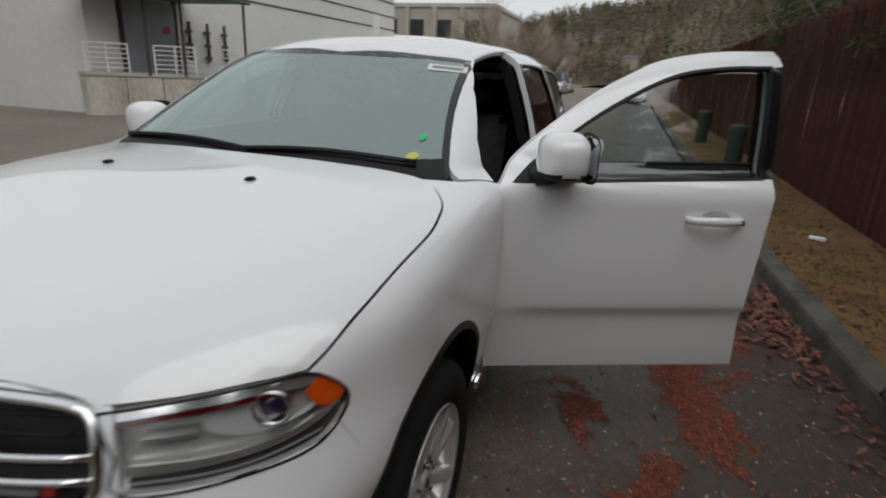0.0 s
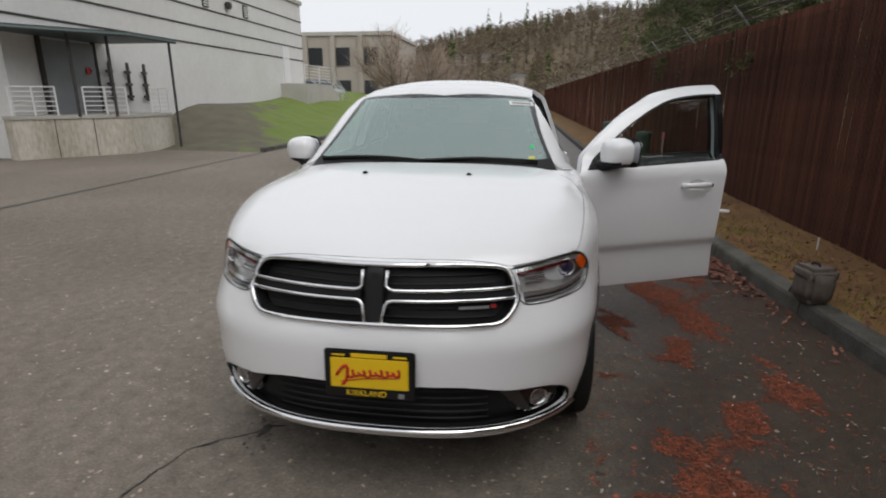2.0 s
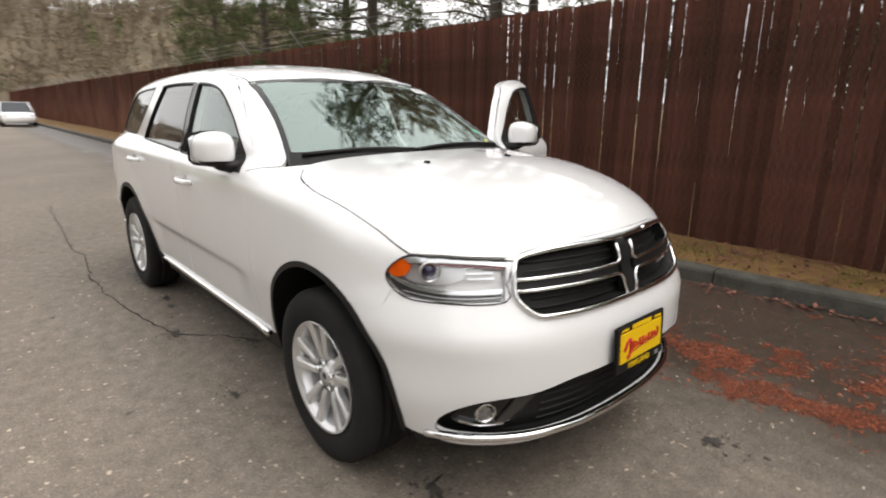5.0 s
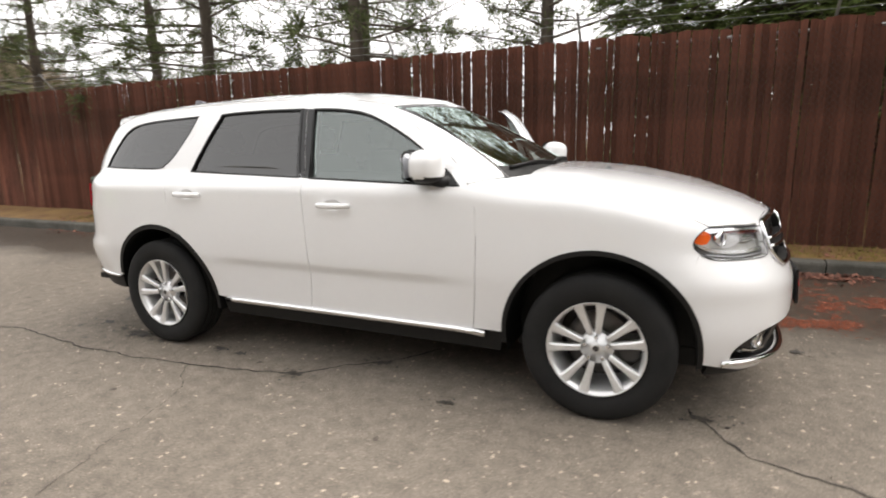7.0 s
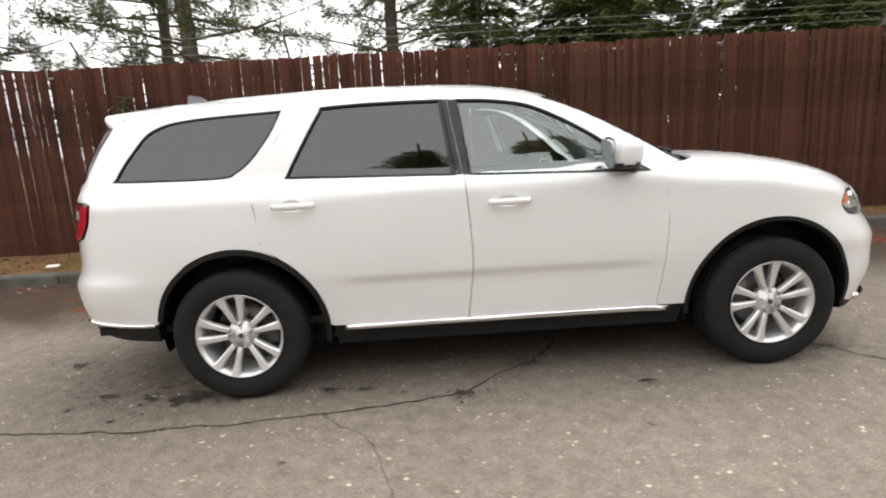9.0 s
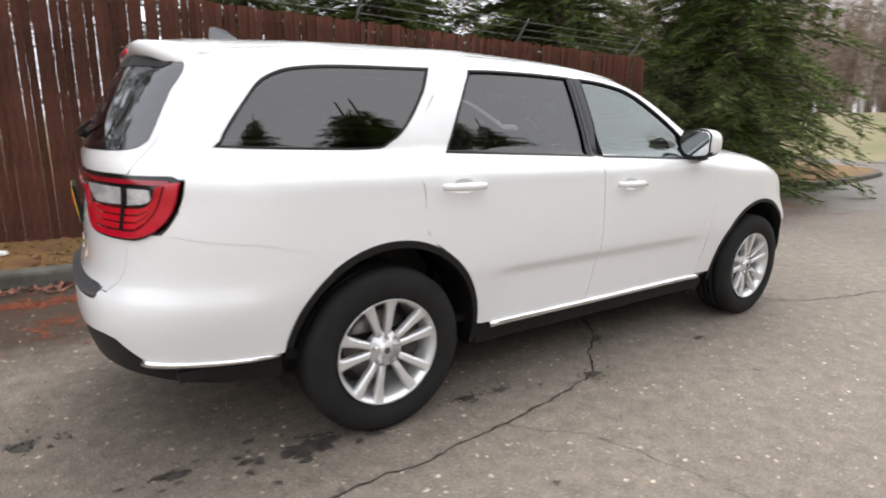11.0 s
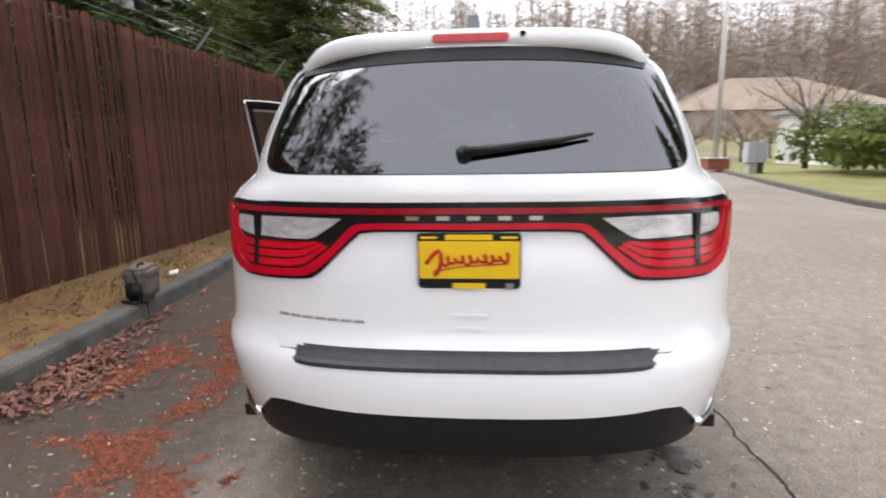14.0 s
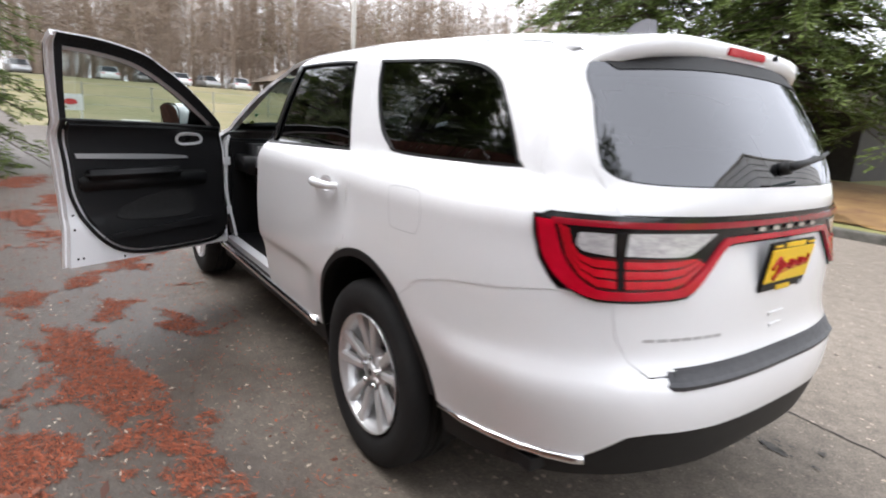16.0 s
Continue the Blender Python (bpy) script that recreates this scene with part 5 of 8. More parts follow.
top_line = rl(TOPL + [(-y, z) for y, z in TOPL[-2:0:-1]], range(66))
panel("top_strip", skin([top_line], wrap_map(REAR, lower, 0.012), 0.03, FS, out=(-1, 0, 0)), TOPRED, tail, "dark red upper strip", 0.01)
RING_OUT = [(0.0, 1.110), (0.27, 1.110), (0.334, 1.099), (0.396, 1.040), (0.474, 0.985), (0.53, 0.973), (0.655, 0.969), (0.708, 0.974), (0.742, 1.0), (0.768, 1.055), (0.783, 1.146), (0.809, 1.148), (0.801, 1.05), (0.773, 0.985), (0.724, 0.952), (0.660, 0.946), (0.51, 0.952), (0.45, 0.967), (0.385, 1.022), (0.325, 1.078), (0.27, 1.093), (0.0, 1.093)]
for s in (1, -1):
    rear_panel("red_ring", [(s * y, z) for y, z in RING_OUT], 0.016, REDLENS, tail, "glowing red ring lens", 0.012, (0, 10, 11, 21))
    a = [(y, z) for y, z in [(0.365, 1.122), (0.50, 1.124), (0.635, 1.122), (0.640, 1.062), (0.50, 1.060), (0.45, 1.068)]]
    rear_panel("reversing_lens", [(s * y, z) for y, z in a], 0.010, WHITELENS, tail, "clear reversing lens", 0.008, (0, 2, 3))
    rear_panel("reversing_lens", [(s * y, z) for y, z in [(0.667, 1.120), (0.740, 1.118), (0.744, 1.095), (0.733, 1.072), (0.667, 1.060)]], 0.010, WHITELENS, tail, "clear reversing lens", 0.008, (0, 4))
    bed = [(0.415, 1.054), (0.766, 1.056), (0.744, 1.002), (0.710, 0.976), (0.655, 0.969), (0.53, 0.973), (0.478, 0.986)]
    rear_panel("lens_bed", [(s * y, z) for y, z in bed], 0.009, DARKRED, tail, "dark red lens bed", 0.006, (0, 1))
    low_run = np.array([(0.405, 1.040), (0.474, 0.990), (0.53, 0.977), (0.655, 0.973), (0.706, 0.978), (0.738, 1.003), (0.763, 1.055), (0.778, 1.140)])
    top_run = np.array([(0.445, 1.056), (0.50, 1.052), (0.55, 1.051), (0.655, 1.051), (0.715, 1.054), (0.740, 1.066), (0.753, 1.09), (0.758, 1.128)])
    tt = np.linspace(0, 7, 36)
    low_run, top_run = [np.stack([np.interp(tt, range(8), r_[:, k]) for k in (0, 1)], 1) for r_ in (low_run, top_run)]
    for t0, t1 in ((0.03, 0.29), (0.37, 0.63), (0.71, 0.96)):
        line = np.concatenate([low_run + t0 * (top_run - low_run), (low_run + t1 * (top_run - low_run))[::-1]])
        rear_panel("brake_lens", [(s * y, z) for y, z in line], 0.013, BRAKELENS, tail, "", 0.01, range(72), mesh=0.012)
    rear_panel("lens_divider", [(s * 0.646, 1.124), (s * 0.664, 1.124), (s * 0.664, 0.974), (s * 0.646, 0.974)], 0.0155, GLOSSBLACK, tail, "", 0.006, range(4))
for k in range(5):
    y = 0.175 - 0.085 * k
    rear_panel("badge_bar", [(y, 1.119), (y, 1.131), (y - 0.035, 1.131), (y - 0.035, 1.119)], 0.014, CHROME, tail, "bright badge drawn as a plain bar" if k == 0 else "", 0.004, range(4))
# step pad, lower valance, bright corner lip, number plate recess


def rear_x(y, z):
    u, z = at_front(y, z, lower, REAR)
    return float(wrap_map(REAR, lower)(np.array([u]), np.array([z]))[0][0])


bm, rows = bmesh.new(), []
for i in range(33):
    y = -0.555 + 1.11 * i / 32
    trim = 0.030 * max(0.0, (abs(y) - 0.51) / 0.045)
    xo, xi = rear_x(y, 0.680) - 0.004 + trim, rear_x(y, 0.775)
    rows.append([bm.verts.new(p) for p in ((xi, y, 0.69), (xi - 0.002, y, 0.756), (xi - 0.008, y, 0.753), (xo + 0.012, y, 0.7165), (xo + 0.001, y, 0.708), (xo + 0.004, y, 0.694))])
for a, b in zip(rows, rows[1:]):
    for k in range(5):
        bm.faces.new((a[k], a[k + 1], b[k + 1], b[k]))
bm.faces.new(rows[0]), bm.faces.new(rows[-1][::-1])
bmesh.ops.recalc_face_normals(bm, faces=list(bm.faces))
shelf, last = bmesh.new(), None
for i in range(41):
    y = -0.575 + 1.15 * i / 40
    row_ = [shelf.verts.new((rear_x(y, 0.78) + 0.03, y, 0.727)), shelf.verts.new((rear_x(y, 0.72) + 0.003, y, 0.7165))]
    if last:
        shelf.faces.new((last[0], row_[0], row_[1], last[1]))
    last = row_
part("bumper_shelf", shelf, PAINT, car, "", True)
step_pad = part("step_pad", bm, PADRUB, car, "dark grey ribbed step pad")
for k in range(6):
    f_ = 0.15 + 0.14 * k
    line = []
    for i in range(25):
        y = -0.50 + 1.0 * i / 24
        xo, xi = rear_x(y, 0.690), rear_x(y, 0.775)
        line.append((xo + 0.010 + f_ * (xi - xo - 0.018), y, 0.7165 + 0.0365 * f_ + 0.0005))
    part("pad_rib", tube(line, 0.0022, 5), PADRUB, step_pad)
VAL = [(0.0, 0.557), (0.35, 0.560), (0.56, 0.567), (0.622, 0.557), (0.669, 0.509), (0.702, 0.472)]
v_side = [(-2.38, 0.466), (-2.20, 0.464), (-1.985, 0.460), (-1.990, 0.36), (-2.20, 0.365), (-2.36, 0.385)]
v_low = [(0.66, 0.400), (0.5, 0.415), (0.0, 0.420)]
vh = [at_front(y, z, lower, REAR) for y, z in VAL] + [at_side(x, z, REAR, 1) for x, z in v_side] + [at_front(y, z, lower, REAR) for y, z in v_low]
vl = straight(vh + [(-u, z) for u, z in vh[-2:0:-1]], 0.025, FS)
panel("rear_valance", skin([vl], wrap_map(REAR, lower, -0.008), 0.03, FS, out=(-1, 0, 0)), BLACK, car, "black rear valance", 0.03)
for s in (1, -1):
    run_ = [at_side(x, z, REAR, s) for x, z in ((-1.990, 0.461), (-2.10, 0.462), (-2.20, 0.464), (-2.30, 0.465))] + [at_front(s * y, z, lower, REAR) for y, z in ((0.76, 0.464), (0.715, 0.464), (0.695, 0.470))]
    line = wrap_map(REAR, lower, 0.003)(*np.array(run_).T)
    part("corner_lip", tube([tuple(p) for p in line], 0.010, 8, 0.016), CHROME, car, "bright corner lip", True)
plate(Matrix.Translation((-2.590, 0.0, 1.008)), Matrix.Rotation(radians(90), 4, "Z") @ Matrix.Rotation(radians(-6), 4, "X") @ Matrix.Diagonal((0.92, 1, 0.90, 1)), "rear_plate", "yellow dealer plate in a thin frame on the tailgate", False, 0.157, 0.090)

# roof spoiler with brake lamp, roof aerial
bm, rows = bmesh.new(), []
for i in range(41):
    y = -0.585 + 1.17 * i / 40
    k = abs(y) / 0.585
    lip_x, lip_z = -2.352 + 0.165 * k ** 6, 1.670 - 0.012 * k ** 2 - 0.085 * k ** 7
    xs = -2.05
    zr = float(height(np.array([xs]), np.array([min(abs(y), 0.57)]), upper)[0]) - 0.10 * max(0.0, k - 0.95)
    zr2 = float(height(np.array([-2.15]), np.array([min(abs(y), 0.56)]), upper)[0]) - 0.10 * max(0.0, k - 0.95)
    rows.append([bm.verts.new(p) for p in ((xs, y, zr + 0.001), (-2.15, y, zr2 + 0.006), (lip_x + 0.08, y, lip_z + 0.006), (lip_x + 0.015, y, lip_z), (lip_x, y, lip_z - 0.012), (lip_x + 0.008, y, lip_z - 0.05), (lip_x + 0.03, y, lip_z - 0.062), (-2.17, y, min(zr2, lip_z) - 0.075))])
for a, b in zip(rows, rows[1:]):
    for k in range(7):
        bm.faces.new((a[k], a[k + 1], b[k + 1], b[k]))
bm.faces.new(rows[0][::-1]), bm.faces.new(rows[-1])
bmesh.ops.recalc_face_normals(bm, faces=list(bm.faces))
spoiler = part("roof_spoiler", bm, PAINT, car, "", True)
part("brake_lamp", box(-2.357, -2.338, -0.115, 0.115, 1.630, 1.656, 0.004), BRAKELENS, spoiler, "dark red high brake lamp", turn=Matrix.Identity(4))
part("washer_jet", lathe([(0.0, 0.0), (0.008, 0.0), (0.009, 0.01)], 12), BLACK, spoiler, "", True, Matrix.Translation((-2.362, -0.155, 1.648)) @ Matrix.Rotation(radians(90), 4, "Z"))
bm = bmesh.new()
prof = [(-1.80, 0.0), (-1.86, 0.030), (-1.915, 0.066), (-1.965, 0.078), (-1.985, 0.074), (-1.99, 0.0)]
zr = float(height(np.array([-1.95]), np.array([0.0]), upper)[0])
va = [bm.verts.new((x, 0.032 if h == 0 else 0.016, zr + h - 0.004)) for x, h in prof]
vb = [bm.verts.new((x, -0.032 if h == 0 else -0.016, zr + h - 0.004)) for x, h in prof]
bm.faces.new(va), bm.faces.new(vb[::-1])
for i in range(len(prof)):
    j = (i + 1) % len(prof)
    bm.faces.new((va[i], vb[i], vb[j], va[j]))
bmesh.ops.recalc_face_normals(bm, faces=list(bm.faces))
part("roof_aerial", bm, mat("aerial_grey", (0.15, 0.15, 0.165), 0.4), car, "grey fin aerial")

# ---- wheels ----
TYRE_P = [(0.235, -0.105), (0.262, -0.122), (0.30, -0.132), (0.345, -0.130), (0.372, -0.118), (0.384, -0.098), (0.3875, -0.07), (0.3875, -0.048), (0.378, -0.046), (0.378, -0.038), (0.388, -0.036), (0.388, -0.006), (0.378, -0.004), (0.378, 0.004), (0.388, 0.006), (0.388, 0.036), (0.378, 0.038), (0.378, 0.046), (0.3875, 0.048), (0.3875, 0.07), (0.384, 0.098), (0.372, 0.118), (0.345, 0.130), (0.30, 0.132), (0.262, 0.122), (0.235, 0.105)]
TYRE_P = [(0.235 + (r - 0.235) * 0.94, y * 0.95) for r, y in TYRE_P]
RIM_P = [(0.236, 0.112), (0.243, 0.120), (0.243, 0.112), (0.232, 0.104), (0.222, 0.09), (0.215, 0.03), (0.212, -0.10)]


def wheel(x, s):
    w = part("wheel", lathe([(0.212, -0.10), (0.08, -0.06), (0.05, 0.02)], 32), DARKMETAL, car, "ten-spoke silver alloy wheel with black tyre", True)
    part("tyre", lathe(TYRE_P, 64), TYRE, w, "black road tyre", True)
    bm = joined(lathe(RIM_P, 56))
    rim = part("rim", bm, ALLOY, w, "silver ten-spoke alloy rim", True)
    for k in range(10):
        a = radians(36 * k + (4 if k % 2 else -4) + 9)
        b = bmesh.new()
        rows = []
        for r, hw, y0, y1 in ((0.074, 0.015, 0.086, 0.05), (0.10, 0.0155, 0.094, 0.06), (0.16, 0.018, 0.100, 0.066), (0.205, 0.022, 0.106, 0.076), (0.236, 0.030, 0.110, 0.085)):
            rows.append([b.verts.new((r, y, z)) for y, z in ((y1, -hw), (y0 - 0.006, -hw), (y0, -hw * 0.55), (y0, hw * 0.55), (y0 - 0.006, hw), (y1, hw))])
        for p, q in zip(rows, rows[1:]):
            for i in range(5):
                b.faces.new((p[i], p[i + 1], q[i + 1], q[i]))
        bmesh.ops.recalc_face_normals(b, faces=list(b.faces))
        part("spoke", b, ALLOY, w, turn=Matrix.Rotation(a, 4, "Y"))
    part("hub", lathe([(0.0, 0.094), (0.030, 0.093), (0.034, 0.088), (0.036, 0.080), (0.078, 0.078), (0.085, 0.066), (0.085, 0.04)], 36), ALLOY, w, "", True)
    part("hub_mark", lathe([(0.0, 0.0965), (0.016, 0.0962), (0.018, 0.094)], 5), DARKMETAL, w)
    for k in range(5):
        a = 2 * math.pi * k / 5 + 0.3
        nut = lathe([(0.0, 0.100), (0.008, 0.100), (0.011, 0.095), (0.011, 0.07)], 6)
        part("wheel_nut", nut, CHROME, w, "", False, Matrix.Translation((0.058 * math.cos(a), 0, 0.058 * math.sin(a))))
    part("brake_disc", lathe([(0.06, -0.012), (0.165, -0.010), (0.165, -0.03), (0.06, -0.03)], 40), DISC, w, "", True)
    cal = box(0.10, 0.20, -0.03, 0.03, -0.075, 0.075, 0.012)
    part("brake_caliper", cal, DARKMETAL, w, "", False, Matrix.Rotation(radians(180), 4, "Y"))
    m = Matrix.Translation((x, s * 0.792, 0.378)) @ (Matrix.Rotation(0.0, 4, "Z") if s > 0 else Matrix.Rotation(math.pi, 4, "Z"))
    w.matrix_local = m


DISC = mat("brake_steel", (0.22, 0.21, 0.20), 0.4, 0.8, other=(0.15, 0.13, 0.12), scale=12)
for ax in (1.521, -1.521):
    for s in (1, -1):
        wheel(ax, s)
        e = 1 if ax > 0 else -1
        well = [(p[0], s * min(0.93, float(width(p[0], max(p[1], 0.3))) - 0.012), p[1]) for p in arch(e, 0.475, -12, 192, 30)]
        well_in = [(p[0], s * 0.50, p[1]) for p in arch(e, 0.475, -12, 192, 30)]
        part("wheel_well", joined(strip(well, well_in, False), box(ax - 0.5, ax + 0.5, s * 0.52 - 0.02, s * 0.52 + 0.02, 0.22, 0.88)), BLACK, car)
part("underbody", joined(box(-2.30, 2.05, -0.55, 0.55, 0.27, 0.34, 0.02), box(-2.40, -2.1, -0.42, 0.42, 0.30, 0.45, 0.03)), BLACK, car)
part("exhaust", tube([(-2.0, -0.35, 0.32), (-2.30, -0.42, 0.31), (-2.40, -0.42, 0.31)], 0.026, 12), DARKMETAL, car, "", True)

# ---- cabin ----
part("cabin_floor", box(-2.35, 1.0, -0.80, 0.80, 0.40, 0.44), CABINMAT, car)
part("firewall", box(0.92, 1.02, -0.80, 0.80, 0.40, 1.16, 0.02), CABINMAT, car)
part("dashboard", joined(box(0.42, 0.98, -0.76, 0.76, 0.86, 1.13, 0.08), box(0.45, 0.85, -0.12, 0.12, 0.5, 0.95, 0.04)), CABINMAT, car, "black dashboard", True)
part("instrument_hood", box(0.44, 0.70, 0.20, 0.56, 1.08, 1.175, 0.04), CABINMAT, car, "", True)
for y in (0.70, -0.70):
    part("air_vent", box(0.405, 0.43, y - 0.05, y + 0.05, 0.99, 1.07, 0.01), CABINGREY, car)
sw = [(0.36 + 0.06 * math.sin(a), 0.38 + 0.19 * math.cos(a), 1.0 + 0.18 * math.sin(a)) for a in np.linspace(0, 2 * math.pi, 33)]
part("steering_wheel", joined(tube(sw, 0.016, 8), tube([(0.37, 0.20, 1.0), (0.40, 0.38, 0.98), (0.37, 0.56, 1.0)], 0.025, 8), tube([(0.38, 0.38, 0.98), (0.7, 0.38, 0.88)], 0.03, 8)), CABINMAT, car, "black steering wheel", True)


def seat(x, y, w, name):
    st = part(name, box(x - 0.26, x + 0.28, y - w / 2, y + w / 2, 0.62, 0.78, 0.06), SEATCLOTH, car, "black cloth seat", True)
    lean = Matrix.Translation((x - 0.24, y, 0.74)) @ Matrix.Rotation(radians(-16), 4, "Y")
    part("backrest", box(-0.09, 0.07, -w / 2, w / 2, 0.0, 0.62, 0.05), SEATCLOTH, st, "", True, lean)
    n = 1 if w < 0.8 else 2
    for k in range(n):
        yy = 0 if n == 1 else (-0.32, 0.32)[k]
        part("headrest", box(-0.06, 0.05, yy - 0.13, yy + 0.13, 0.66, 0.82, 0.04), SEATCLOTH, st, "", True, lean)
    part("seat_base", box(x - 0.22, x + 0.22, y - w / 2 + 0.04, y + w / 2 - 0.04, 0.44, 0.63), CABINMAT, st)


seat(0.02, 0.38, 0.52, "front_seat")
seat(0.02, -0.38, 0.52, "front_seat")
seat(-0.88, 0.0, 1.30, "rear_bench")
seat(-1.75, 0.0, 1.05, "third_row_seat")

liner = mat("headliner_cloth", (0.33, 0.32, 0.30), 0.95, other=(0.3, 0.29, 0.27), scale=20)
part("headliner", skin([grown(straight(roof_line), -0.02)], top_map(upper, -0.03), 0.10, out=(0, 0, -1)), liner, car, "", True)
for s in (1, -1):
    post = straight([(-0.16, 0.45), (-0.22, 1.2), (-0.27, 1.65), (-0.36, 1.65), (-0.33, 1.2), (-0.30, 0.45)])
    panel("centre_pillar", skin([post], side_map(s, -0.055), 0.06, out=(0, s, 0)), CABINMAT, car, "", 0.05)
    panel("sill_plate", skin([straight([(0.87, 0.44), (-0.16, 0.44), (-0.16, 0.38), (0.87, 0.38)])], side_map(s, -0.03), 0.06, out=(0, s, 0)), PAINT, car, "", 0.06)
    jamb = straight([(0.93, 0.45), (0.96, 0.8), (0.95, 1.1), (0.90, 1.19), (0.80, 1.16), (0.84, 0.8), (0.80, 0.45)])
    panel("door_jamb", skin([jamb], side_map(s, -0.075), 0.06, out=(0, s, 0)), PAINT, car, "", 0.02)
    inner = straight([(-0.30, 0.45), (-0.33, 1.19), (-2.15, 1.22), (-2.1, 0.9), (-1.0, 0.9), (-0.95, 0.45)])
    panel("cabin_side_trim", skin([inner], side_map(s, -0.07), 0.08, out=(0, -s, 0)), CABINMAT, car, "", 0.02)

# ================= the place =================
rng = np.random.default_rng(7)
KERB = curve((-90, 2.2), (-8, 2.45), (-2.4, 2.56), (0.3, 2.71), (4.6, 3.02), (11, 3.12), (19, 3.9), (21.5, 5.2), (23, 9.0))
RKERB = curve((-2.5, -7.8), (7, -7.8), (12.4, -8.7), (17.8, -9.9), (23.4, -11.2), (30, -12.5))


def rise(x, y):
    """Height of the open ground."""
    sm = lambda v: np.clip(v, 0, 1) ** 2 * (3 - 2 * np.clip(v, 0, 1))
    z = -0.03 + 3.3 * sm((x - 30) / 32)
    z = z + 1.25 * sm((-7.4 - y) / 5.5) * sm((-12.0 - x) / 6.0) * sm((x + 62) / 20)
    return z + 2.0 * sm((-9.0 - y) / 6) * sm((-22 - x) / 8) * sm((x + 62) / 20) * 0.4


def grid(xs, ys, zf):
    X, Y = np.meshgrid(xs, ys)
    v = np.stack([X.ravel(), Y.ravel(), zf(X, Y).ravel()], 1)
    n, m = len(xs), len(ys)
    i = np.arange(n * m).reshape(m, n)
    f = np.stack([i[:-1, :-1], i[:-1, 1:], i[1:, 1:], i[1:, :-1]], -1).reshape(-1, 4)
    return v, f


v, f = grid(np.concatenate([np.linspace(-900, -80, 12), np.arange(-75, 76, 1.5), np.linspace(85, 900, 12)]),
            np.concatenate([np.linspace(-900, -70, 12), np.arange(-60, 61, 1.5), np.linspace(70, 900, 12)]), rise)
put("ground", mesh_of("ground", v, f, True), DRYGRASS, None, "dry grass and bare earth ground", "ground", kind="structure")
# carriageway and yard
road = [(-400, -7.17), (-11.6, -7.17), (-11.6, -7.6), (-12.2, -12.9), (-9, -30), (-3, -30), (-2.5, -7.8)] + [(x, float(RKERB(x))) for x in (2, 7, 12.4, 17.8, 23.4, 28.5)] + \
    [(29.0, -4), (29.5, 6), (33, 22), (24, 22), (23, 9.0), (21.5, 5.2)] + [(x, float(KERB(x))) for x in (19, 15, 11, 8, 4.6, 2.5, 0.3, -2.4, -5, -8, -30, -90)] + [(-400, 2.2)]
me = mesh_of("road", [(x, y, 0.0) for x, y in road], [tuple(range(len(road)))])
put("road", me, ASPHALT, None, "worn grey-brown asphalt road with fine cracks", "road", kind="structure")
way_ = np.array([(29.0, 5.2), (34, 5.7), (39, 6.8), (45, 8.6), (51, 9.4), (57, 8.2), (62, 5.2), (65, 0.0)])
tt = np.linspace(0, len(way_) - 1, 60)
way_ = np.stack([np.interp(tt, range(len(way_)), way_[:, k]) for k in (0, 1)], 1)
dir_ = np.gradient(way_, axis=0)
dir_ /= np.hypot(dir_[:, 0], dir_[:, 1])[:, None]
side2 = np.stack([-dir_[:, 1], dir_[:, 0]], 1) * 2.3
vv = np.concatenate([way_ + side2, way_, way_ - side2])
vv = np.column_stack([vv, rise(vv[:, 0], vv[:, 1]) + 0.05])
put("side_road", mesh_of("side_road", vv, [(j * 60 + i, j * 60 + i + 1, (j + 1) * 60 + i + 1, (j + 1) * 60 + i) for j in (0, 1) for i in range(59)], True), ASPHALT, None, "pale asphalt side road curving up the field", "road", kind="structure")
put("gutter", mesh_of("gutter", [(-11.6, -7.25, 0.006), (-2.6, -7.25, 0.006), (-2.6, -7.15, 0.006), (-11.6, -7.15, 0.006)], [(0, 1, 2, 3)]), CONCRETE, None, "pale concrete gutter strip", "gutter", kind="structure")


# cracks and oil marks in the asphalt
def crack(name, pts, w, label):
    p = np.array(pts, float)
    line = []
    for a, b in zip(p, p[1:]):
        n = max(2, int(np.hypot(*(b - a)) / 0.035))
        line += [a + (b - a) * i / n for i in range(n)]
    line = np.array(line + [p[-1]])
    wob = np.cumsum(rng.normal(0, 0.010, line.shape), 0)
    wob -= np.linspace(wob[0], wob[-1], len(wob))
    line = line + wob * 0.8
    d = np.gradient(line, axis=0)
    d /= np.maximum(np.hypot(d[:, 0], d[:, 1]), 1e-6)[:, None]
    hw = (w * rng.uniform(0.25, 1.0, len(line)))[:, None]
    nrm = np.stack([-d[:, 1], d[:, 0]], 1) * hw
    vv = np.concatenate([line + nrm, line - nrm])
    n = len(line)
    me_ = mesh_of(name, [(x, y, 0.0035) for x, y in vv], [(i, i + 1, n + i + 1, n + i) for i in range(n - 1)])
    return put(name, me_, CRACK, None, label, "crack", "cracks in the asphalt", "structure")


crack("crack", [(-6.5, -1.0), (-4.2, -1.12), (-2.72, -1.12), (-1.85, -1.14), (-1.05, -1.13), (-0.6, -1.09), (-0.28, -1.02), (-0.05, -0.8), (0.16, -0.66), (0.4, -0.3)], 0.0085, "dark branching crack in the asphalt")
crack("crack", [(-1.05, -1.13), (-0.8, -1.40), (-0.68, -1.69), (-0.60, -2.08), (-0.45, -2.6)], 0.0022, "thin side crack in the asphalt")
crack("crack", [(1.96, -0.60), (2.01, -0.71), (2.22, -1.02), (2.5, -1.07), (3.0, -1.15), (3.6, -1.3), (4.6, -1.35), (6.0, -1.5)], 0.008, "dark crack in the asphalt")
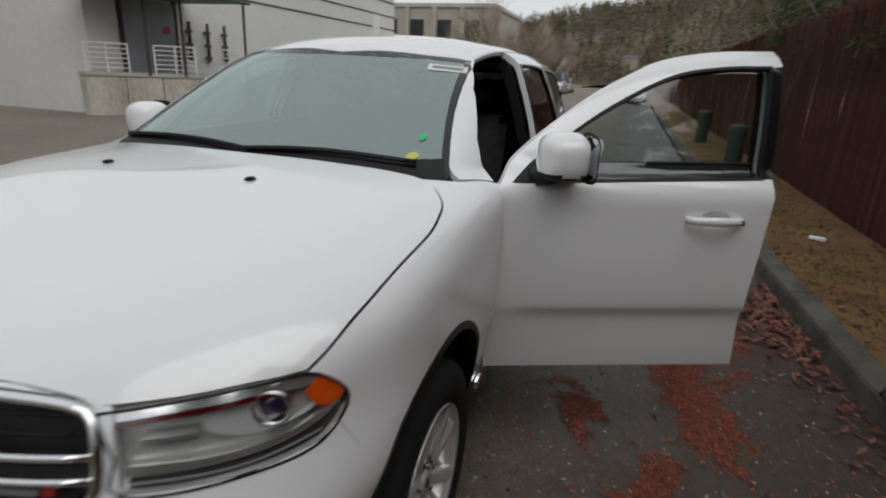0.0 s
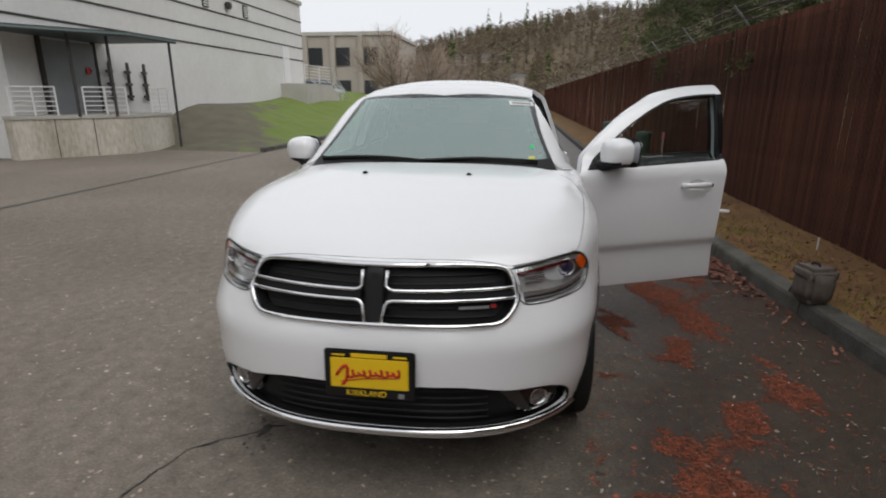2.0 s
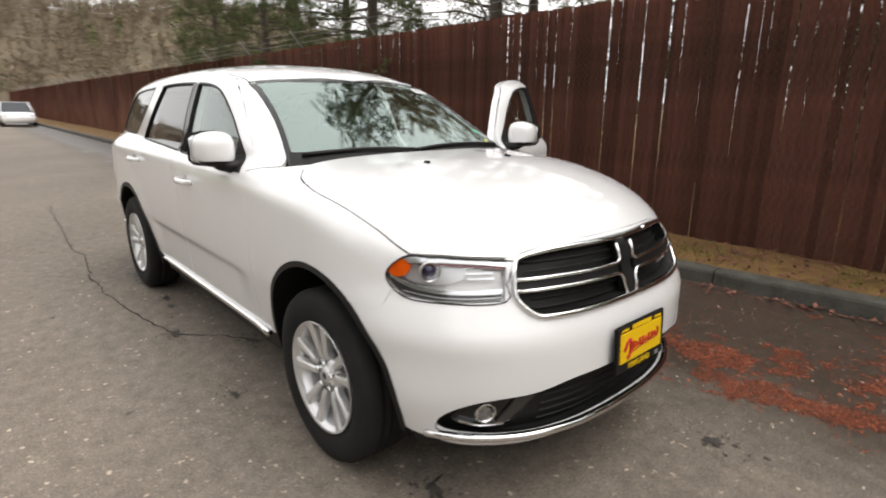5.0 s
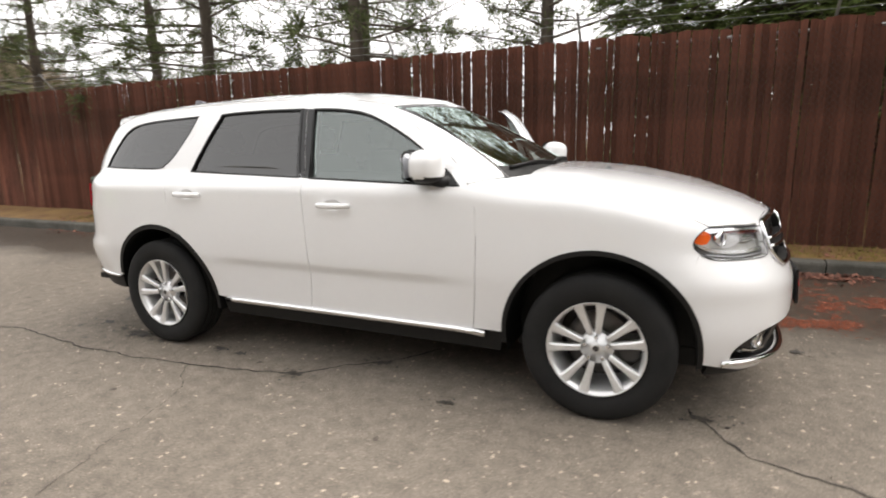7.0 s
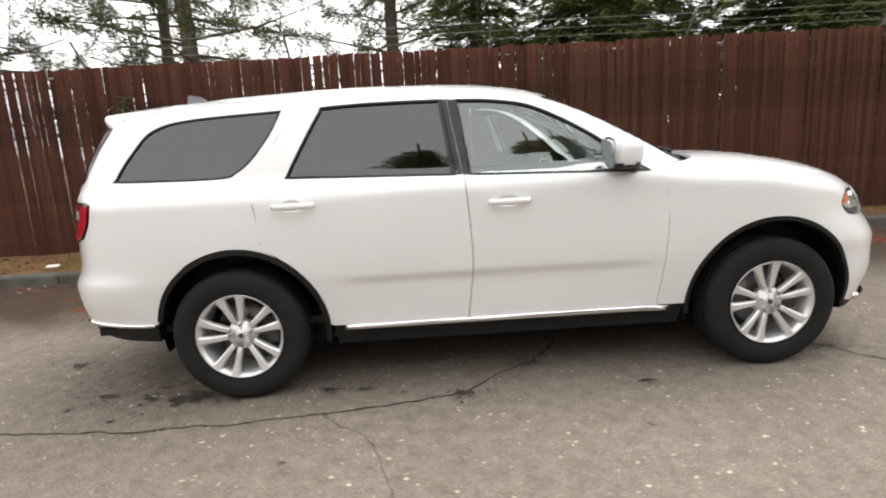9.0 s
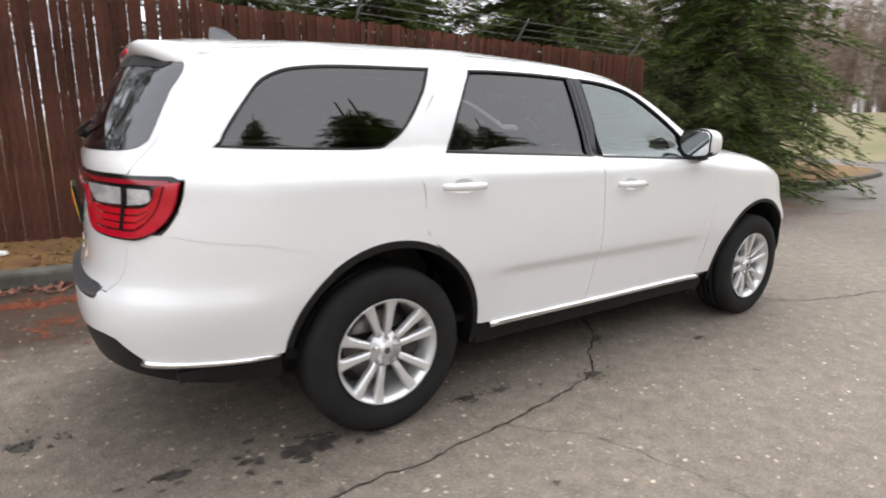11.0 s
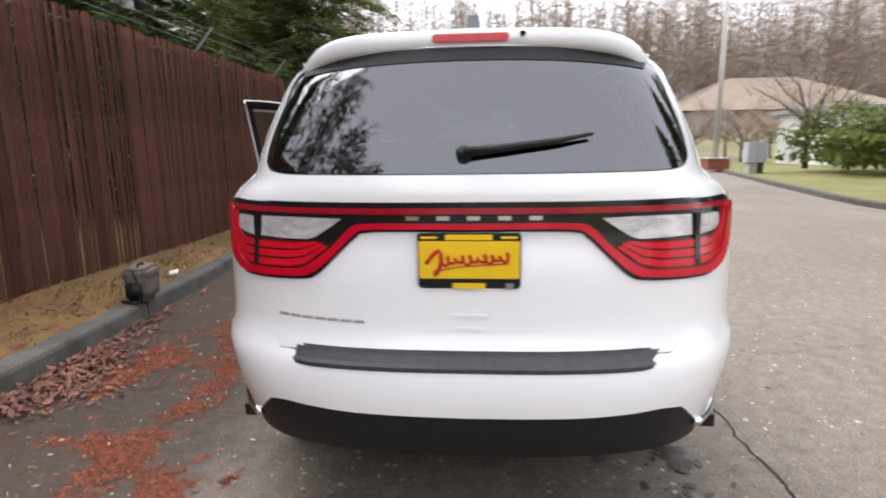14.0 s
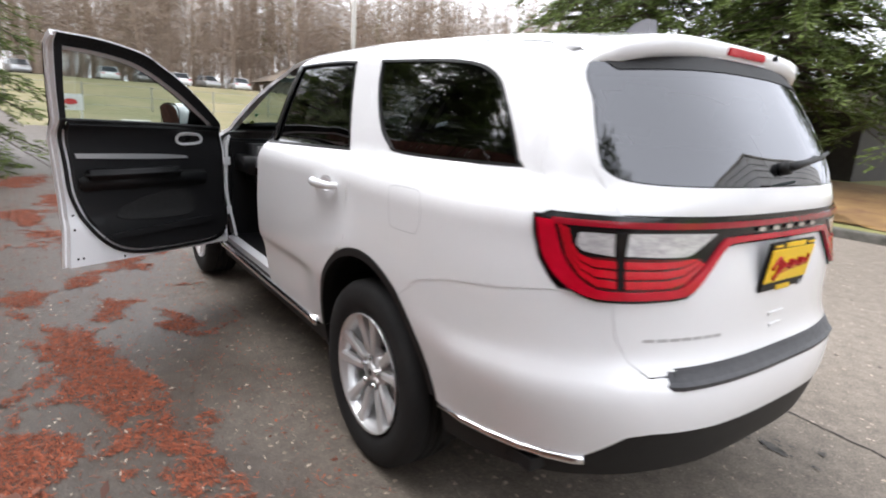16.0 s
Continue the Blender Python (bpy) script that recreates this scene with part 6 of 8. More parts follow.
crack("crack", [(5.0, -1.4), (9.0, -1.9), (14.0, -2.6)], 0.006, "long crack in the asphalt")


def blot(x, y, r, stretch=1.0):
    """A ragged stain with splashes round it."""
    vv, ff = [], []
    spots = [(x, y, r, 46)] + [(x + rng.normal(0, r * 1.3) * stretch, y + rng.normal(0, r * 0.9), r * rng.uniform(0.05, 0.30), 14) for _ in range(26)]
    for k_, (cx, cy, cr, n) in enumerate(spots):
        a = np.linspace(0, 2 * math.pi, n, endpoint=False)
        rr = 0.62 + 0.18 * np.sin(2 * a + rng.uniform(0, 6)) + 0.14 * np.sin(5 * a + rng.uniform(0, 6)) + rng.normal(0, 0.11, n)
        rr = cr * np.clip(rr, 0.12, 1.3)
        k0 = len(vv)
        z_ = 0.0045 + 0.00025 * k_
        vv += [(cx, cy, z_)] + [(cx + c * stretch * math.cos(k), cy + c * math.sin(k), z_) for k, c in zip(a, rr)]
        ff += [(k0, k0 + 1 + i, k0 + 1 + (i + 1) % n) for i in range(n)]
    put("oil_stain", mesh_of("oil_stain", vv, ff), OIL, None, "dark ragged oil stain on the asphalt", "stain", "oil stains", "structure")


for x, y, r, st in ((-0.28, -1.01, 0.055, 1.3), (0.756, -1.01, 0.04, 1.4), (-1.87, -0.85, 0.11, 1.3), (-1.05, -0.86, 0.05, 1.2), (-0.85, -0.88, 0.04, 1.5), (0.15, -0.66, 0.06, 1.2), (2.02, -0.69, 0.05, 1.3), (-2.4, -0.75, 0.05, 1.6), (-2.55, -0.9, 0.03, 1), (-1.6, -0.9, 0.04, 1.5), (-2.9, -0.2, 0.06, 1.4), (2.6, 0.5, 0.05, 1.3)):
    blot(x, y, r, st)

# ---- kerbs, verge ----
PROFILE = [(0.0, -0.02), (0.012, 0.10), (0.022, 0.122), (0.045, 0.132), (0.16, 0.136), (0.165, -0.02)]


def kerb_run(line, side, x0, x1, gap=0.008, n=4):
    """A length of kerb along y = line(x); side +1: the road lies on the lower y."""
    vv, ff = [], []
    for i in range(n + 1):
        x = x0 + gap / 2 + (x1 - x0 - gap) * i / n
        for dy, z in PROFILE:
            vv.append((x, float(line(x)) + side * dy, z + 0.004 * math.sin(3.1 * x)))
    k = len(PROFILE)
    for i in range(n):
        for j in range(k - 1):
            ff.append((i * k + j, i * k + j + 1, (i + 1) * k + j + 1, (i + 1) * k + j))
    ff += [tuple(range(k)), tuple(range(n * k, n * k + k))]
    bm = bmesh.new()
    bm.from_mesh(mesh_of("tmp", vv, ff))
    bmesh.ops.recalc_face_normals(bm, faces=list(bm.faces))
    return bm


kerb = thing("kerb", "weathered grey concrete kerb with mossy joints beside the road", "kerb", kind="structure")
for i in range(12):
    part("kerb_stone", kerb_run(KERB, 1, -8.0 + 1.6 * i, -6.4 + 1.6 * i, 0.012), CONCRETE, kerb)
part("kerb_far", joined(kerb_run(KERB, 1, -90, -8.0, n=20), kerb_run(KERB, 1, 11.2, 22.9, n=20)), CONCRETE, kerb)
kerb2 = thing("kerb_opposite", "low grey concrete kerb edging the lawn across the road", "kerb", kind="structure")
part("kerb_length", kerb_run(RKERB, -1, -2.5, 29, n=24), CONCRETE, kerb2)
lkerb = thing("kerb_lawn", "low concrete kerb under the grass bank", "kerb", kind="structure")
part("kerb_length", kerb_run(lambda x: -7.17 + 0 * x, -1, -60, -11.6, n=10), CONCRETE, lkerb)


def verge_z(x, y):
    d = y - KERB(x)
    return 0.132 + 0.05 * np.clip((d - 0.15) / 0.9, 0, 1) + 0.012 * np.sin(3.7 * x + 2 * y) * np.clip(d - 0.2, 0, 0.5) + 0.01 * np.sin(9 * x) * np.clip(d - 0.2, 0, 0.3)


xs = np.concatenate([np.linspace(-90, -12, 40), np.arange(-11.5, 14, 0.25), np.linspace(14.5, 22.9, 20)])
rows_y = np.concatenate([np.linspace(0.15, 1.6, 14), np.linspace(2.0, 26, 20)])
vv = np.array([(x, float(KERB(x)) + d, 0) for d in rows_y for x in xs])
vv[:, 2] = verge_z(vv[:, 0], vv[:, 1])
n = len(xs)
ff = [(j * n + i, j * n + i + 1, (j + 1) * n + i + 1, (j + 1) * n + i) for j in range(len(rows_y) - 1) for i in range(n - 1)]
put("verge", mesh_of("verge", vv, ff, True), EARTH, None, "mossy verge covered with rusty pine needles along the fence", "verge", kind="structure")


xs = np.linspace(-2.4, 29, 60)
dd = np.concatenate([np.linspace(0.15, 3, 6), np.linspace(4, 30, 14)])
vv = np.array([(x, float(RKERB(x)) - d, 0.13 + 0.03 * min(d, 6)) for d in dd for x in xs])
n = len(xs)
ff = [(j * n + i + 1, j * n + i, (j + 1) * n + i, (j + 1) * n + i + 1) for j in range(len(dd) - 1) for i in range(n - 1)]
put("lawn", mesh_of("lawn", vv, ff, True), mat("lawn_grass", (0.115, 0.125, 0.028), 0.9, other=(0.19, 0.17, 0.062), scale=0.6, fine=14, bump=0.4), None, "yellow-green lawn across the road", "lawn", kind="structure")
v, f = grid(np.linspace(-62, -11.7, 60), np.linspace(-14.5, -7.32, 24), lambda x, y: rise(x, y) + 0.01 + (0.12 + 0.012 * np.sin(1.3 * x + y)) * np.clip((-7.3 - y) / 0.8, 0, 1) * np.clip((-11.7 - x) / 1.2, 0, 1))
put("grass_bank", mesh_of("grass_bank", v, f, True), bank_cover("grass_and_dirt"), None, "green grass bank with a bare dirt ramp by the white building", "lawn", kind="structure")

xs = np.linspace(-2.3, 9.5, 70)
dd = np.linspace(0.2, 9.0, 30)
vv = np.array([(x, float(RKERB(x)) - d - (0.5 * math.sin(1.3 * x) + 0.3 * math.sin(3.7 * x) + 0.8) * (d < 0.3) - 2.2 * max(0.0, (x - 6) / 3.5) ** 2 * (1 - d / 9.0), 0.0) for d in dd for x in xs])
vv[:, 2] = 0.145 + 0.03 * np.minimum(RKERB(vv[:, 0]) - vv[:, 1], 6)
n = len(xs)
ff = [(j * n + i + 1, j * n + i, (j + 1) * n + i, (j + 1) * n + i + 1) for j in range(len(dd) - 1) for i in range(n - 1)]
put("needle_bed", mesh_of("needle_bed", vv, ff, True), EARTH, None, "brown needle-covered earth under the conifers", "ground", kind="structure")


# ---- litter: needles, leaves, grass ----
def slivers(p, length, width, zlift, tilt=0.15, wide=None):
    """Small flat pieces at p (n, 3), turned at random."""
    n = len(p)
    a = rng.uniform(0, 2 * math.pi, n)
    L, Wd = rng.uniform(*length, n) / 2, rng.uniform(*width, n) / 2
    up = rng.uniform(-tilt, tilt, n) * L
    d = np.stack([np.cos(a) * L, np.sin(a) * L, up], 1)
    s_ = np.stack([-np.sin(a) * Wd, np.cos(a) * Wd, rng.uniform(-0.5, 0.5, n) * Wd], 1)
    c = p + np.array([0, 0, 1.0]) * (zlift * rng.uniform(0.2, 1.6, n))[:, None] + np.array([0, 0, 1]) * np.abs(up)[:, None]
    v = np.stack([c - d, c + s_, c + d, c - s_], 1).reshape(-1, 3)
    return v, np.arange(4 * n).reshape(n, 4)


def fast_mesh(name, v, f):
    me_ = bpy.data.meshes.new(name)
    v, f = np.asarray(v, np.float32), np.asarray(f, np.int32)
    k = f.shape[1]
    me_.vertices.add(len(v)), me_.loops.add(f.size), me_.polygons.add(len(f))
    me_.vertices.foreach_set("co", v.ravel()), me_.loops.foreach_set("vertex_index", f.ravel())
    me_.polygons.foreach_set("loop_start", np.arange(0, f.size, k, dtype=np.int32))
    me_.update(calc_edges=True)
    return me_


PATCHES = [(-0.50, 1.68, 0.75, 0.26, 12, 5), (-1.30, 1.50, 0.55, 0.16, -8, 3), (0.25, 1.85, 0.35, 0.16, 20, 1.5), (0.75, 1.62, 0.30, 0.14, -15, 1), (-0.95, 2.10, 0.40, 0.14, 5, 2), (-2.0, 1.55, 0.5, 0.15, 10, 2),
           (2.15, 1.45, 0.60, 0.20, 25, 3.5), (2.7, 1.15, 0.40, 0.14, 10, 1.5), (1.2, 2.05, 0.35, 0.15, 0, 1.2), (0.3, 1.30, 0.28, 0.10, 30, 0.8), (-2.9, 2.0, 0.5, 0.16, 0, 1.5), (-2.3, 1.2, 0.3, 0.10, 40, 0.8),
           (3.4, 1.9, 0.6, 0.2, 15, 2), (4.5, 2.2, 0.7, 0.2, 8, 2), (5.8, 1.9, 0.8, 0.22, 0, 2), (-3.6, 1.4, 0.4, 0.12, 20, 1), (1.6, 1.75, 0.3, 0.12, -20, 0.8), (7.5, 2.3, 1.2, 0.3, 0, 2), (-0.2, 1.75, 0.25, 0.12, 0, 1), (-1.98, 1.58, 0.28, 0.14, 15, 1), (-0.9, 1.95, 0.32, 0.14, -20, 1), (0.15, 1.85, 0.42, 0.16, 30, 1), (-1.1, 1.50, 0.30, 0.12, 25, 1), (0.38, 1.25, 0.26, 0.09, 20, 1), (1.1, 2.15, 0.35, 0.12, 10, 1)]


def mottle(x, y, scale, seed):
    """Smooth random field between 0 and 1, in three octaves."""
    g_, out_, amp, tot = np.random.default_rng(seed), 0.0, 1.0, 0.0
    for o_ in range(3):
        t_ = g_.random((64, 64))
        u, w_ = x * scale * 2 ** o_ % 63, y * scale * 2 ** o_ % 63
        i, j = u.astype(int), w_.astype(int)
        fu, fw_ = u - i, w_ - j
        fu, fw_ = fu * fu * (3 - 2 * fu), fw_ * fw_ * (3 - 2 * fw_)
        val = (t_[i, j] * (1 - fu) + t_[i + 1, j] * fu) * (1 - fw_) + (t_[i, j + 1] * (1 - fu) + t_[i + 1, j + 1] * fu) * fw_
        out_, amp, tot = out_ + amp * val, amp * 0.6, tot + amp
    return out_ / tot


def strewn(n_):
    """Places of fallen needles: dense in drifts, thin between them."""
    x, y = rng.uniform(-5, 9, n_), rng.uniform(0.9, 2.75, n_)
    dens = 0 * x
    for px, py, rx, ry, turn, sh in PATCHES:
        c, s_ = math.cos(radians(turn)), math.sin(radians(turn))
        u, w_ = (x - px) * c + (y - py) * s_, -(x - px) * s_ + (y - py) * c
        dens = np.maximum(dens, np.exp(-((u / rx) ** 2 + (w_ / ry) ** 2) * 1.1))
    fld = dens * 0.62 + 0.95 * (mottle(x + 9, y + 3, 3.1, 5) - 0.5) + 0.75 * (mottle(x + 9, y + 3, 11.0, 6) - 0.5)
    chance = np.clip((fld - 0.23) / 0.27, 0, 1) ** 1.1 + 0.024
    ok = (rng.random(n_) < chance) & (y < KERB(x) - 0.02)
    return np.stack([x[ok], y[ok], 0 * x[ok]], 1)


p = strewn(560000)
v, f = slivers(p, (0.018, 0.05), (0.002, 0.0045), 0.004)
put("needle_litter", fast_mesh("needle_litter", v, f), NEEDLES, None, "rusty red fallen pine needles in ragged drifts", "pine needles", kind="stuff")
p = strewn(36000)
v, f = slivers(p, (0.015, 0.04), (0.008, 0.02), 0.0025, 0.02)
put("needle_mat", fast_mesh("needle_mat", v, f), NEEDLES, None, "flat matted crumbs of rusty pine needles", "pine needles", kind="stuff")
m = 1500
x = np.concatenate([rng.uniform(-9, 9, m), rng.normal(2.6, 0.5, 900), rng.normal(-1.3, 0.42, 1500), rng.normal(-2.6, 0.5, 700), rng.normal(3.6, 0.7, 700)])
heap = np.clip(mottle(x + 20, 0 * x + 5, 0.9, 12) * 2.6 - 0.85, 0.0, 1.2) + 0.9 * np.exp(-((x + 1.25) / 0.5) ** 2)
keep_ = rng.random(len(x)) < heap + 0.04
x, heap = x[keep_], heap[keep_]
y = KERB(x) - 0.03 - np.abs(rng.normal(0, 0.16, len(x))) * (0.35 + heap)
v, f = slivers(np.stack([x, y, 0 * x], 1), (0.03, 0.085), (0.014, 0.036), 0.012, 0.5)
put("leaf_litter", fast_mesh("leaf_litter", v, f), LEAFBROWN, None, "brown dead leaves drifted against the kerb", "dead leaves", kind="stuff")
m = 5200
x, d = rng.uniform(-9, 12, m), rng.uniform(0.16, 1.15, m)
y = KERB(x) + d
v, f = slivers(np.stack([x, y, verge_z(x, y)], 1), (0.03, 0.08), (0.006, 0.035), 0.008, 0.5)
put("verge_litter", fast_mesh("verge_litter", v, f), LEAFBROWN, None, "brown leaves and needles lying on the verge", "dead leaves", kind="stuff")
m = 5200
x = rng.uniform(-7, 9, m)
y = np.concatenate([rng.uniform(-6, 2.5, 1500), 2.5 - np.abs(rng.normal(0, 1.5, m - 1500))])
v, f = slivers(np.stack([x, y, 0 * x], 1), (0.008, 0.036), (0.003, 0.014), 0.004, 0.2)
put("road_debris", fast_mesh("road_debris", v, f), mat("pale_debris", (0.3, 0.25, 0.2), 0.9, vary=0.6, island=True), None, "small pale chips and leaf bits on the asphalt", "debris", kind="stuff")
m = 16000
x = rng.uniform(-9, 12, m)
d = np.abs(rng.normal(0.35, 0.2, m)) + 0.14
ok = np.sin(2.3 * x) + np.sin(5.1 * x + 1) + 0.9 * np.sin(11 * x) > rng.uniform(-1.6, 1.4, m)
x, d = x[ok], np.minimum(d[ok], 1.0)
y = KERB(x) + d
base = np.stack([x, y, verge_z(x, y) - 0.005], 1)
n = len(base)
a, hgt = rng.uniform(0, 2 * math.pi, n), rng.uniform(0.02, 0.06, n)
side_ = np.stack([np.cos(a), np.sin(a), 0 * a], 1) * 0.004
tip = base + np.stack([rng.normal(0, 0.02, n), rng.normal(0, 0.02, n), hgt], 1)
v = np.stack([base - side_, base + side_, tip], 1).reshape(-1, 3)
put("verge_grass", fast_mesh("verge_grass", v, np.arange(3 * n).reshape(n, 3)), BLADES, None, "short mossy yellow-green grass on the verge", "grass", kind="stuff")

# ---- slatted fence ----
FENCE_Y = 3.72
fence = thing("slatted_fence", "tall brown slatted fence with barbed wire along its top", "fence", (0, 0, 0))


def slat_mesh(h, k):
    bm = box(-0.0355, 0.0355, -0.003, 0.003, 0.0, h)
    for v_ in bm.verts:
        if v_.co.z > h / 2 and v_.co.x > 0:
            v_.co.z += 0.010 * ((k % 3) - 1)
    me_ = bpy.data.meshes.new("slat")
    bm.to_mesh(me_)
    bm.free()
    me_.materials.append(SLAT)
    return me_


shared = [slat_mesh(2.46 + 0.005 * (k % 4), k) for k in range(8)]
PITCH = 0.0715
for i in range(240):
    x = 6.2 - PITCH * i
    k = int(rng.integers(8))
    ob = new("slat", shared[k])
    ob.parent = fence
    open_ = 1.0 if -4.5 < x < -2.7 or -2.5 < x < -2.1 or -0.8 < x < 0.1 or 0.5 < x < 1.6 or -6.4 < x < -6.0 else 0.0
    tw = abs(rng.normal(0, 1.2)) + (rng.choice([0, 0, 0, 8, 14, 20]) if open_ else rng.choice([0, 0, 0, 0, 0, 0, 0, 5]))
    ob.location = (x + rng.normal(0, 0.004), FENCE_Y + rng.normal(0, 0.002), 0.14 + rng.normal(0, 0.006))
    ob.rotation_euler = (rng.normal(0, 0.003), rng.normal(0, 0.0025), radians(float(tw)))
x = 6.2 - PITCH * np.arange(240, 1240)
n = len(x)
yy, zt = FENCE_Y + rng.normal(0, 0.003, n), 2.61 + rng.normal(0, 0.01, n)
v = np.stack([np.stack([x - 0.033, yy, 0 * x + 0.1], 1), np.stack([x + 0.033, yy + rng.normal(0, 0.008, n), 0 * x + 0.1], 1), np.stack([x + 0.033, yy + rng.normal(0, 0.008, n), zt], 1), np.stack([x - 0.033, yy, zt], 1)], 1)
v = np.concatenate([v, v + np.array([0, 0.008, 0])], 1).reshape(-1, 3)
b8 = np.arange(n)[:, None] * 8
quads = np.concatenate([b8 + np.array(q) for q in ((0, 1, 2, 3), (4, 5, 6, 7), (0, 1, 5, 4), (1, 2, 6, 5), (2, 3, 7, 6), (3, 0, 4, 7))])
put("far_slats", fast_mesh("far_slats", v, quads), mat("brown_slats_far", (0.036, 0.020, 0.015), 0.9, other=(0.170, 0.066, 0.044), scale=5, fine=55, vary=0.26, island=True, stretch=(1, 1, 0.16), mix=0.62, spec=0.08), fence, kind="stuff")
for i in range(30):
    x = 5.85 - 2.66 * i
    part("post", tube([(x, FENCE_Y + 0.06, 0.1), (x, FENCE_Y + 0.06, 2.62)], 0.03, 8), GALV, fence)
    part("barb_arm", tube([(x, FENCE_Y + 0.06, 2.60), (x, FENCE_Y - 0.20, 2.90)], 0.016, 6), GALV, fence)
for k in range(3):
    y, z = FENCE_Y - 0.02 - 0.08 * k, 2.70 + 0.088 * k
    part("wire", tube([(5.9 - 2.66 * j, y, z - (0.012 if j % 2 else 0)) for j in range(30)], 0.003, 5), GALV, fence)
part("top_rail", tube([(6.0, FENCE_Y + 0.03, 2.50), (-80, FENCE_Y + 0.03, 2.50)], 0.02, 6), GALV, fence)
# chain-link wire in front of the slats
V = []
for sgn in (1, -1):
    for k in range(240):
        x0 = -9.0 + 0.072 * k
        a_, b_ = np.array([x0, FENCE_Y - 0.014, 0.18]), np.array([x0 + sgn * 2.33, FENCE_Y - 0.014, 2.51])
        s_ = np.array([sgn * 0.0012, 0, -0.0012])
        V += [[a_ - s_, a_ + s_, b_ + s_, b_ - s_], [a_ + [0, 0.002, 0], a_ - [0, 0.002, 0], b_ - [0, 0.002, 0], b_ + [0, 0.002, 0]]]
v = np.array(V).reshape(-1, 3)
put("chain_link", fast_mesh("chain_link", v, np.arange(len(v)).reshape(-1, 4)), mat("weathered_wire", (0.055, 0.035, 0.028), 0.7, 0.3), fence, kind="stuff")


# ---- trees ----
def trunk_mesh(h, r, lean=(0, 0), n=9):
    pts = [(lean[0] * (k / n) ** 2 + 0.04 * math.sin(k * 1.7), lean[1] * (k / n) ** 2 + 0.04 * math.cos(k * 2.1), h * k / n) for k in range(n + 1)]
    return tube(pts, r, 9, r * 0.18)


def conifer_mesh(h, reach_, seed, z0=0.2, whorls=30, arms=7, sprays=34, spray=0.30, wide=0.055, droop=0.25, thin=0.0):
    """A crown of drooping boughs, each carrying many flat sprays of needles."""
    g_ = np.random.default_rng(seed)
    V, limbs = [], []
    for w_ in range(whorls):
        k = (w_ + g_.uniform(-0.3, 0.3)) / whorls
        z = z0 + (h - z0) * k
        L0 = reach_ * (1 - max(k, 0)) ** 0.75 + 0.15
        for a_ in range(arms):
            if g_.random() < thin:
                continue
            az = 2 * math.pi * a_ / arms + w_ * 2.4 + g_.uniform(-0.4, 0.4)
            L = L0 * g_.uniform(0.6, 1.12)
            way = np.array([math.cos(az), math.sin(az), 0.0])
            across = np.array([-way[1], way[0], 0.0])
            rise_ = g_.uniform(0.0, 0.25)
            m_ = max(5, int(sprays * L / reach_))
            t_ = np.sort(g_.uniform(0.12, 1.0, m_))
            p_ = np.array([0, 0, z]) + way * (t_ * L)[:, None] + np.array([0, 0, 1]) * (L * (rise_ * t_ - droop * 1.7 * t_ ** 2))[:, None]
            limbs.append((np.array([0, 0, z]), p_[len(p_) // 2], p_[-1], L))
            for sgn in (1, -1):
                fan = g_.uniform(0.35, 1.1, m_)[:, None]
                ln = (spray * (1.15 - 0.6 * t_) * g_.uniform(0.6, 1.5, m_))[:, None]
                d = way * np.cos(fan) + sgn * across * np.sin(fan) + np.array([0, 0, 1]) * g_.uniform(-0.55, 0.1, m_)[:, None]
                q_ = p_ + g_.normal(0, 0.05, p_.shape)
                s_ = np.cross(d, np.array([0, 0, 1.0]) + g_.normal(0, 0.5, p_.shape))
                s_ = s_ / np.maximum(np.linalg.norm(s_, axis=1), 1e-6)[:, None] * (wide * g_.uniform(0.6, 1.4, m_))[:, None]
                V.append(np.stack([q_, q_ + d * ln * 0.45 + s_, q_ + d * ln, q_ + d * ln * 0.45 - s_], 1))
                # second-order sprigs to the side of each spray
                for kk in (0.35, 0.65):
                    d2 = d * 0.7 + sgn * np.cross(d, [0, 0, 1]) * g_.uniform(-1, 1, m_)[:, None] + np.array([0, 0, -0.15])
                    b_ = q_ + d * ln * kk
                    l2 = ln * 0.6
                    s2 = np.cross(d2, np.array([0, 0, 1.0]) + g_.normal(0, 0.6, p_.shape))
                    s2 = s2 / np.maximum(np.linalg.norm(s2, axis=1), 1e-6)[:, None] * wide * 0.7
                    V.append(np.stack([b_, b_ + d2 * l2 * 0.5 + s2, b_ + d2 * l2, b_ + d2 * l2 * 0.5 - s2], 1))
    v = np.concatenate(V).reshape(-1, 3)
    return v, np.arange(len(v)).reshape(-1, 4), limbs


def tree(name, at, h, r, v, f, limbs, leaf, label, group, limb_r=0.03, spin=0.0, lean=(0, 0)):
    t_ = thing(name, label, "tree", at, spin, group)
    part("trunk", trunk_mesh(h, r, lean), BARK, t_, smooth=True)
    put("crown", fast_mesh("crown", v, f), leaf, t_)
    bits = [tube([a, b, c], limb_r * min(1.0, L / 2.0) + 0.006, 5, 0.004) for a, b, c, L in limbs]
    tagged(part("branchwork", joined(*bits), BARK, t_), kind="stuff")
    return t_


big = conifer_mesh(13, 3.3, 3, 0.1, 36, 9, 66, 0.34, 0.021)
c1 = tree("conifer", (10.9, 4.7, 0.1), 13, 0.22, *big, CONIFER, "dense dark green conifer with drooping boughs beyond the fence", "conifers by the fence")
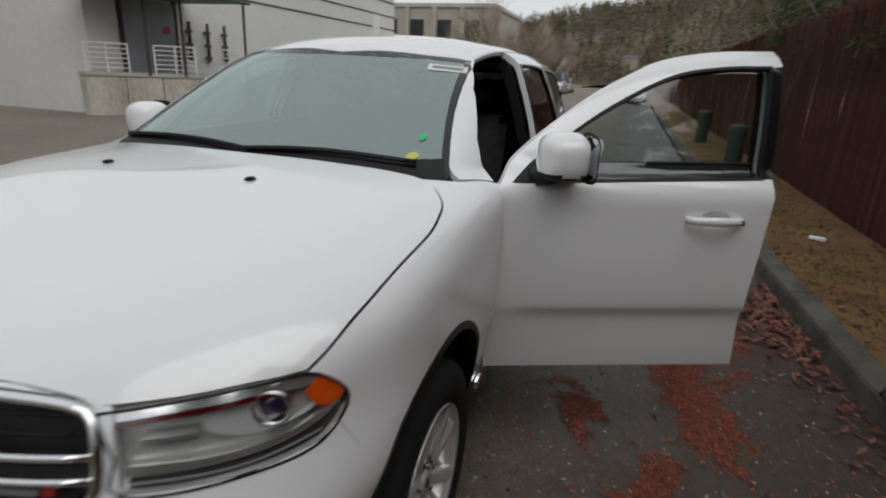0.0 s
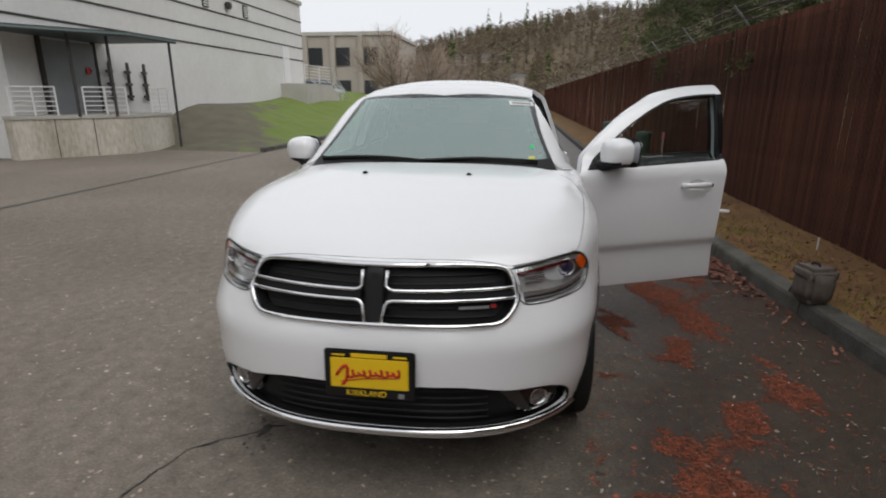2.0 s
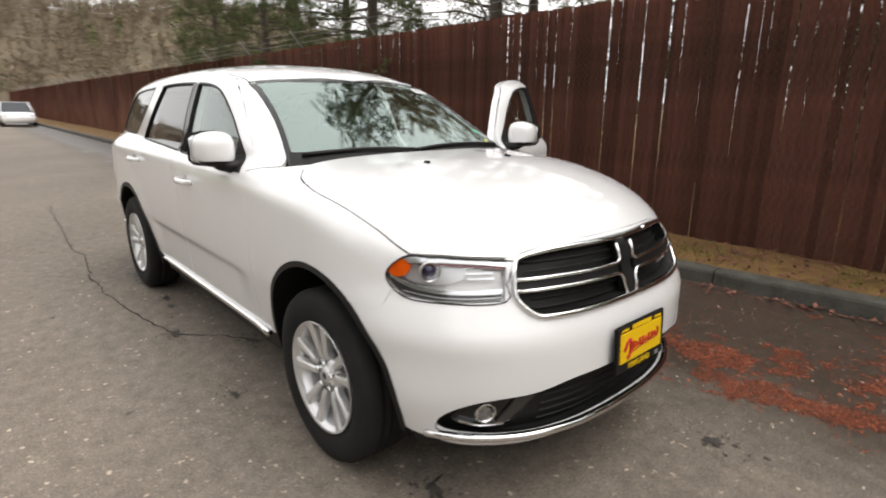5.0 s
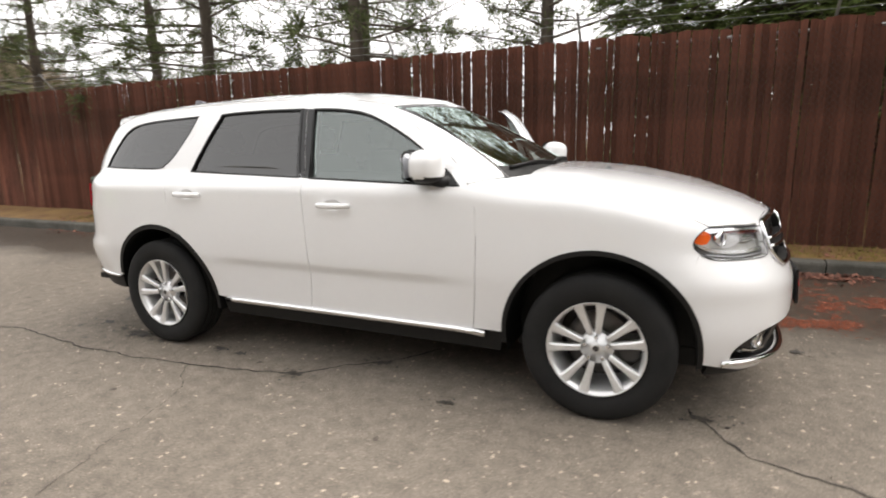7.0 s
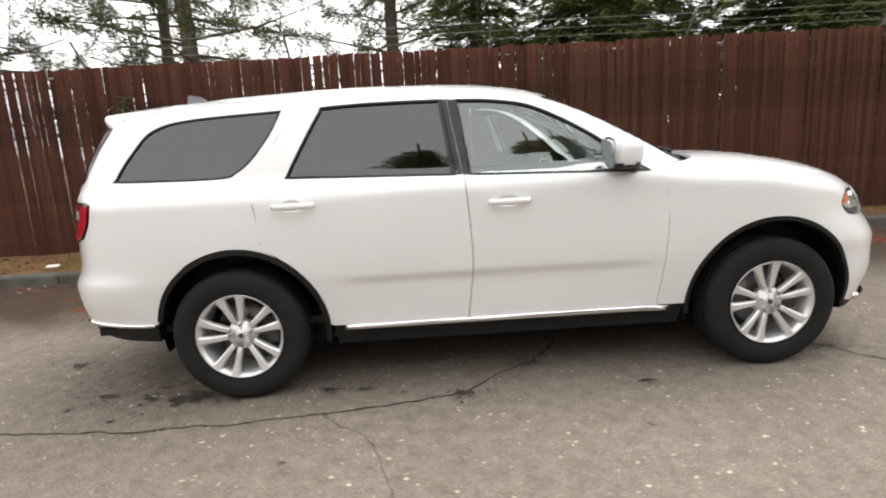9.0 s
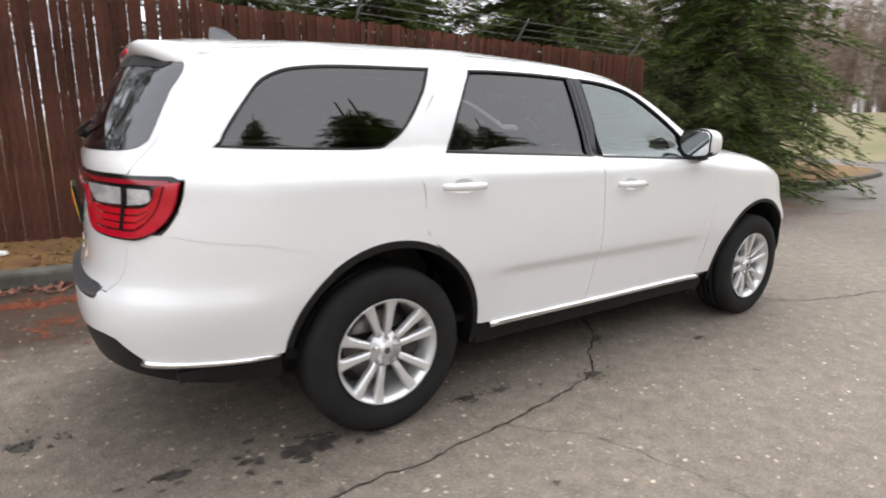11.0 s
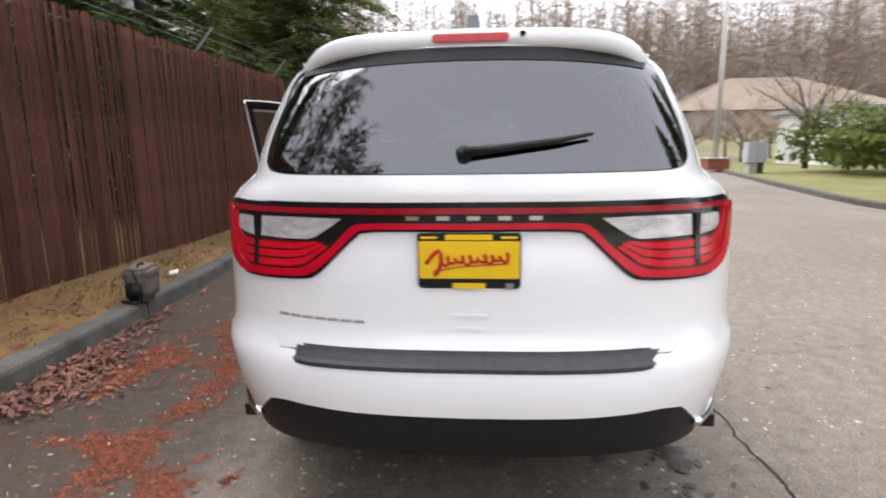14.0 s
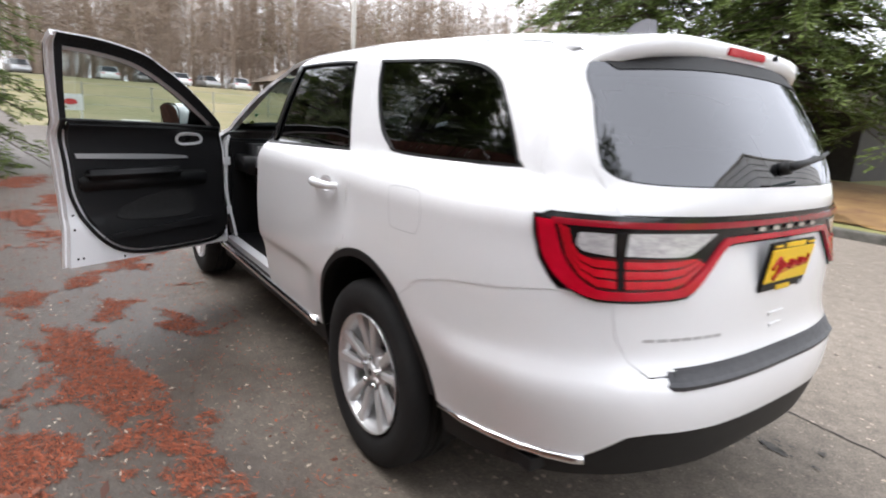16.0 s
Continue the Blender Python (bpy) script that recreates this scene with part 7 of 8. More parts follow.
for x, y, sp, sc in ((7.2, 6.9, 70, 1.0), (13.6, 7.6, 140, 1.1), (3.6, 9.2, 200, 1.05), (17.5, 8.4, 260, 1.0), (9.5, 10.5, 310, 1.2), (1.2, 11.5, 20, 1.05), (5.8, 12.5, 120, 1.2)):
    o_ = copy_thing(c1, Matrix.LocRotScale((x, y, 0.1), Euler((0, 0, radians(sp))), (sc, sc, sc)))
    o_.scale = (sc, sc, sc)
low_ = conifer_mesh(11, 3.6, 11, 2.4, 26, 8, 60, 0.36, 0.024, 0.30)
c2 = tree("conifer", (7.6, -13.2, 0.15), 12, 0.24, *low_, CONIFER, "tall dark conifer with hanging boughs on the lawn", "conifers across the road")
for x, y, sp, sc in ((3.6, -13.6, 80, 1.0), (11.8, -15.0, 200, 1.05), (-0.6, -14.5, 130, 1.0), (5.6, -16.5, 40, 1.25)):
    o_ = copy_thing(c2, Matrix.LocRotScale((x, y, 0.15), Euler((0, 0, radians(sp))), (sc, sc, sc)))
    o_.scale = (sc, sc, sc)


def pine_mesh(h, reach_, seed, z0, n_limb, tufts, green=0.5):
    """A pine with bare crooked limbs and tufts of needles towards their ends."""
    g_ = np.random.default_rng(seed)
    V, limbs = [], []
    for i in range(n_limb):
        k = i / n_limb
        z = z0 + (h - z0) * k
        az = i * 2.4 + g_.uniform(-0.5, 0.5)
        L = reach_ * (1 - 0.6 * k) * g_.uniform(0.6, 1.2)
        way = np.array([math.cos(az), math.sin(az), g_.uniform(-0.12, 0.22)])
        a, c = np.array([0, 0, z]), np.array([0, 0, z]) + way * L
        b = (a + c) / 2 + np.array([0, 0, g_.uniform(-0.15, 0.15)])
        limbs.append((a, b, c, L))
        for _ in range(4):
            t_ = g_.uniform(0.35, 0.95)
            s0 = a + (c - a) * t_
            s1 = s0 + g_.normal(0, 0.35, 3) + way * 0.3
            limbs.append((s0, (s0 + s1) / 2, s1, 0.5))
            m_ = tufts
            q_ = s0 + (s1 - s0) * g_.uniform(0.2, 1.1, m_)[:, None] + g_.normal(0, 0.06, (m_, 3))
            d = g_.normal(0, 1, (m_, 3)) + way * 0.8
            d = d / np.linalg.norm(d, axis=1)[:, None] * g_.uniform(0.09, 0.20, m_)[:, None]
            s_ = np.cross(d, g_.normal(0, 1, (m_, 3)))
            s_ = s_ / np.maximum(np.linalg.norm(s_, axis=1), 1e-6)[:, None] * 0.011
            V.append(np.stack([q_ - s_, q_ + d * 0.5 + s_, q_ + d, q_ + d * 0.5 - s_], 1))
    v = np.concatenate(V).reshape(-1, 3)
    return v, np.arange(len(v)).reshape(-1, 4), limbs


for i, (x, y, h, rc) in enumerate(((-8.05, 5.9, 11, 2.6), (-4.35, 6.3, 12, 2.6), (-0.95, 8.0, 12, 2.4), (-11.5, 7.4, 11, 2.6), (-15.5, 6.6, 10, 2.4), (-21, 7.0, 10, 2.4), (-6.2, 9.5, 12, 2.8))):
    tree("pine", (x, y, 0.1), h, 0.17, *pine_mesh(h, rc, 40 + i, 1.7, 84, 84), PINE, "half-bare pine with grey limbs and thin needle tufts behind the fence", "pines behind the fence", 0.028, lean=(0.4 * (-1) ** i, 0))


def bare_tree(at, h, spread, seed, label, n=70, group="bare trees"):
    """A leafless tree: forking limbs and a haze of twigs."""
    g_ = np.random.default_rng(seed)
    t_ = thing("bare_tree", label, "tree", at, 0, group)
    part("trunk", tube([(0, 0, 0), (0.05, 0.02, h * 0.25), (0, 0, h * 0.45)], h * 0.022, 8, h * 0.012), BARK, t_, smooth=True)
    bits, V = [], []
    for i in range(14):
        az, up = g_.uniform(0, 6.28), g_.uniform(0.35, 1.0)
        a = np.array([0, 0, h * g_.uniform(0.2, 0.45)])
        way = np.array([math.cos(az) * spread * (1.1 - 0.5 * up), math.sin(az) * spread * (1.1 - 0.5 * up), h * 0.55 * up])
        b = a + way * 0.5 + g_.normal(0, 0.15, 3)
        c = a + way
        bits.append(tube([a, b, c], h * 0.009, 5, 0.01))
        m_ = n
        t = g_.uniform(0.25, 1.05, m_)[:, None]
        q_ = a + way * t + g_.normal(0, 0.10 * spread, (m_, 3)) * t
        d = way / np.linalg.norm(way) + g_.normal(0, 0.55, (m_, 3)) + [0, 0, 0.3]
        d = d * g_.uniform(0.25, 0.8, m_)[:, None] * h * 0.11
        s_ = np.cross(d, g_.normal(0, 1, (m_, 3)))
        s_ = s_ / np.maximum(np.linalg.norm(s_, axis=1), 1e-6)[:, None] * 0.0022 * h
        V.append(np.stack([q_ - s_, q_ + s_, q_ + d], 1))
    tagged(part("branchwork", joined(*bits), BARK, t_), kind="stuff")
    v = np.concatenate(V).reshape(-1, 3)
    put("twig_haze", fast_mesh("twig_haze", v, np.arange(len(v)).reshape(-1, 3)), TWIGS, t_, kind="stuff")
    return t_


bare_tree((-45, -11.0, 0), 9.0, 3.6, 1, "bare spreading street tree", 160)
for i, (x, y, h) in enumerate(((-40, -9.2, 5.5), (-50, -8.5, 6.5), (-56, -9.5, 7), (-62, -7.5, 6), (-70, -9, 8), (-75, -14, 9))):
    bare_tree((x, y, 0), h, h * 0.42, 20 + i, "bushy bare tree with brown twigs", 220)
bare_tree((18.9, -12.7, 0.3), 5.0, 2.6, 9, "small bare garden tree on the lawn", 90)
bare_tree((27, -13.8, 0.3), 3.2, 2.0, 10, "bare brown twiggy shrub on the lawn", 160)
for i, (x, y, h) in enumerate(((33, -13.5, 3.6), (35.5, -16.5, 4.2), (31.5, -17.5, 3.4))):
    bare_tree((x, y, 0.4), h, h * 0.62, 70 + i, "low bushy bare tree with pale brown twigs", 240)


def shrub(at, r, h, seed, label):
    g_ = np.random.default_rng(seed)
    n_ = 2600
    d = g_.normal(0, 1, (n_, 3))
    d /= np.linalg.norm(d, axis=1)[:, None]
    lump = 1 + 0.25 * np.sin(5 * d[:, 0] + seed) * np.sin(6 * d[:, 1]) + 0.2 * np.sin(9 * d[:, 2])
    p_ = d * (lump * g_.uniform(0.55, 1.0, n_) ** 0.5)[:, None] * [r, r, h / 2] + [0, 0, h / 2]
    e = g_.normal(0, 1, (n_, 3)) * 0.09
    s_ = np.cross(e, d) * 0.5
    v = np.stack([p_ - s_, p_ + e, p_ + s_, p_ - e * 0.4], 1).reshape(-1, 3)
    t_ = thing("shrub", label, "shrub", at, 0, "shrubs on the lawn")
    put("foliage", fast_mesh("foliage", v, np.arange(len(v)).reshape(-1, 4)), SHRUB, t_)
    part("stems", joined(*[tube([(0, 0, 0), (0.3 * r * math.cos(k), 0.3 * r * math.sin(k), h * 0.6)], 0.025, 5) for k in range(5)]), BARK, t_)


shrub((17.4, -13.4, 0.3), 2.1, 2.2, 3, "yellow-green leafy shrub by the white building")
shrub((14.6, -13.2, 0.3), 1.8, 1.9, 4, "yellow-green leafy shrub by the dark building")


# far woods beyond the field and on the hill, as one stand each
def stand(name, pts, hs, material, label, twig=40, wid=0.22, seed=5, reach_=1.0, twig_wide=0.22):
    g_ = np.random.default_rng(seed)
    V = []
    for (x, y, z), h in zip(pts, hs):
        w_ = wid * g_.uniform(0.6, 1.3)
        a = g_.uniform(0, 3.14)
        lx, ly = g_.normal(0, 0.05 * h, 2)
        for aa in (a, a + 1.57):
            s_ = np.array([math.cos(aa), math.sin(aa), 0]) * w_
            b, t = np.array([x, y, z]), np.array([x + lx, y + ly, z + h])
            V.append([b - s_, b + s_, t + s_ * 0.15, t - s_ * 0.15])
        k = g_.uniform(0.25, 1.0, twig)
        q_ = np.array([x, y, z]) + np.stack([lx * k, ly * k, h * k], 1)
        d = g_.normal(0, 1, (twig, 3)) * [1, 1, 0.4] + [0, 0, 0.55]
        d = d * (reach_ * h * 0.11 * (1.25 - 0.8 * k) * g_.uniform(0.5, 1.5, twig))[:, None]
        s_ = np.cross(d, g_.normal(0, 1, (twig, 3)))
        s_ = s_ / np.maximum(np.linalg.norm(s_, axis=1), 1e-6)[:, None] * wid * twig_wide
        V += list(np.stack([q_ - s_, q_ + s_, q_ + d + s_ * 0.2, q_ + d - s_ * 0.2], 1))
    v = np.array(V).reshape(-1, 3)
    return put(name, fast_mesh(name, v, np.arange(len(v)).reshape(-1, 4)), material, None, label, "woods", kind="stuff")


m = 1150
wx, wy = 66 + 80 * rng.random(m) ** 1.5, rng.uniform(-85, 115, m)
stand("bare_woods", np.stack([wx, wy, rise(wx, wy)], 1), rng.uniform(13, 24, m), TWIGS, "tall bare brown woods beyond the field", 150, 0.13, reach_=1.55)
m = 900
wx, wy = 64 + 50 * rng.random(m), rng.uniform(-85, 115, m)
stand("woods_understorey", np.stack([wx, wy, rise(wx, wy)], 1), rng.uniform(3.5, 9, m), TWIGS, "brown leafless undergrowth at the edge of the woods", 70, 0.10, 8, reach_=2.4)
m = 60
wx, wy = rng.uniform(80, 135, m), rng.uniform(-80, 110, m)
V = []
for x, y in zip(wx, wy):
    h = rng.uniform(14, 24)
    n_ = 240
    k = rng.uniform(0.35, 1, n_)
    a = rng.uniform(0, 6.28, n_)
    L = 2.6 * (1.1 - k) * rng.uniform(0.5, 1.2, n_)
    q_ = np.stack([x + 0 * k, y + 0 * k, 3.0 + h * k], 1)
    d = np.stack([np.cos(a) * L, np.sin(a) * L, -0.35 * L], 1)
    s_ = np.stack([-np.sin(a) * 0.22, np.cos(a) * 0.22, 0 * a], 1)
    V.append(np.stack([q_, q_ + d * 0.6 + s_, q_ + d, q_ + d * 0.6 - s_], 1))
v = np.concatenate(V).reshape(-1, 3)
put("far_firs", fast_mesh("far_firs", v, np.arange(len(v)).reshape(-1, 4)), CONIFER, None, "dark firs standing among the bare woods", "woods", kind="stuff")
HILL = curve((-400, 16), (-160, 18), (-60, 21), (-37, 25), (-14, 31), (6, 34), (35, 38), (72, 43), (120, 47), (132, 46), (150, 28), (180, 18), (250, 8), (400, 5))


def hill_z(x, y):
    k = np.clip((-110 - x) / 190, 0, 1)
    return -0.5 + HILL(y) * (k ** 2 * (3 - 2 * k)) * np.where(x < -300, 1.0, 1.0) + 1.5 * np.sin(y * 0.11 + x * 0.05)


v, f = grid(np.linspace(-420, -100, 40), np.linspace(-400, 400, 80), hill_z)
put("hillside", mesh_of("hillside", v, f, True), HILLMAT, None, "brown wooded hillside in the distance", "hill", kind="structure")
m = 3600
wx, wy = rng.uniform(-310, -130, m), rng.uniform(-130, 210, m)
stand("hill_woods", np.stack([wx, wy, hill_z(wx, wy) - 0.5], 1), rng.uniform(4, 8, m), mat("hill_twigs", (0.165, 0.128, 0.086), 1.0, vary=0.38, island=True), "bare brown trees covering the hillside", 64, 0.10, reach_=2.2, twig_wide=0.9)
m = 70
wx, wy = rng.uniform(-310, -150, m), rng.uniform(-120, 200, m)
V = []
for x, y in zip(wx, wy):
    h = rng.uniform(8, 14)
    n_ = 60
    k = rng.uniform(0.1, 1, n_)
    a, L = rng.uniform(0, 6.28, n_), 3.0 * (1.05 - k)
    q_ = np.stack([x + 0 * k, y + 0 * k, float(hill_z(x, y)) + h * k], 1)
    d = np.stack([np.cos(a) * L, np.sin(a) * L, -0.4 * L], 1)
    s_ = np.stack([-np.sin(a) * 0.6, np.cos(a) * 0.6, 0 * a], 1)
    V.append(np.stack([q_, q_ + d * 0.6 + s_, q_ + d, q_ + d * 0.6 - s_], 1))
v = np.concatenate(V).reshape(-1, 3)
put("hill_firs", fast_mesh("hill_firs", v, np.arange(len(v)).reshape(-1, 4)), CONIFER, None, "dark firs scattered on the hillside", "woods", kind="stuff")

# ---- white building with loading dock ----
wb = thing("white_building", "large white industrial building with dark stripes and a loading dock", "building", (0, 0, 0))
part("long_wall", box(-29.5, -9.0, -13.3, -12.9, -0.1, 6.9), WHITEWALL, wb)
part("end_wall", box(-9.4, -9.0, -45, -13.304, -0.1, 6.9), WHITEWALL, wb)
part("far_wall", box(-29.5, -29.1, -45, -13.304, -0.1, 6.9), WHITEWALL, wb)
part("roof", box(-29.6, -8.9, -45, -12.8, 6.9, 7.1), PALECONC, wb)
for z in (3.75, 4.45, 5.2, 5.95):
    part("stripe", box(-29.52, -8.98, -12.9, -12.875, z - 0.03, z + 0.03), DARKWALL, wb)
    part("stripe", box(-9.0, -8.975, -45, -12.9, z - 0.03, z + 0.03), DARKWALL, wb)
for x in (-19.0, -22.5):
    v_ = part("vent", box(x - 0.22, x + 0.22, -12.9, -12.84, 5.3, 5.85), DARKWALL, wb)
    for k in range(5):
        part("louvre", box(x - 0.22, x + 0.22, -12.84, -12.80, 5.33 + 0.1 * k, 5.38 + 0.1 * k), WHITEWALL, v_)
part("wall_lamp", box(-20.9, -20.6, -12.9, -12.65, 5.45, 5.75, 0.05), DARKMETAL, wb)
part("service_door", box(-27.4, -26.5, -12.9, -12.86, 2.4, 4.4), WHITEPAINT, wb)
def slab(outline, z0, z1):
    """An upright prism over an outline in x and y."""
    bm = bmesh.new()
    lo_ = [bm.verts.new((x, y, z0)) for x, y in outline]
    hi_ = [bm.verts.new((x, y, z1)) for x, y in outline]
    bm.faces.new(lo_[::-1]), bm.faces.new(hi_)
    for i in range(len(lo_)):
        j = (i + 1) % len(lo_)
        bm.faces.new((lo_[i], lo_[j], hi_[j], hi_[i]))
    bmesh.ops.recalc_face_normals(bm, faces=list(bm.faces))
    return bm


dock = part("dock", slab([(-12.7, -12.872), (-8.6, -12.872), (-8.6, -12.62), (-10.75, -10.85), (-12.7, -10.85)], -0.1, 1.05), DOCKCONC, wb, "stained pale concrete loading dock")
part("dock_edge", slab([(-12.72, -12.872), (-8.57, -12.872), (-8.57, -12.60), (-10.74, -10.82), (-12.72, -10.82)], 1.052, 1.14), PALECONC, dock)
for k in (0.33, 0.66):
    x, y = -8.6 - 2.15 * k, -12.62 + 1.77 * k
    part("dock_joint", tube([(x, y, 0.02), (x, y, 1.04)], 0.012, 4), DARKWALL, dock)
part("dock_door", box(-12.1, -10.15, -12.9, -12.82, 1.145, 3.2), GREYDOOR, dock, "grey roller door")
for x in (-12.2, -10.15):
    part("door_frame", box(x, x + 0.1, -12.9, -12.8, 1.145, 3.3), DARKWALL, dock)
part("red_sign", lathe([(0.0, 0.0), (0.11, 0.0), (0.11, 0.02)], 8), REDINK, dock, "small red sign", turn=Matrix.Translation((-11.75, -12.80, 2.4)))
CANOPY = mat("canopy_green_grey", (0.045, 0.065, 0.065), 0.5, 0.2, other=(0.075, 0.095, 0.09), scale=2, fine=20)
part("canopy", slab([(-12.6, -12.872), (-7.2, -12.872), (-7.2, -12.75), (-10.4, -10.35), (-12.6, -10.35)], 3.26, 3.36), CANOPY, dock, "dark green-grey flat canopy")
part("canopy_edge", joined(tube([(-7.2, -12.75, 3.27), (-10.4, -10.34, 3.27), (-12.6, -10.34, 3.27)], 0.05, 6)), CANOPY, dock)
for x, y, z in ((-9.75, -11.62, 1.1), (-10.45, -11.02, 1.1), (-12.5, -10.5, 0.0)):
    part("canopy_post", tube([(x, y, z), (x, y, 3.27)], 0.04, 8), DARKMETAL, dock)
for x in (-12.75, -13.6, -14.45):
    lad = [box(x - 0.03, x + 0.03, -12.9, -12.82, 1.5, 2.75)] + [box(x - 0.03, x + 0.26, -12.82, -12.76, 1.60 + 0.4 * k, 1.68 + 0.4 * k) for k in range(3)] + [tube([(x + 0.02, -12.79, 1.50 + 0.4 * k), (x + 0.24, -12.79, 1.62 + 0.4 * k)], 0.022, 5) for k in range(3)]
    part("wall_bracket", joined(*lad), DARKMETAL, dock, "black wall bracket")


def railing(parent_, a, b, z, name="railing", h=1.0, n=6):
    a, b = np.array(a, float), np.array(b, float)
    r_ = part(name, tube([(*a, z[0] + h), (*b, z[1] + h)], 0.022, 6), WHITEPAINT, parent_, "white tubular railing")
    for k in range(1, n):
        part("rail", tube([(*a, z[0] + h * k / n), (*b, z[1] + h * k / n)], 0.013, 5), WHITEPAINT, r_)
    for k in range(3):
        p_ = a + (b - a) * k / 2
        z0 = z[0] + (z[1] - z[0]) * k / 2
        part("rail_post", tube([(*p_, z0), (*p_, z0 + h)], 0.025, 6), WHITEPAINT, r_)


railing(dock, (-8.62, -12.6), (-9.4, -11.96), (1.14, 1.14), h=0.75)
railing(dock, (-9.9, -11.55), (-10.72, -10.87), (1.14, 1.14), h=0.75)
railing(dock, (-11.8, -10.87), (-12.65, -10.87), (1.14, 1.14), h=0.75)
stair = thing("outside_stair", "concrete outside stair with white railings at the building's corner", "stairs", (0, 0, 0))
part("landing", box(-30.5, -26.0, -12.89, -11.4, -0.05, 2.35), PALECONC, stair)
for k in range(12):
    part("step", box(-30.5 - 0.32 * (k + 1), -30.5 - 0.32 * k - 0.002, -12.89, -11.4, -0.05, 2.35 - 0.18 * (k + 1)), PALECONC, stair)
railing(stair, (-26.0, -11.45), (-30.5, -11.45), (2.35, 2.35))
railing(stair, (-30.5, -11.45), (-34.4, -11.45), (2.35, 0.2))
railing(stair, (-34.4, -11.45), (-40, -10.4), (0.2, 0.1))

# ---- office block ----
ob_ = thing("office_building", "two-storey grey-beige office building with dark windows", "building", (0, 0, 0))
part("wall", box(-75, -60, -40, -14.5, -0.1, 8.4), BEIGEWALL, ob_)
part("parapet", box(-75.2, -59.8, -40.2, -14.3, 8.4, 8.8), PALECONC, ob_)
for k in range(7):
    y = -37 + 3.3 * k
    part("pier", box(-60.0, -59.6, y - 1.05, y - 0.55, -0.1, 8.4), BEIGEWALL, ob_)
    for z in (1.6, 5.2):
        w_ = part("window", box(-60.0, -59.95, y - 0.4, y + 1.1, z, z + 1.9), WINDOWDARK, ob_)
        part("window_frame", joined(box(-59.96, -59.9, y - 0.48, y - 0.4, z, z + 1.9), box(-59.96, -59.9, y + 1.1, y + 1.18, z, z + 1.9), box(-59.96, -59.9, y - 0.48, y + 1.18, z - 0.1, z)), DARKMETAL, w_)
for i, (x, y, w_, h) in enumerate(((-190, -13, 20, 15), (-150, -3, 8, 7), (-140, -21, 10, 6.5))):
    fb = thing("distant_building", "pale distant office building below the hill", "building", (0, 0, 0), group="distant buildings")
    part("wall", box(x - 12, x, y - w_ / 2, y + w_ / 2, -0.3, h), BEIGEWALL, fb)
    part("roof", box(x - 12.3, x + 0.3, y - w_ / 2 - 0.3, y + w_ / 2 + 0.3, h, h + 0.5), GREYDOOR, fb)
    for lv in range(int(h // 4)):
        part("window_band", box(x, x + 0.05, y - w_ / 2 + 1, y + w_ / 2 - 1, 1.6 + 4 * lv, 2.8 + 4 * lv), GREYDOOR, fb)

# ---- houses across the road ----
db = thing("dark_building", "low dark building with a white fascia behind the conifers", "building", (0, 0, 0))
part("wall", box(3.0, 19.0, -27, -17.5, 0.0, 2.3), DARKWALL, db)
part("fascia", box(2.4, 19.6, -27.5, -16.9, 2.3, 3.2), WHITEWALL, db)
for x in (6.0, 8.6, 12.0):
    wn_ = part("window", box(x, x + 1.4, -17.5, -17.46, 0.9, 2.0), WINDOWDARK, db)
    part("window_frame", joined(box(x - 0.08, x, -17.5, -17.42, 0.8, 2.1), box(x + 1.4, x + 1.48, -17.5, -17.42, 0.8, 2.1), box(x, x + 1.4, -17.5, -17.42, 0.8, 0.9), box(x, x + 1.4, -17.5, -17.42, 2.0, 2.1)), WHITEPAINT, wn_)
wh = thing("white_house", "white-walled building with a low tan roof", "building", (0, 0, 0))
part("wall", box(22.4, 27.0, -32, -15.6, 0.0, 2.75), WHITEWALL, wh)
part("roof", box(22.1, 27.3, -32.5, -15.3, 2.75, 2.95), GREYDOOR, wh)
part("wall_lamp", box(24.3, 24.6, -15.6, -15.45, 2.0, 2.3, 0.02), DARKMETAL, wh)
th = thing("tan_roofed_house", "distant house with a large tan hipped roof", "building", (0, 0, 0))
part("wall", box(55, 70, -40, -21, 2.5, 4.6), BEIGEWALL, th)
bm = bmesh.new()
vs_ = [bm.verts.new(p_) for p_ in ((53.5, -41.5, 4.6), (71.5, -41.5, 4.6), (71.5, -19.5, 4.6), (53.5, -19.5, 4.6), (61, -34, 8.4), (64, -34, 8.4), (64, -27, 8.4), (61, -27, 8.4))]
for q in ((0, 1, 5, 4), (1, 2, 6, 5), (2, 3, 7, 6), (3, 0, 4, 7), (4, 5, 6, 7)):
    bm.faces.new([vs_[i] for i in q])
part("roof", bm, TANROOF, th)
lp = thing("utility_pole", "pale pole standing in a red brick base", "pole", (23.2, -10.95, 0.1))
part("shaft", tube([(0, 0, 0.4), (0, 0, 9)], 0.13, 10, 0.10), PALECONC, lp, smooth=True)
for k in range(6):
    for j in range(4):
        part("brick", box(-0.5 + 0.25 * j + 0.005 + 0.06 * (k % 2), -0.25 + 0.25 * j - 0.005 + 0.06 * (k % 2), -0.5, -0.39, 0.0 + 0.08 * k, 0.07 + 0.08 * k), BRICK, lp)
part("base_core", box(-0.48, 0.5, -0.385, 0.5, 0.0, 0.50), BRICK, lp)
part("base_cap", box(-0.56, 0.62, -0.56, 0.56, 0.50, 0.58, 0.01), PALECONC, lp)
ub = thing("utility_box", "grey metal utility cabinet on the grass", "utility box", (18.6, -10.6, 0.15))
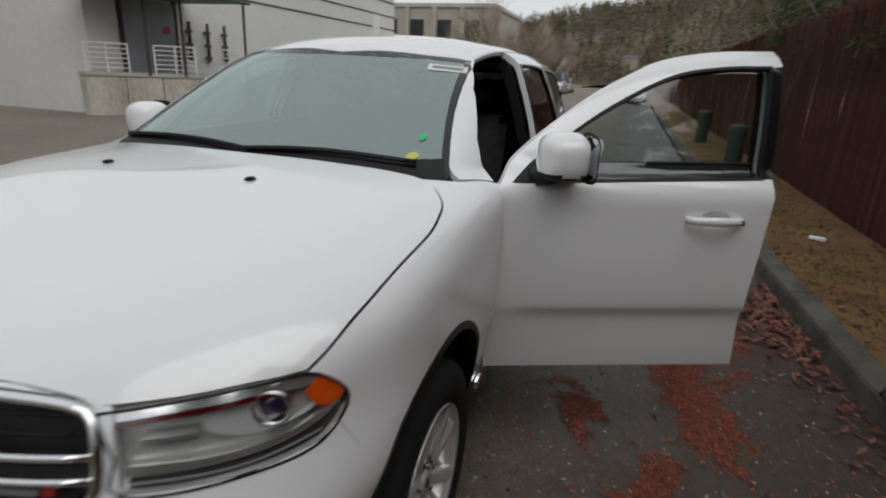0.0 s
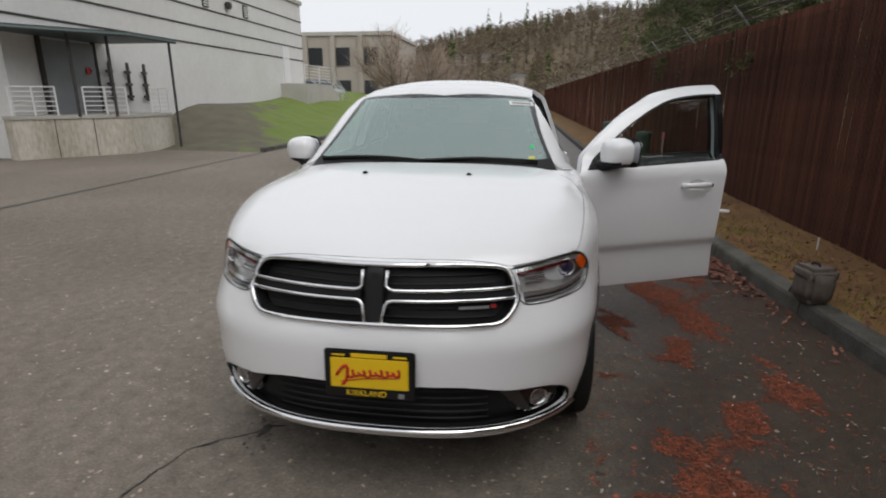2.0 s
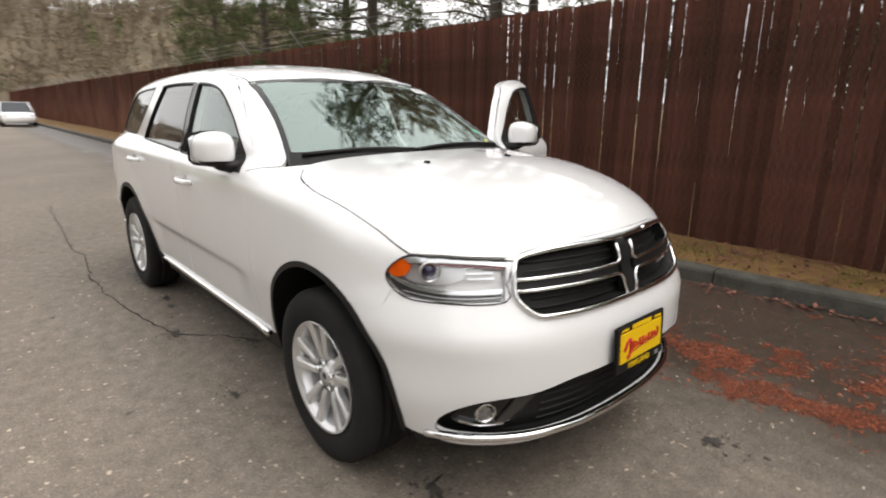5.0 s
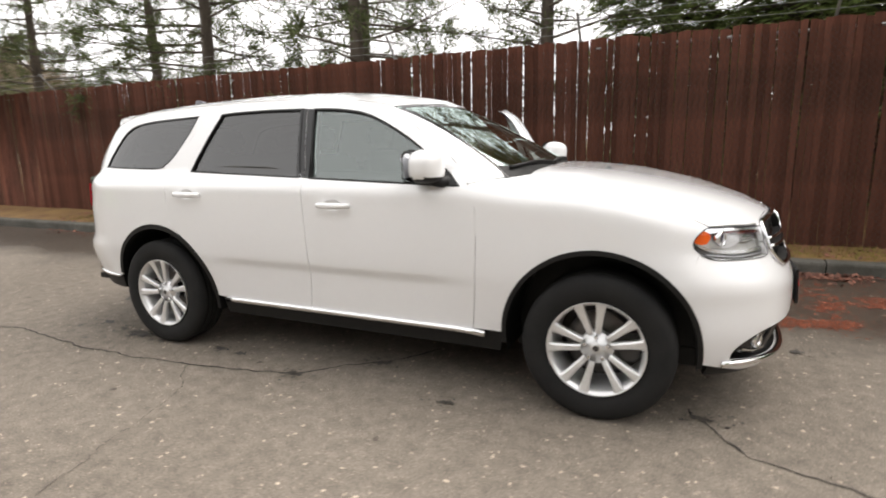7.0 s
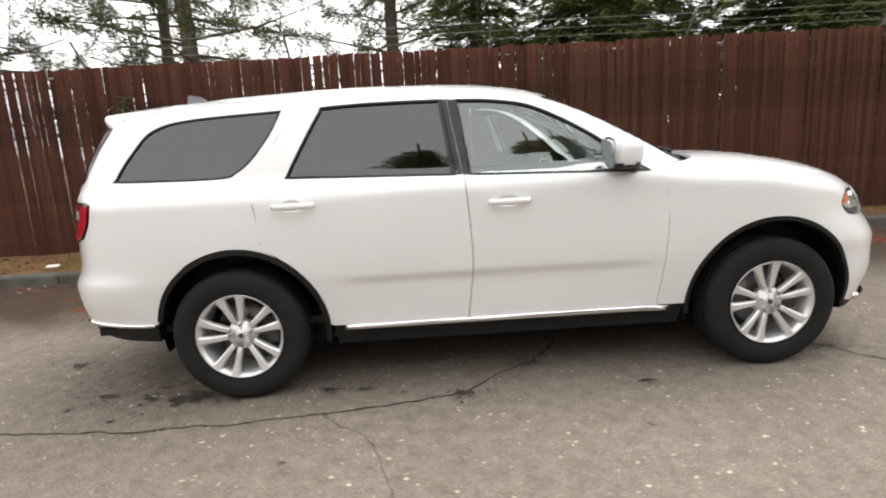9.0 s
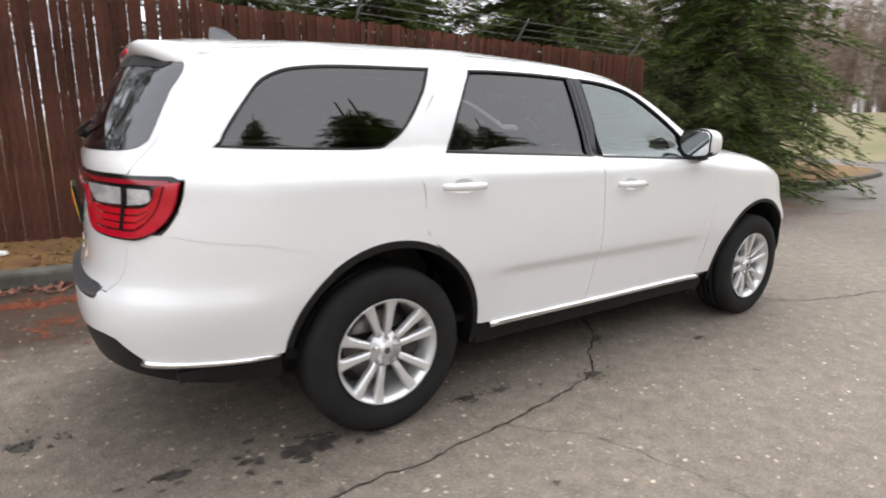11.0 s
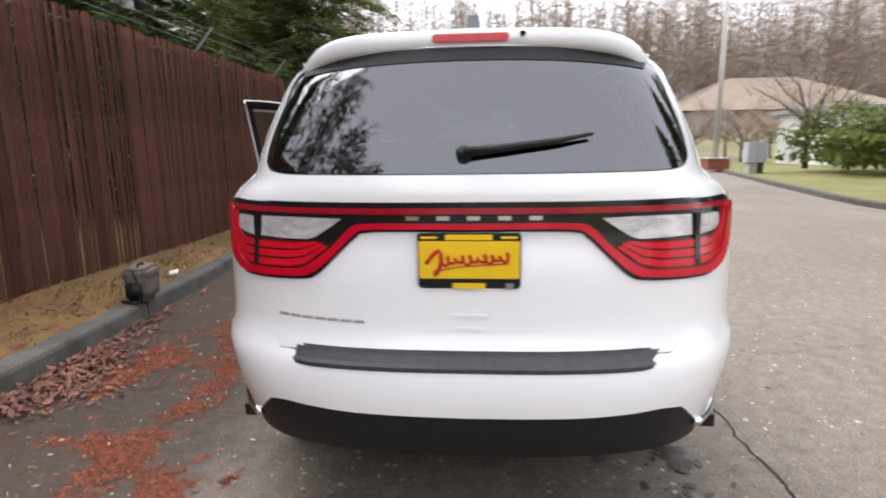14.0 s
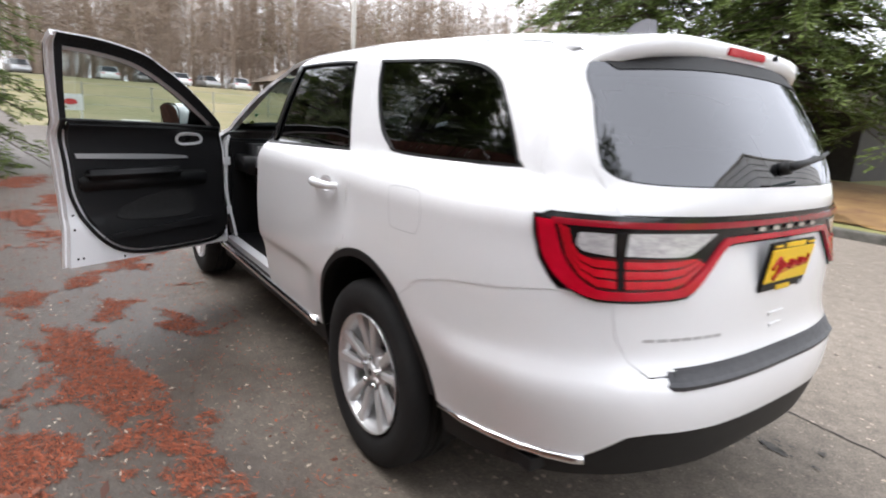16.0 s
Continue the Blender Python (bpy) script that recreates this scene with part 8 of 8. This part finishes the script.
part("cabinet", box(-0.25, 0.25, -0.36, 0.36, 0.42, 1.22, 0.02), mat("box_grey", (0.42, 0.45, 0.47), 0.5, other=(0.36, 0.39, 0.41), scale=3), ub)
part("pedestal", box(-0.18, 0.18, -0.05, 0.26, -0.1, 0.42), PALECONC, ub)
part("leg", box(-0.14, 0.14, -0.30, -0.14, -0.1, 0.42), DARKMETAL, ub)
part("door_seam", box(-0.256, -0.25, -0.005, 0.005, 0.46, 1.18), DARKMETAL, ub)

# field edge: wire fence, sign, logs
wf = thing("wire_fence", "grey chain-link fence at the edge of the field", "fence", (0, 0, 0))
for k in range(16):
    part("post", tube([(40, -24 + 4 * k, float(rise(np.array(40.0), np.array(0.0)))), (40, -24 + 4 * k, 2.4)], 0.04, 6), GALV, wf)
for z in (1.0, 1.6, 2.3):
    part("wire", tube([(40, -24, z), (40, 36, z)], 0.012, 4), GALV, wf)
sg = thing("white_sign", "white board sign with a dark red emblem", "sign", (31.5, 0.9, 0.0))
part("board", box(-0.03, 0.03, -0.55, 0.55, 0.75, 1.55), WHITEPAINT, sg)
part("emblem", lathe([(0.0, 0.0), (0.33, 0.0), (0.33, 0.02)], 20), REDINK, sg, turn=Matrix.Translation((-0.045, 0, 1.17)) @ Matrix.Diagonal((1, 0.9, 0.45, 1)) @ Matrix.Rotation(math.pi / 2, 4, "Z"))
for y in (-0.45, 0.45):
    part("post", tube([(0.06, y, 0.0), (0.06, y, 1.6)], 0.04, 6), WHITEPAINT, sg)
for i, (x, y, L_) in enumerate(((30.5, -4.5, 2.2), (31, -8.5, 3.0), (31.5, -2.0, 1.6))):
    lg_ = thing("pale_log", "pale rock edging lying on the grass", "rock", (x, y, 0.12), 80, "pale rocks")
    bm = box(-L_ / 2, L_ / 2, -0.25, 0.25, -0.1, 0.25, 0.1)
    for v_ in bm.verts:
        v_.co += noise.noise_vector(v_.co * 2) * 0.12
    part("rock", bm, PALECONC, lg_)
RIM = [float(rise(np.array(62.0), np.array(0.0)))]


# ---- parked cars ----
def small_car(label, at, turn, paint, L=4.6, H=1.45, Wd=1.8, tall=0.0, group="parked cars"):
    c_ = thing("parked_car", label, "car", at, turn, group)
    st = [(-0.5, 0.42, 0.62), (-0.485, 0.50, 0.80), (-0.40, 0.52, 0.92 + tall), (-0.20, 0.52, 0.95 + tall), (0.18, 0.52, 0.93 + tall), (0.30, 0.52, 0.86 + tall * 0.5), (0.44, 0.50, 0.74), (0.49, 0.47, 0.66), (0.5, 0.40, 0.55)]
    bm, rows = bmesh.new(), []
    for x, w_, z in st:
        hw = Wd * w_ * 0.96
        rows.append([bm.verts.new((x * L, y, zz)) for y, zz in ((-hw * 0.9, 0.22), (-hw, 0.45), (-hw, 0.65), (-hw * 0.93, z), (hw * 0.93, z), (hw, 0.65), (hw, 0.45), (hw * 0.9, 0.22))])
    for a, b in zip(rows, rows[1:]):
        for k in range(8):
            bm.faces.new((a[k], a[(k + 1) % 8], b[(k + 1) % 8], b[k]))
    bm.faces.new(rows[0][::-1]), bm.faces.new(rows[-1])
    bmesh.ops.bevel(bm, geom=list(bm.edges), offset=0.03, segments=2, affect="EDGES")
    part("body", bm, paint, c_, smooth=True)
    zb = 0.90 + tall
    bm = bmesh.new()
    lo_ = [(-0.42 * L, zb), (0.27 * L, zb - 0.02)]
    hi_ = [(-0.28 * L, H), (0.08 * L, H)]
    vs2 = []
    for y in (-1, 1):
        vs2.append([bm.verts.new((lo_[0][0], y * Wd * 0.46, lo_[0][1])), bm.verts.new((lo_[1][0], y * Wd * 0.46, lo_[1][1])), bm.verts.new((hi_[1][0], y * Wd * 0.38, hi_[1][1])), bm.verts.new((hi_[0][0], y * Wd * 0.38, hi_[0][1]))])
    bm.faces.new(vs2[0]), bm.faces.new(vs2[1][::-1])
    for k in range(4):
        bm.faces.new((vs2[0][k], vs2[0][(k + 1) % 4], vs2[1][(k + 1) % 4], vs2[1][k]))
    bmesh.ops.recalc_face_normals(bm, faces=list(bm.faces))
    part("glasshouse", bm, WINDOWDARK, c_, "dark windows")
    rf = box(-0.28 * L, 0.08 * L, -Wd * 0.385, Wd * 0.385, H - 0.01, H + 0.03, 0.015)
    part("roof", rf, paint, c_)
    for y in (-1, 1):
        for p0, p1 in (((-0.42 * L, zb), (-0.28 * L, H)), ((0.27 * L, zb), (0.08 * L, H)), ((-0.10 * L, zb), (-0.10 * L, H))):
            part("pillar", tube([(p0[0], y * Wd * 0.462, p0[1]), (p1[0], y * Wd * 0.385, p1[1])], 0.035, 5), paint, c_)
        for x in (-0.30, 0.31):
            wl_ = part("wheel", lathe([(0.0, 0.10), (0.2, 0.09), (0.21, 0.11), (0.31, 0.10), (0.32, 0.0), (0.31, -0.1)], 20), TYRE, c_, turn=Matrix.Translation((x * L, y * (Wd * 0.5 - 0.12), 0.32)) @ (Matrix.Identity(4) if y > 0 else Matrix.Rotation(math.pi, 4, "Z")))
            part("rim", lathe([(0.0, 0.115), (0.19, 0.105)], 10), ALLOY, wl_, turn=Matrix.Translation((x * L, y * (Wd * 0.5 - 0.12), 0.32)) @ (Matrix.Identity(4) if y > 0 else Matrix.Rotation(math.pi, 4, "Z")))
        part("tail_lamp", box(-0.495 * L - 0.02, -0.47 * L, y * Wd * 0.36 - 0.16, y * Wd * 0.36 + 0.16, 0.68, 0.82, 0.02), REDLENS, c_)
        part("headlamp", box(0.465 * L, 0.492 * L, y * Wd * 0.36 - 0.16, y * Wd * 0.36 + 0.16, 0.58, 0.70, 0.02), WHITELENS, c_)
    part("plate", box(-0.5 * L - 0.03, -0.5 * L - 0.01, -0.25, 0.25, 0.55, 0.67), PAPER, c_)
    return c_


GREYCAR = mat("grey_car_paint", (0.22, 0.21, 0.21), 0.3, 0.5, coat=0.5)
REDCAR = mat("red_car_paint", (0.42, 0.02, 0.02), 0.3, coat=0.6)
DARKCAR = mat("dark_car_paint", (0.03, 0.035, 0.045), 0.25, 0.3, coat=0.6)
SILVERCAR = mat("silver_car_paint", (0.45, 0.46, 0.47), 0.3, 0.6, coat=0.5)
small_car("grey saloon parked at the kerb", (-24.2, -6.3, 0), 180, GREYCAR)
small_car("red pickup-sized car parked behind the grey one", (-29.8, -6.1, 0), 180, REDCAR, 5.2, 1.75, 1.95, 0.15)
small_car("white saloon parked by the kerb", (-35.6, -6.1, 0), 180, PAINT)
small_car("dark hatchback parked by the kerb", (-46, -6.0, 0), 180, DARKCAR, 4.2)
small_car("silver van parked by the kerb", (-52, -6.0, 0), 180, SILVERCAR, 4.9, 1.95, 1.9, 0.3)
small_car("silver saloon parked by the kerb", (-59, -6.0, 0), 180, SILVERCAR)
small_car("white saloon parked beside the fence", (-41.5, 1.2, 0), 0, PAINT)
small_car("dark saloon parked beside the fence", (-52, 1.2, 0), 0, DARKCAR)
small_car("white car parked by the office", (-44, -16.5, 1.3), 60, PAINT, group="cars by the office")
small_car("pale car parked by the office", (-36, -14.6, 1.4), 60, SILVERCAR, group="cars by the office")
for i, y in enumerate((-17, -13.6, -10.3, -7.0, -3.5, 4, 9)):
    small_car("small distant car on the field's upper car park", (67, y, RIM[0]), 180 * (i % 2) + 4 * (i % 3), (PAINT, SILVERCAR, PAINT, GREYCAR, PAINT, SILVERCAR, PAINT)[i], group="cars on the upper car park")

# ---- small things on the verge ----
for x, y, h in ((-8.05, 3.12, 0.78), (-12.6, 3.05, 0.80)):
    gb = thing("green_bollard", "dark green utility bollard with a domed cap", "bollard", (x, y, 0.13), 0, "green bollards")
    part("body", lathe([(0.0, 0.0), (0.145, 0.0), (0.145, h - 0.1), (0.0, h - 0.1)], 20), BOXGREEN, gb, smooth=False, turn=Matrix.Rotation(math.pi / 2, 4, "X") @ Matrix.Diagonal((1, 1, 1, 1)))
    part("cap", lathe([(0.155, h - 0.12), (0.16, h - 0.02), (0.14, h), (0.0, h + 0.02)], 20), BOXGREEN, gb, smooth=True, turn=Matrix.Rotation(math.pi / 2, 4, "X"))
stk = thing("marker_stake", "thin pale stake with a pink ribbon in the verge", "stake", (-6.75, 3.2, 0.12))
part("stake", tube([(0, 0, 0), (0.02, 0, 0.85)], 0.018, 5), mat("pale_wood", (0.4, 0.3, 0.24), 0.8), stk)
part("ribbon", box(-0.02, 0.06, -0.012, 0.012, 0.74, 0.86), mat("pink_ribbon", (0.6, 0.16, 0.16), 0.7), stk)
wire_m = thing("wire_marker", "short white plastic marker in the verge", "stake", (-1.35, 3.45, 0.14))
part("rod", tube([(0, 0, 0), (0.01, 0, 0.16)], 0.008, 5), WHITEPAINT, wire_m)
for x, y in ((-3.2, 3.2), (0.9, 3.0), (4.4, 3.4), (-5.1, 2.9)):
    pb = thing("litter_scrap", "crumpled white paper scrap on the verge", "litter", (x, y, float(verge_z(np.array(x), np.array(y)))), 30 * x, "paper scraps")
    bm = box(-0.07, 0.07, -0.04, 0.04, 0.0, 0.03, 0.008)
    for v_ in bm.verts:
        v_.co += noise.noise_vector(v_.co * 20) * 0.02
    part("scrap", bm, PAPER, pb)

# the shoulder bag left on the kerb
bag = thing("shoulder_bag", "worn grey-brown canvas shoulder bag standing on the kerb", "bag", (0.04, 2.75, 0.136), 5)
bag.scale = (0.72, 0.85, 1.02)
bm = box(-0.165, 0.165, -0.11, 0.11, 0.0, 0.26, 0.035)
bmesh.ops.subdivide_edges(bm, edges=list(bm.edges), cuts=2, use_grid_fill=True)
for v_ in bm.verts:
    v_.co += noise.noise_vector(v_.co * 6) * 0.018
    v_.co.y += 0.05 * (v_.co.z - 0.1)
part("body", bm, BAGCLOTH, bag, smooth=True)
bm = box(-0.17, 0.17, -0.125, 0.115, 0.16, 0.275, 0.03)
bmesh.ops.subdivide_edges(bm, edges=list(bm.edges), cuts=2, use_grid_fill=True)
for v_ in bm.verts:
    v_.co += noise.noise_vector(v_.co * 5 + Vector((3, 1, 2))) * 0.02
    v_.co.y += 0.05 * (v_.co.z - 0.1)
part("flap", bm, BAGCLOTH, bag, smooth=True)
part("side_pocket", box(-0.205, -0.155, -0.08, 0.08, 0.02, 0.16, 0.02), BLACK, bag, "black side pocket", True)
part("strap", tube([(-0.17, 0, 0.26), (-0.19, -0.05, 0.12), (-0.21, -0.08, 0.02), (-0.24, -0.04, 0.010), (-0.23, 0.05, 0.012), (-0.18, 0.12, 0.014)], 0.014, 6), BLACK, bag, "black strap", True)
part("handle", tube([(-0.07, 0.0, 0.268), (-0.05, 0.0, 0.288), (0.05, 0.0, 0.288), (0.07, 0.0, 0.268)], 0.010, 6), BLACK, bag, "", True)
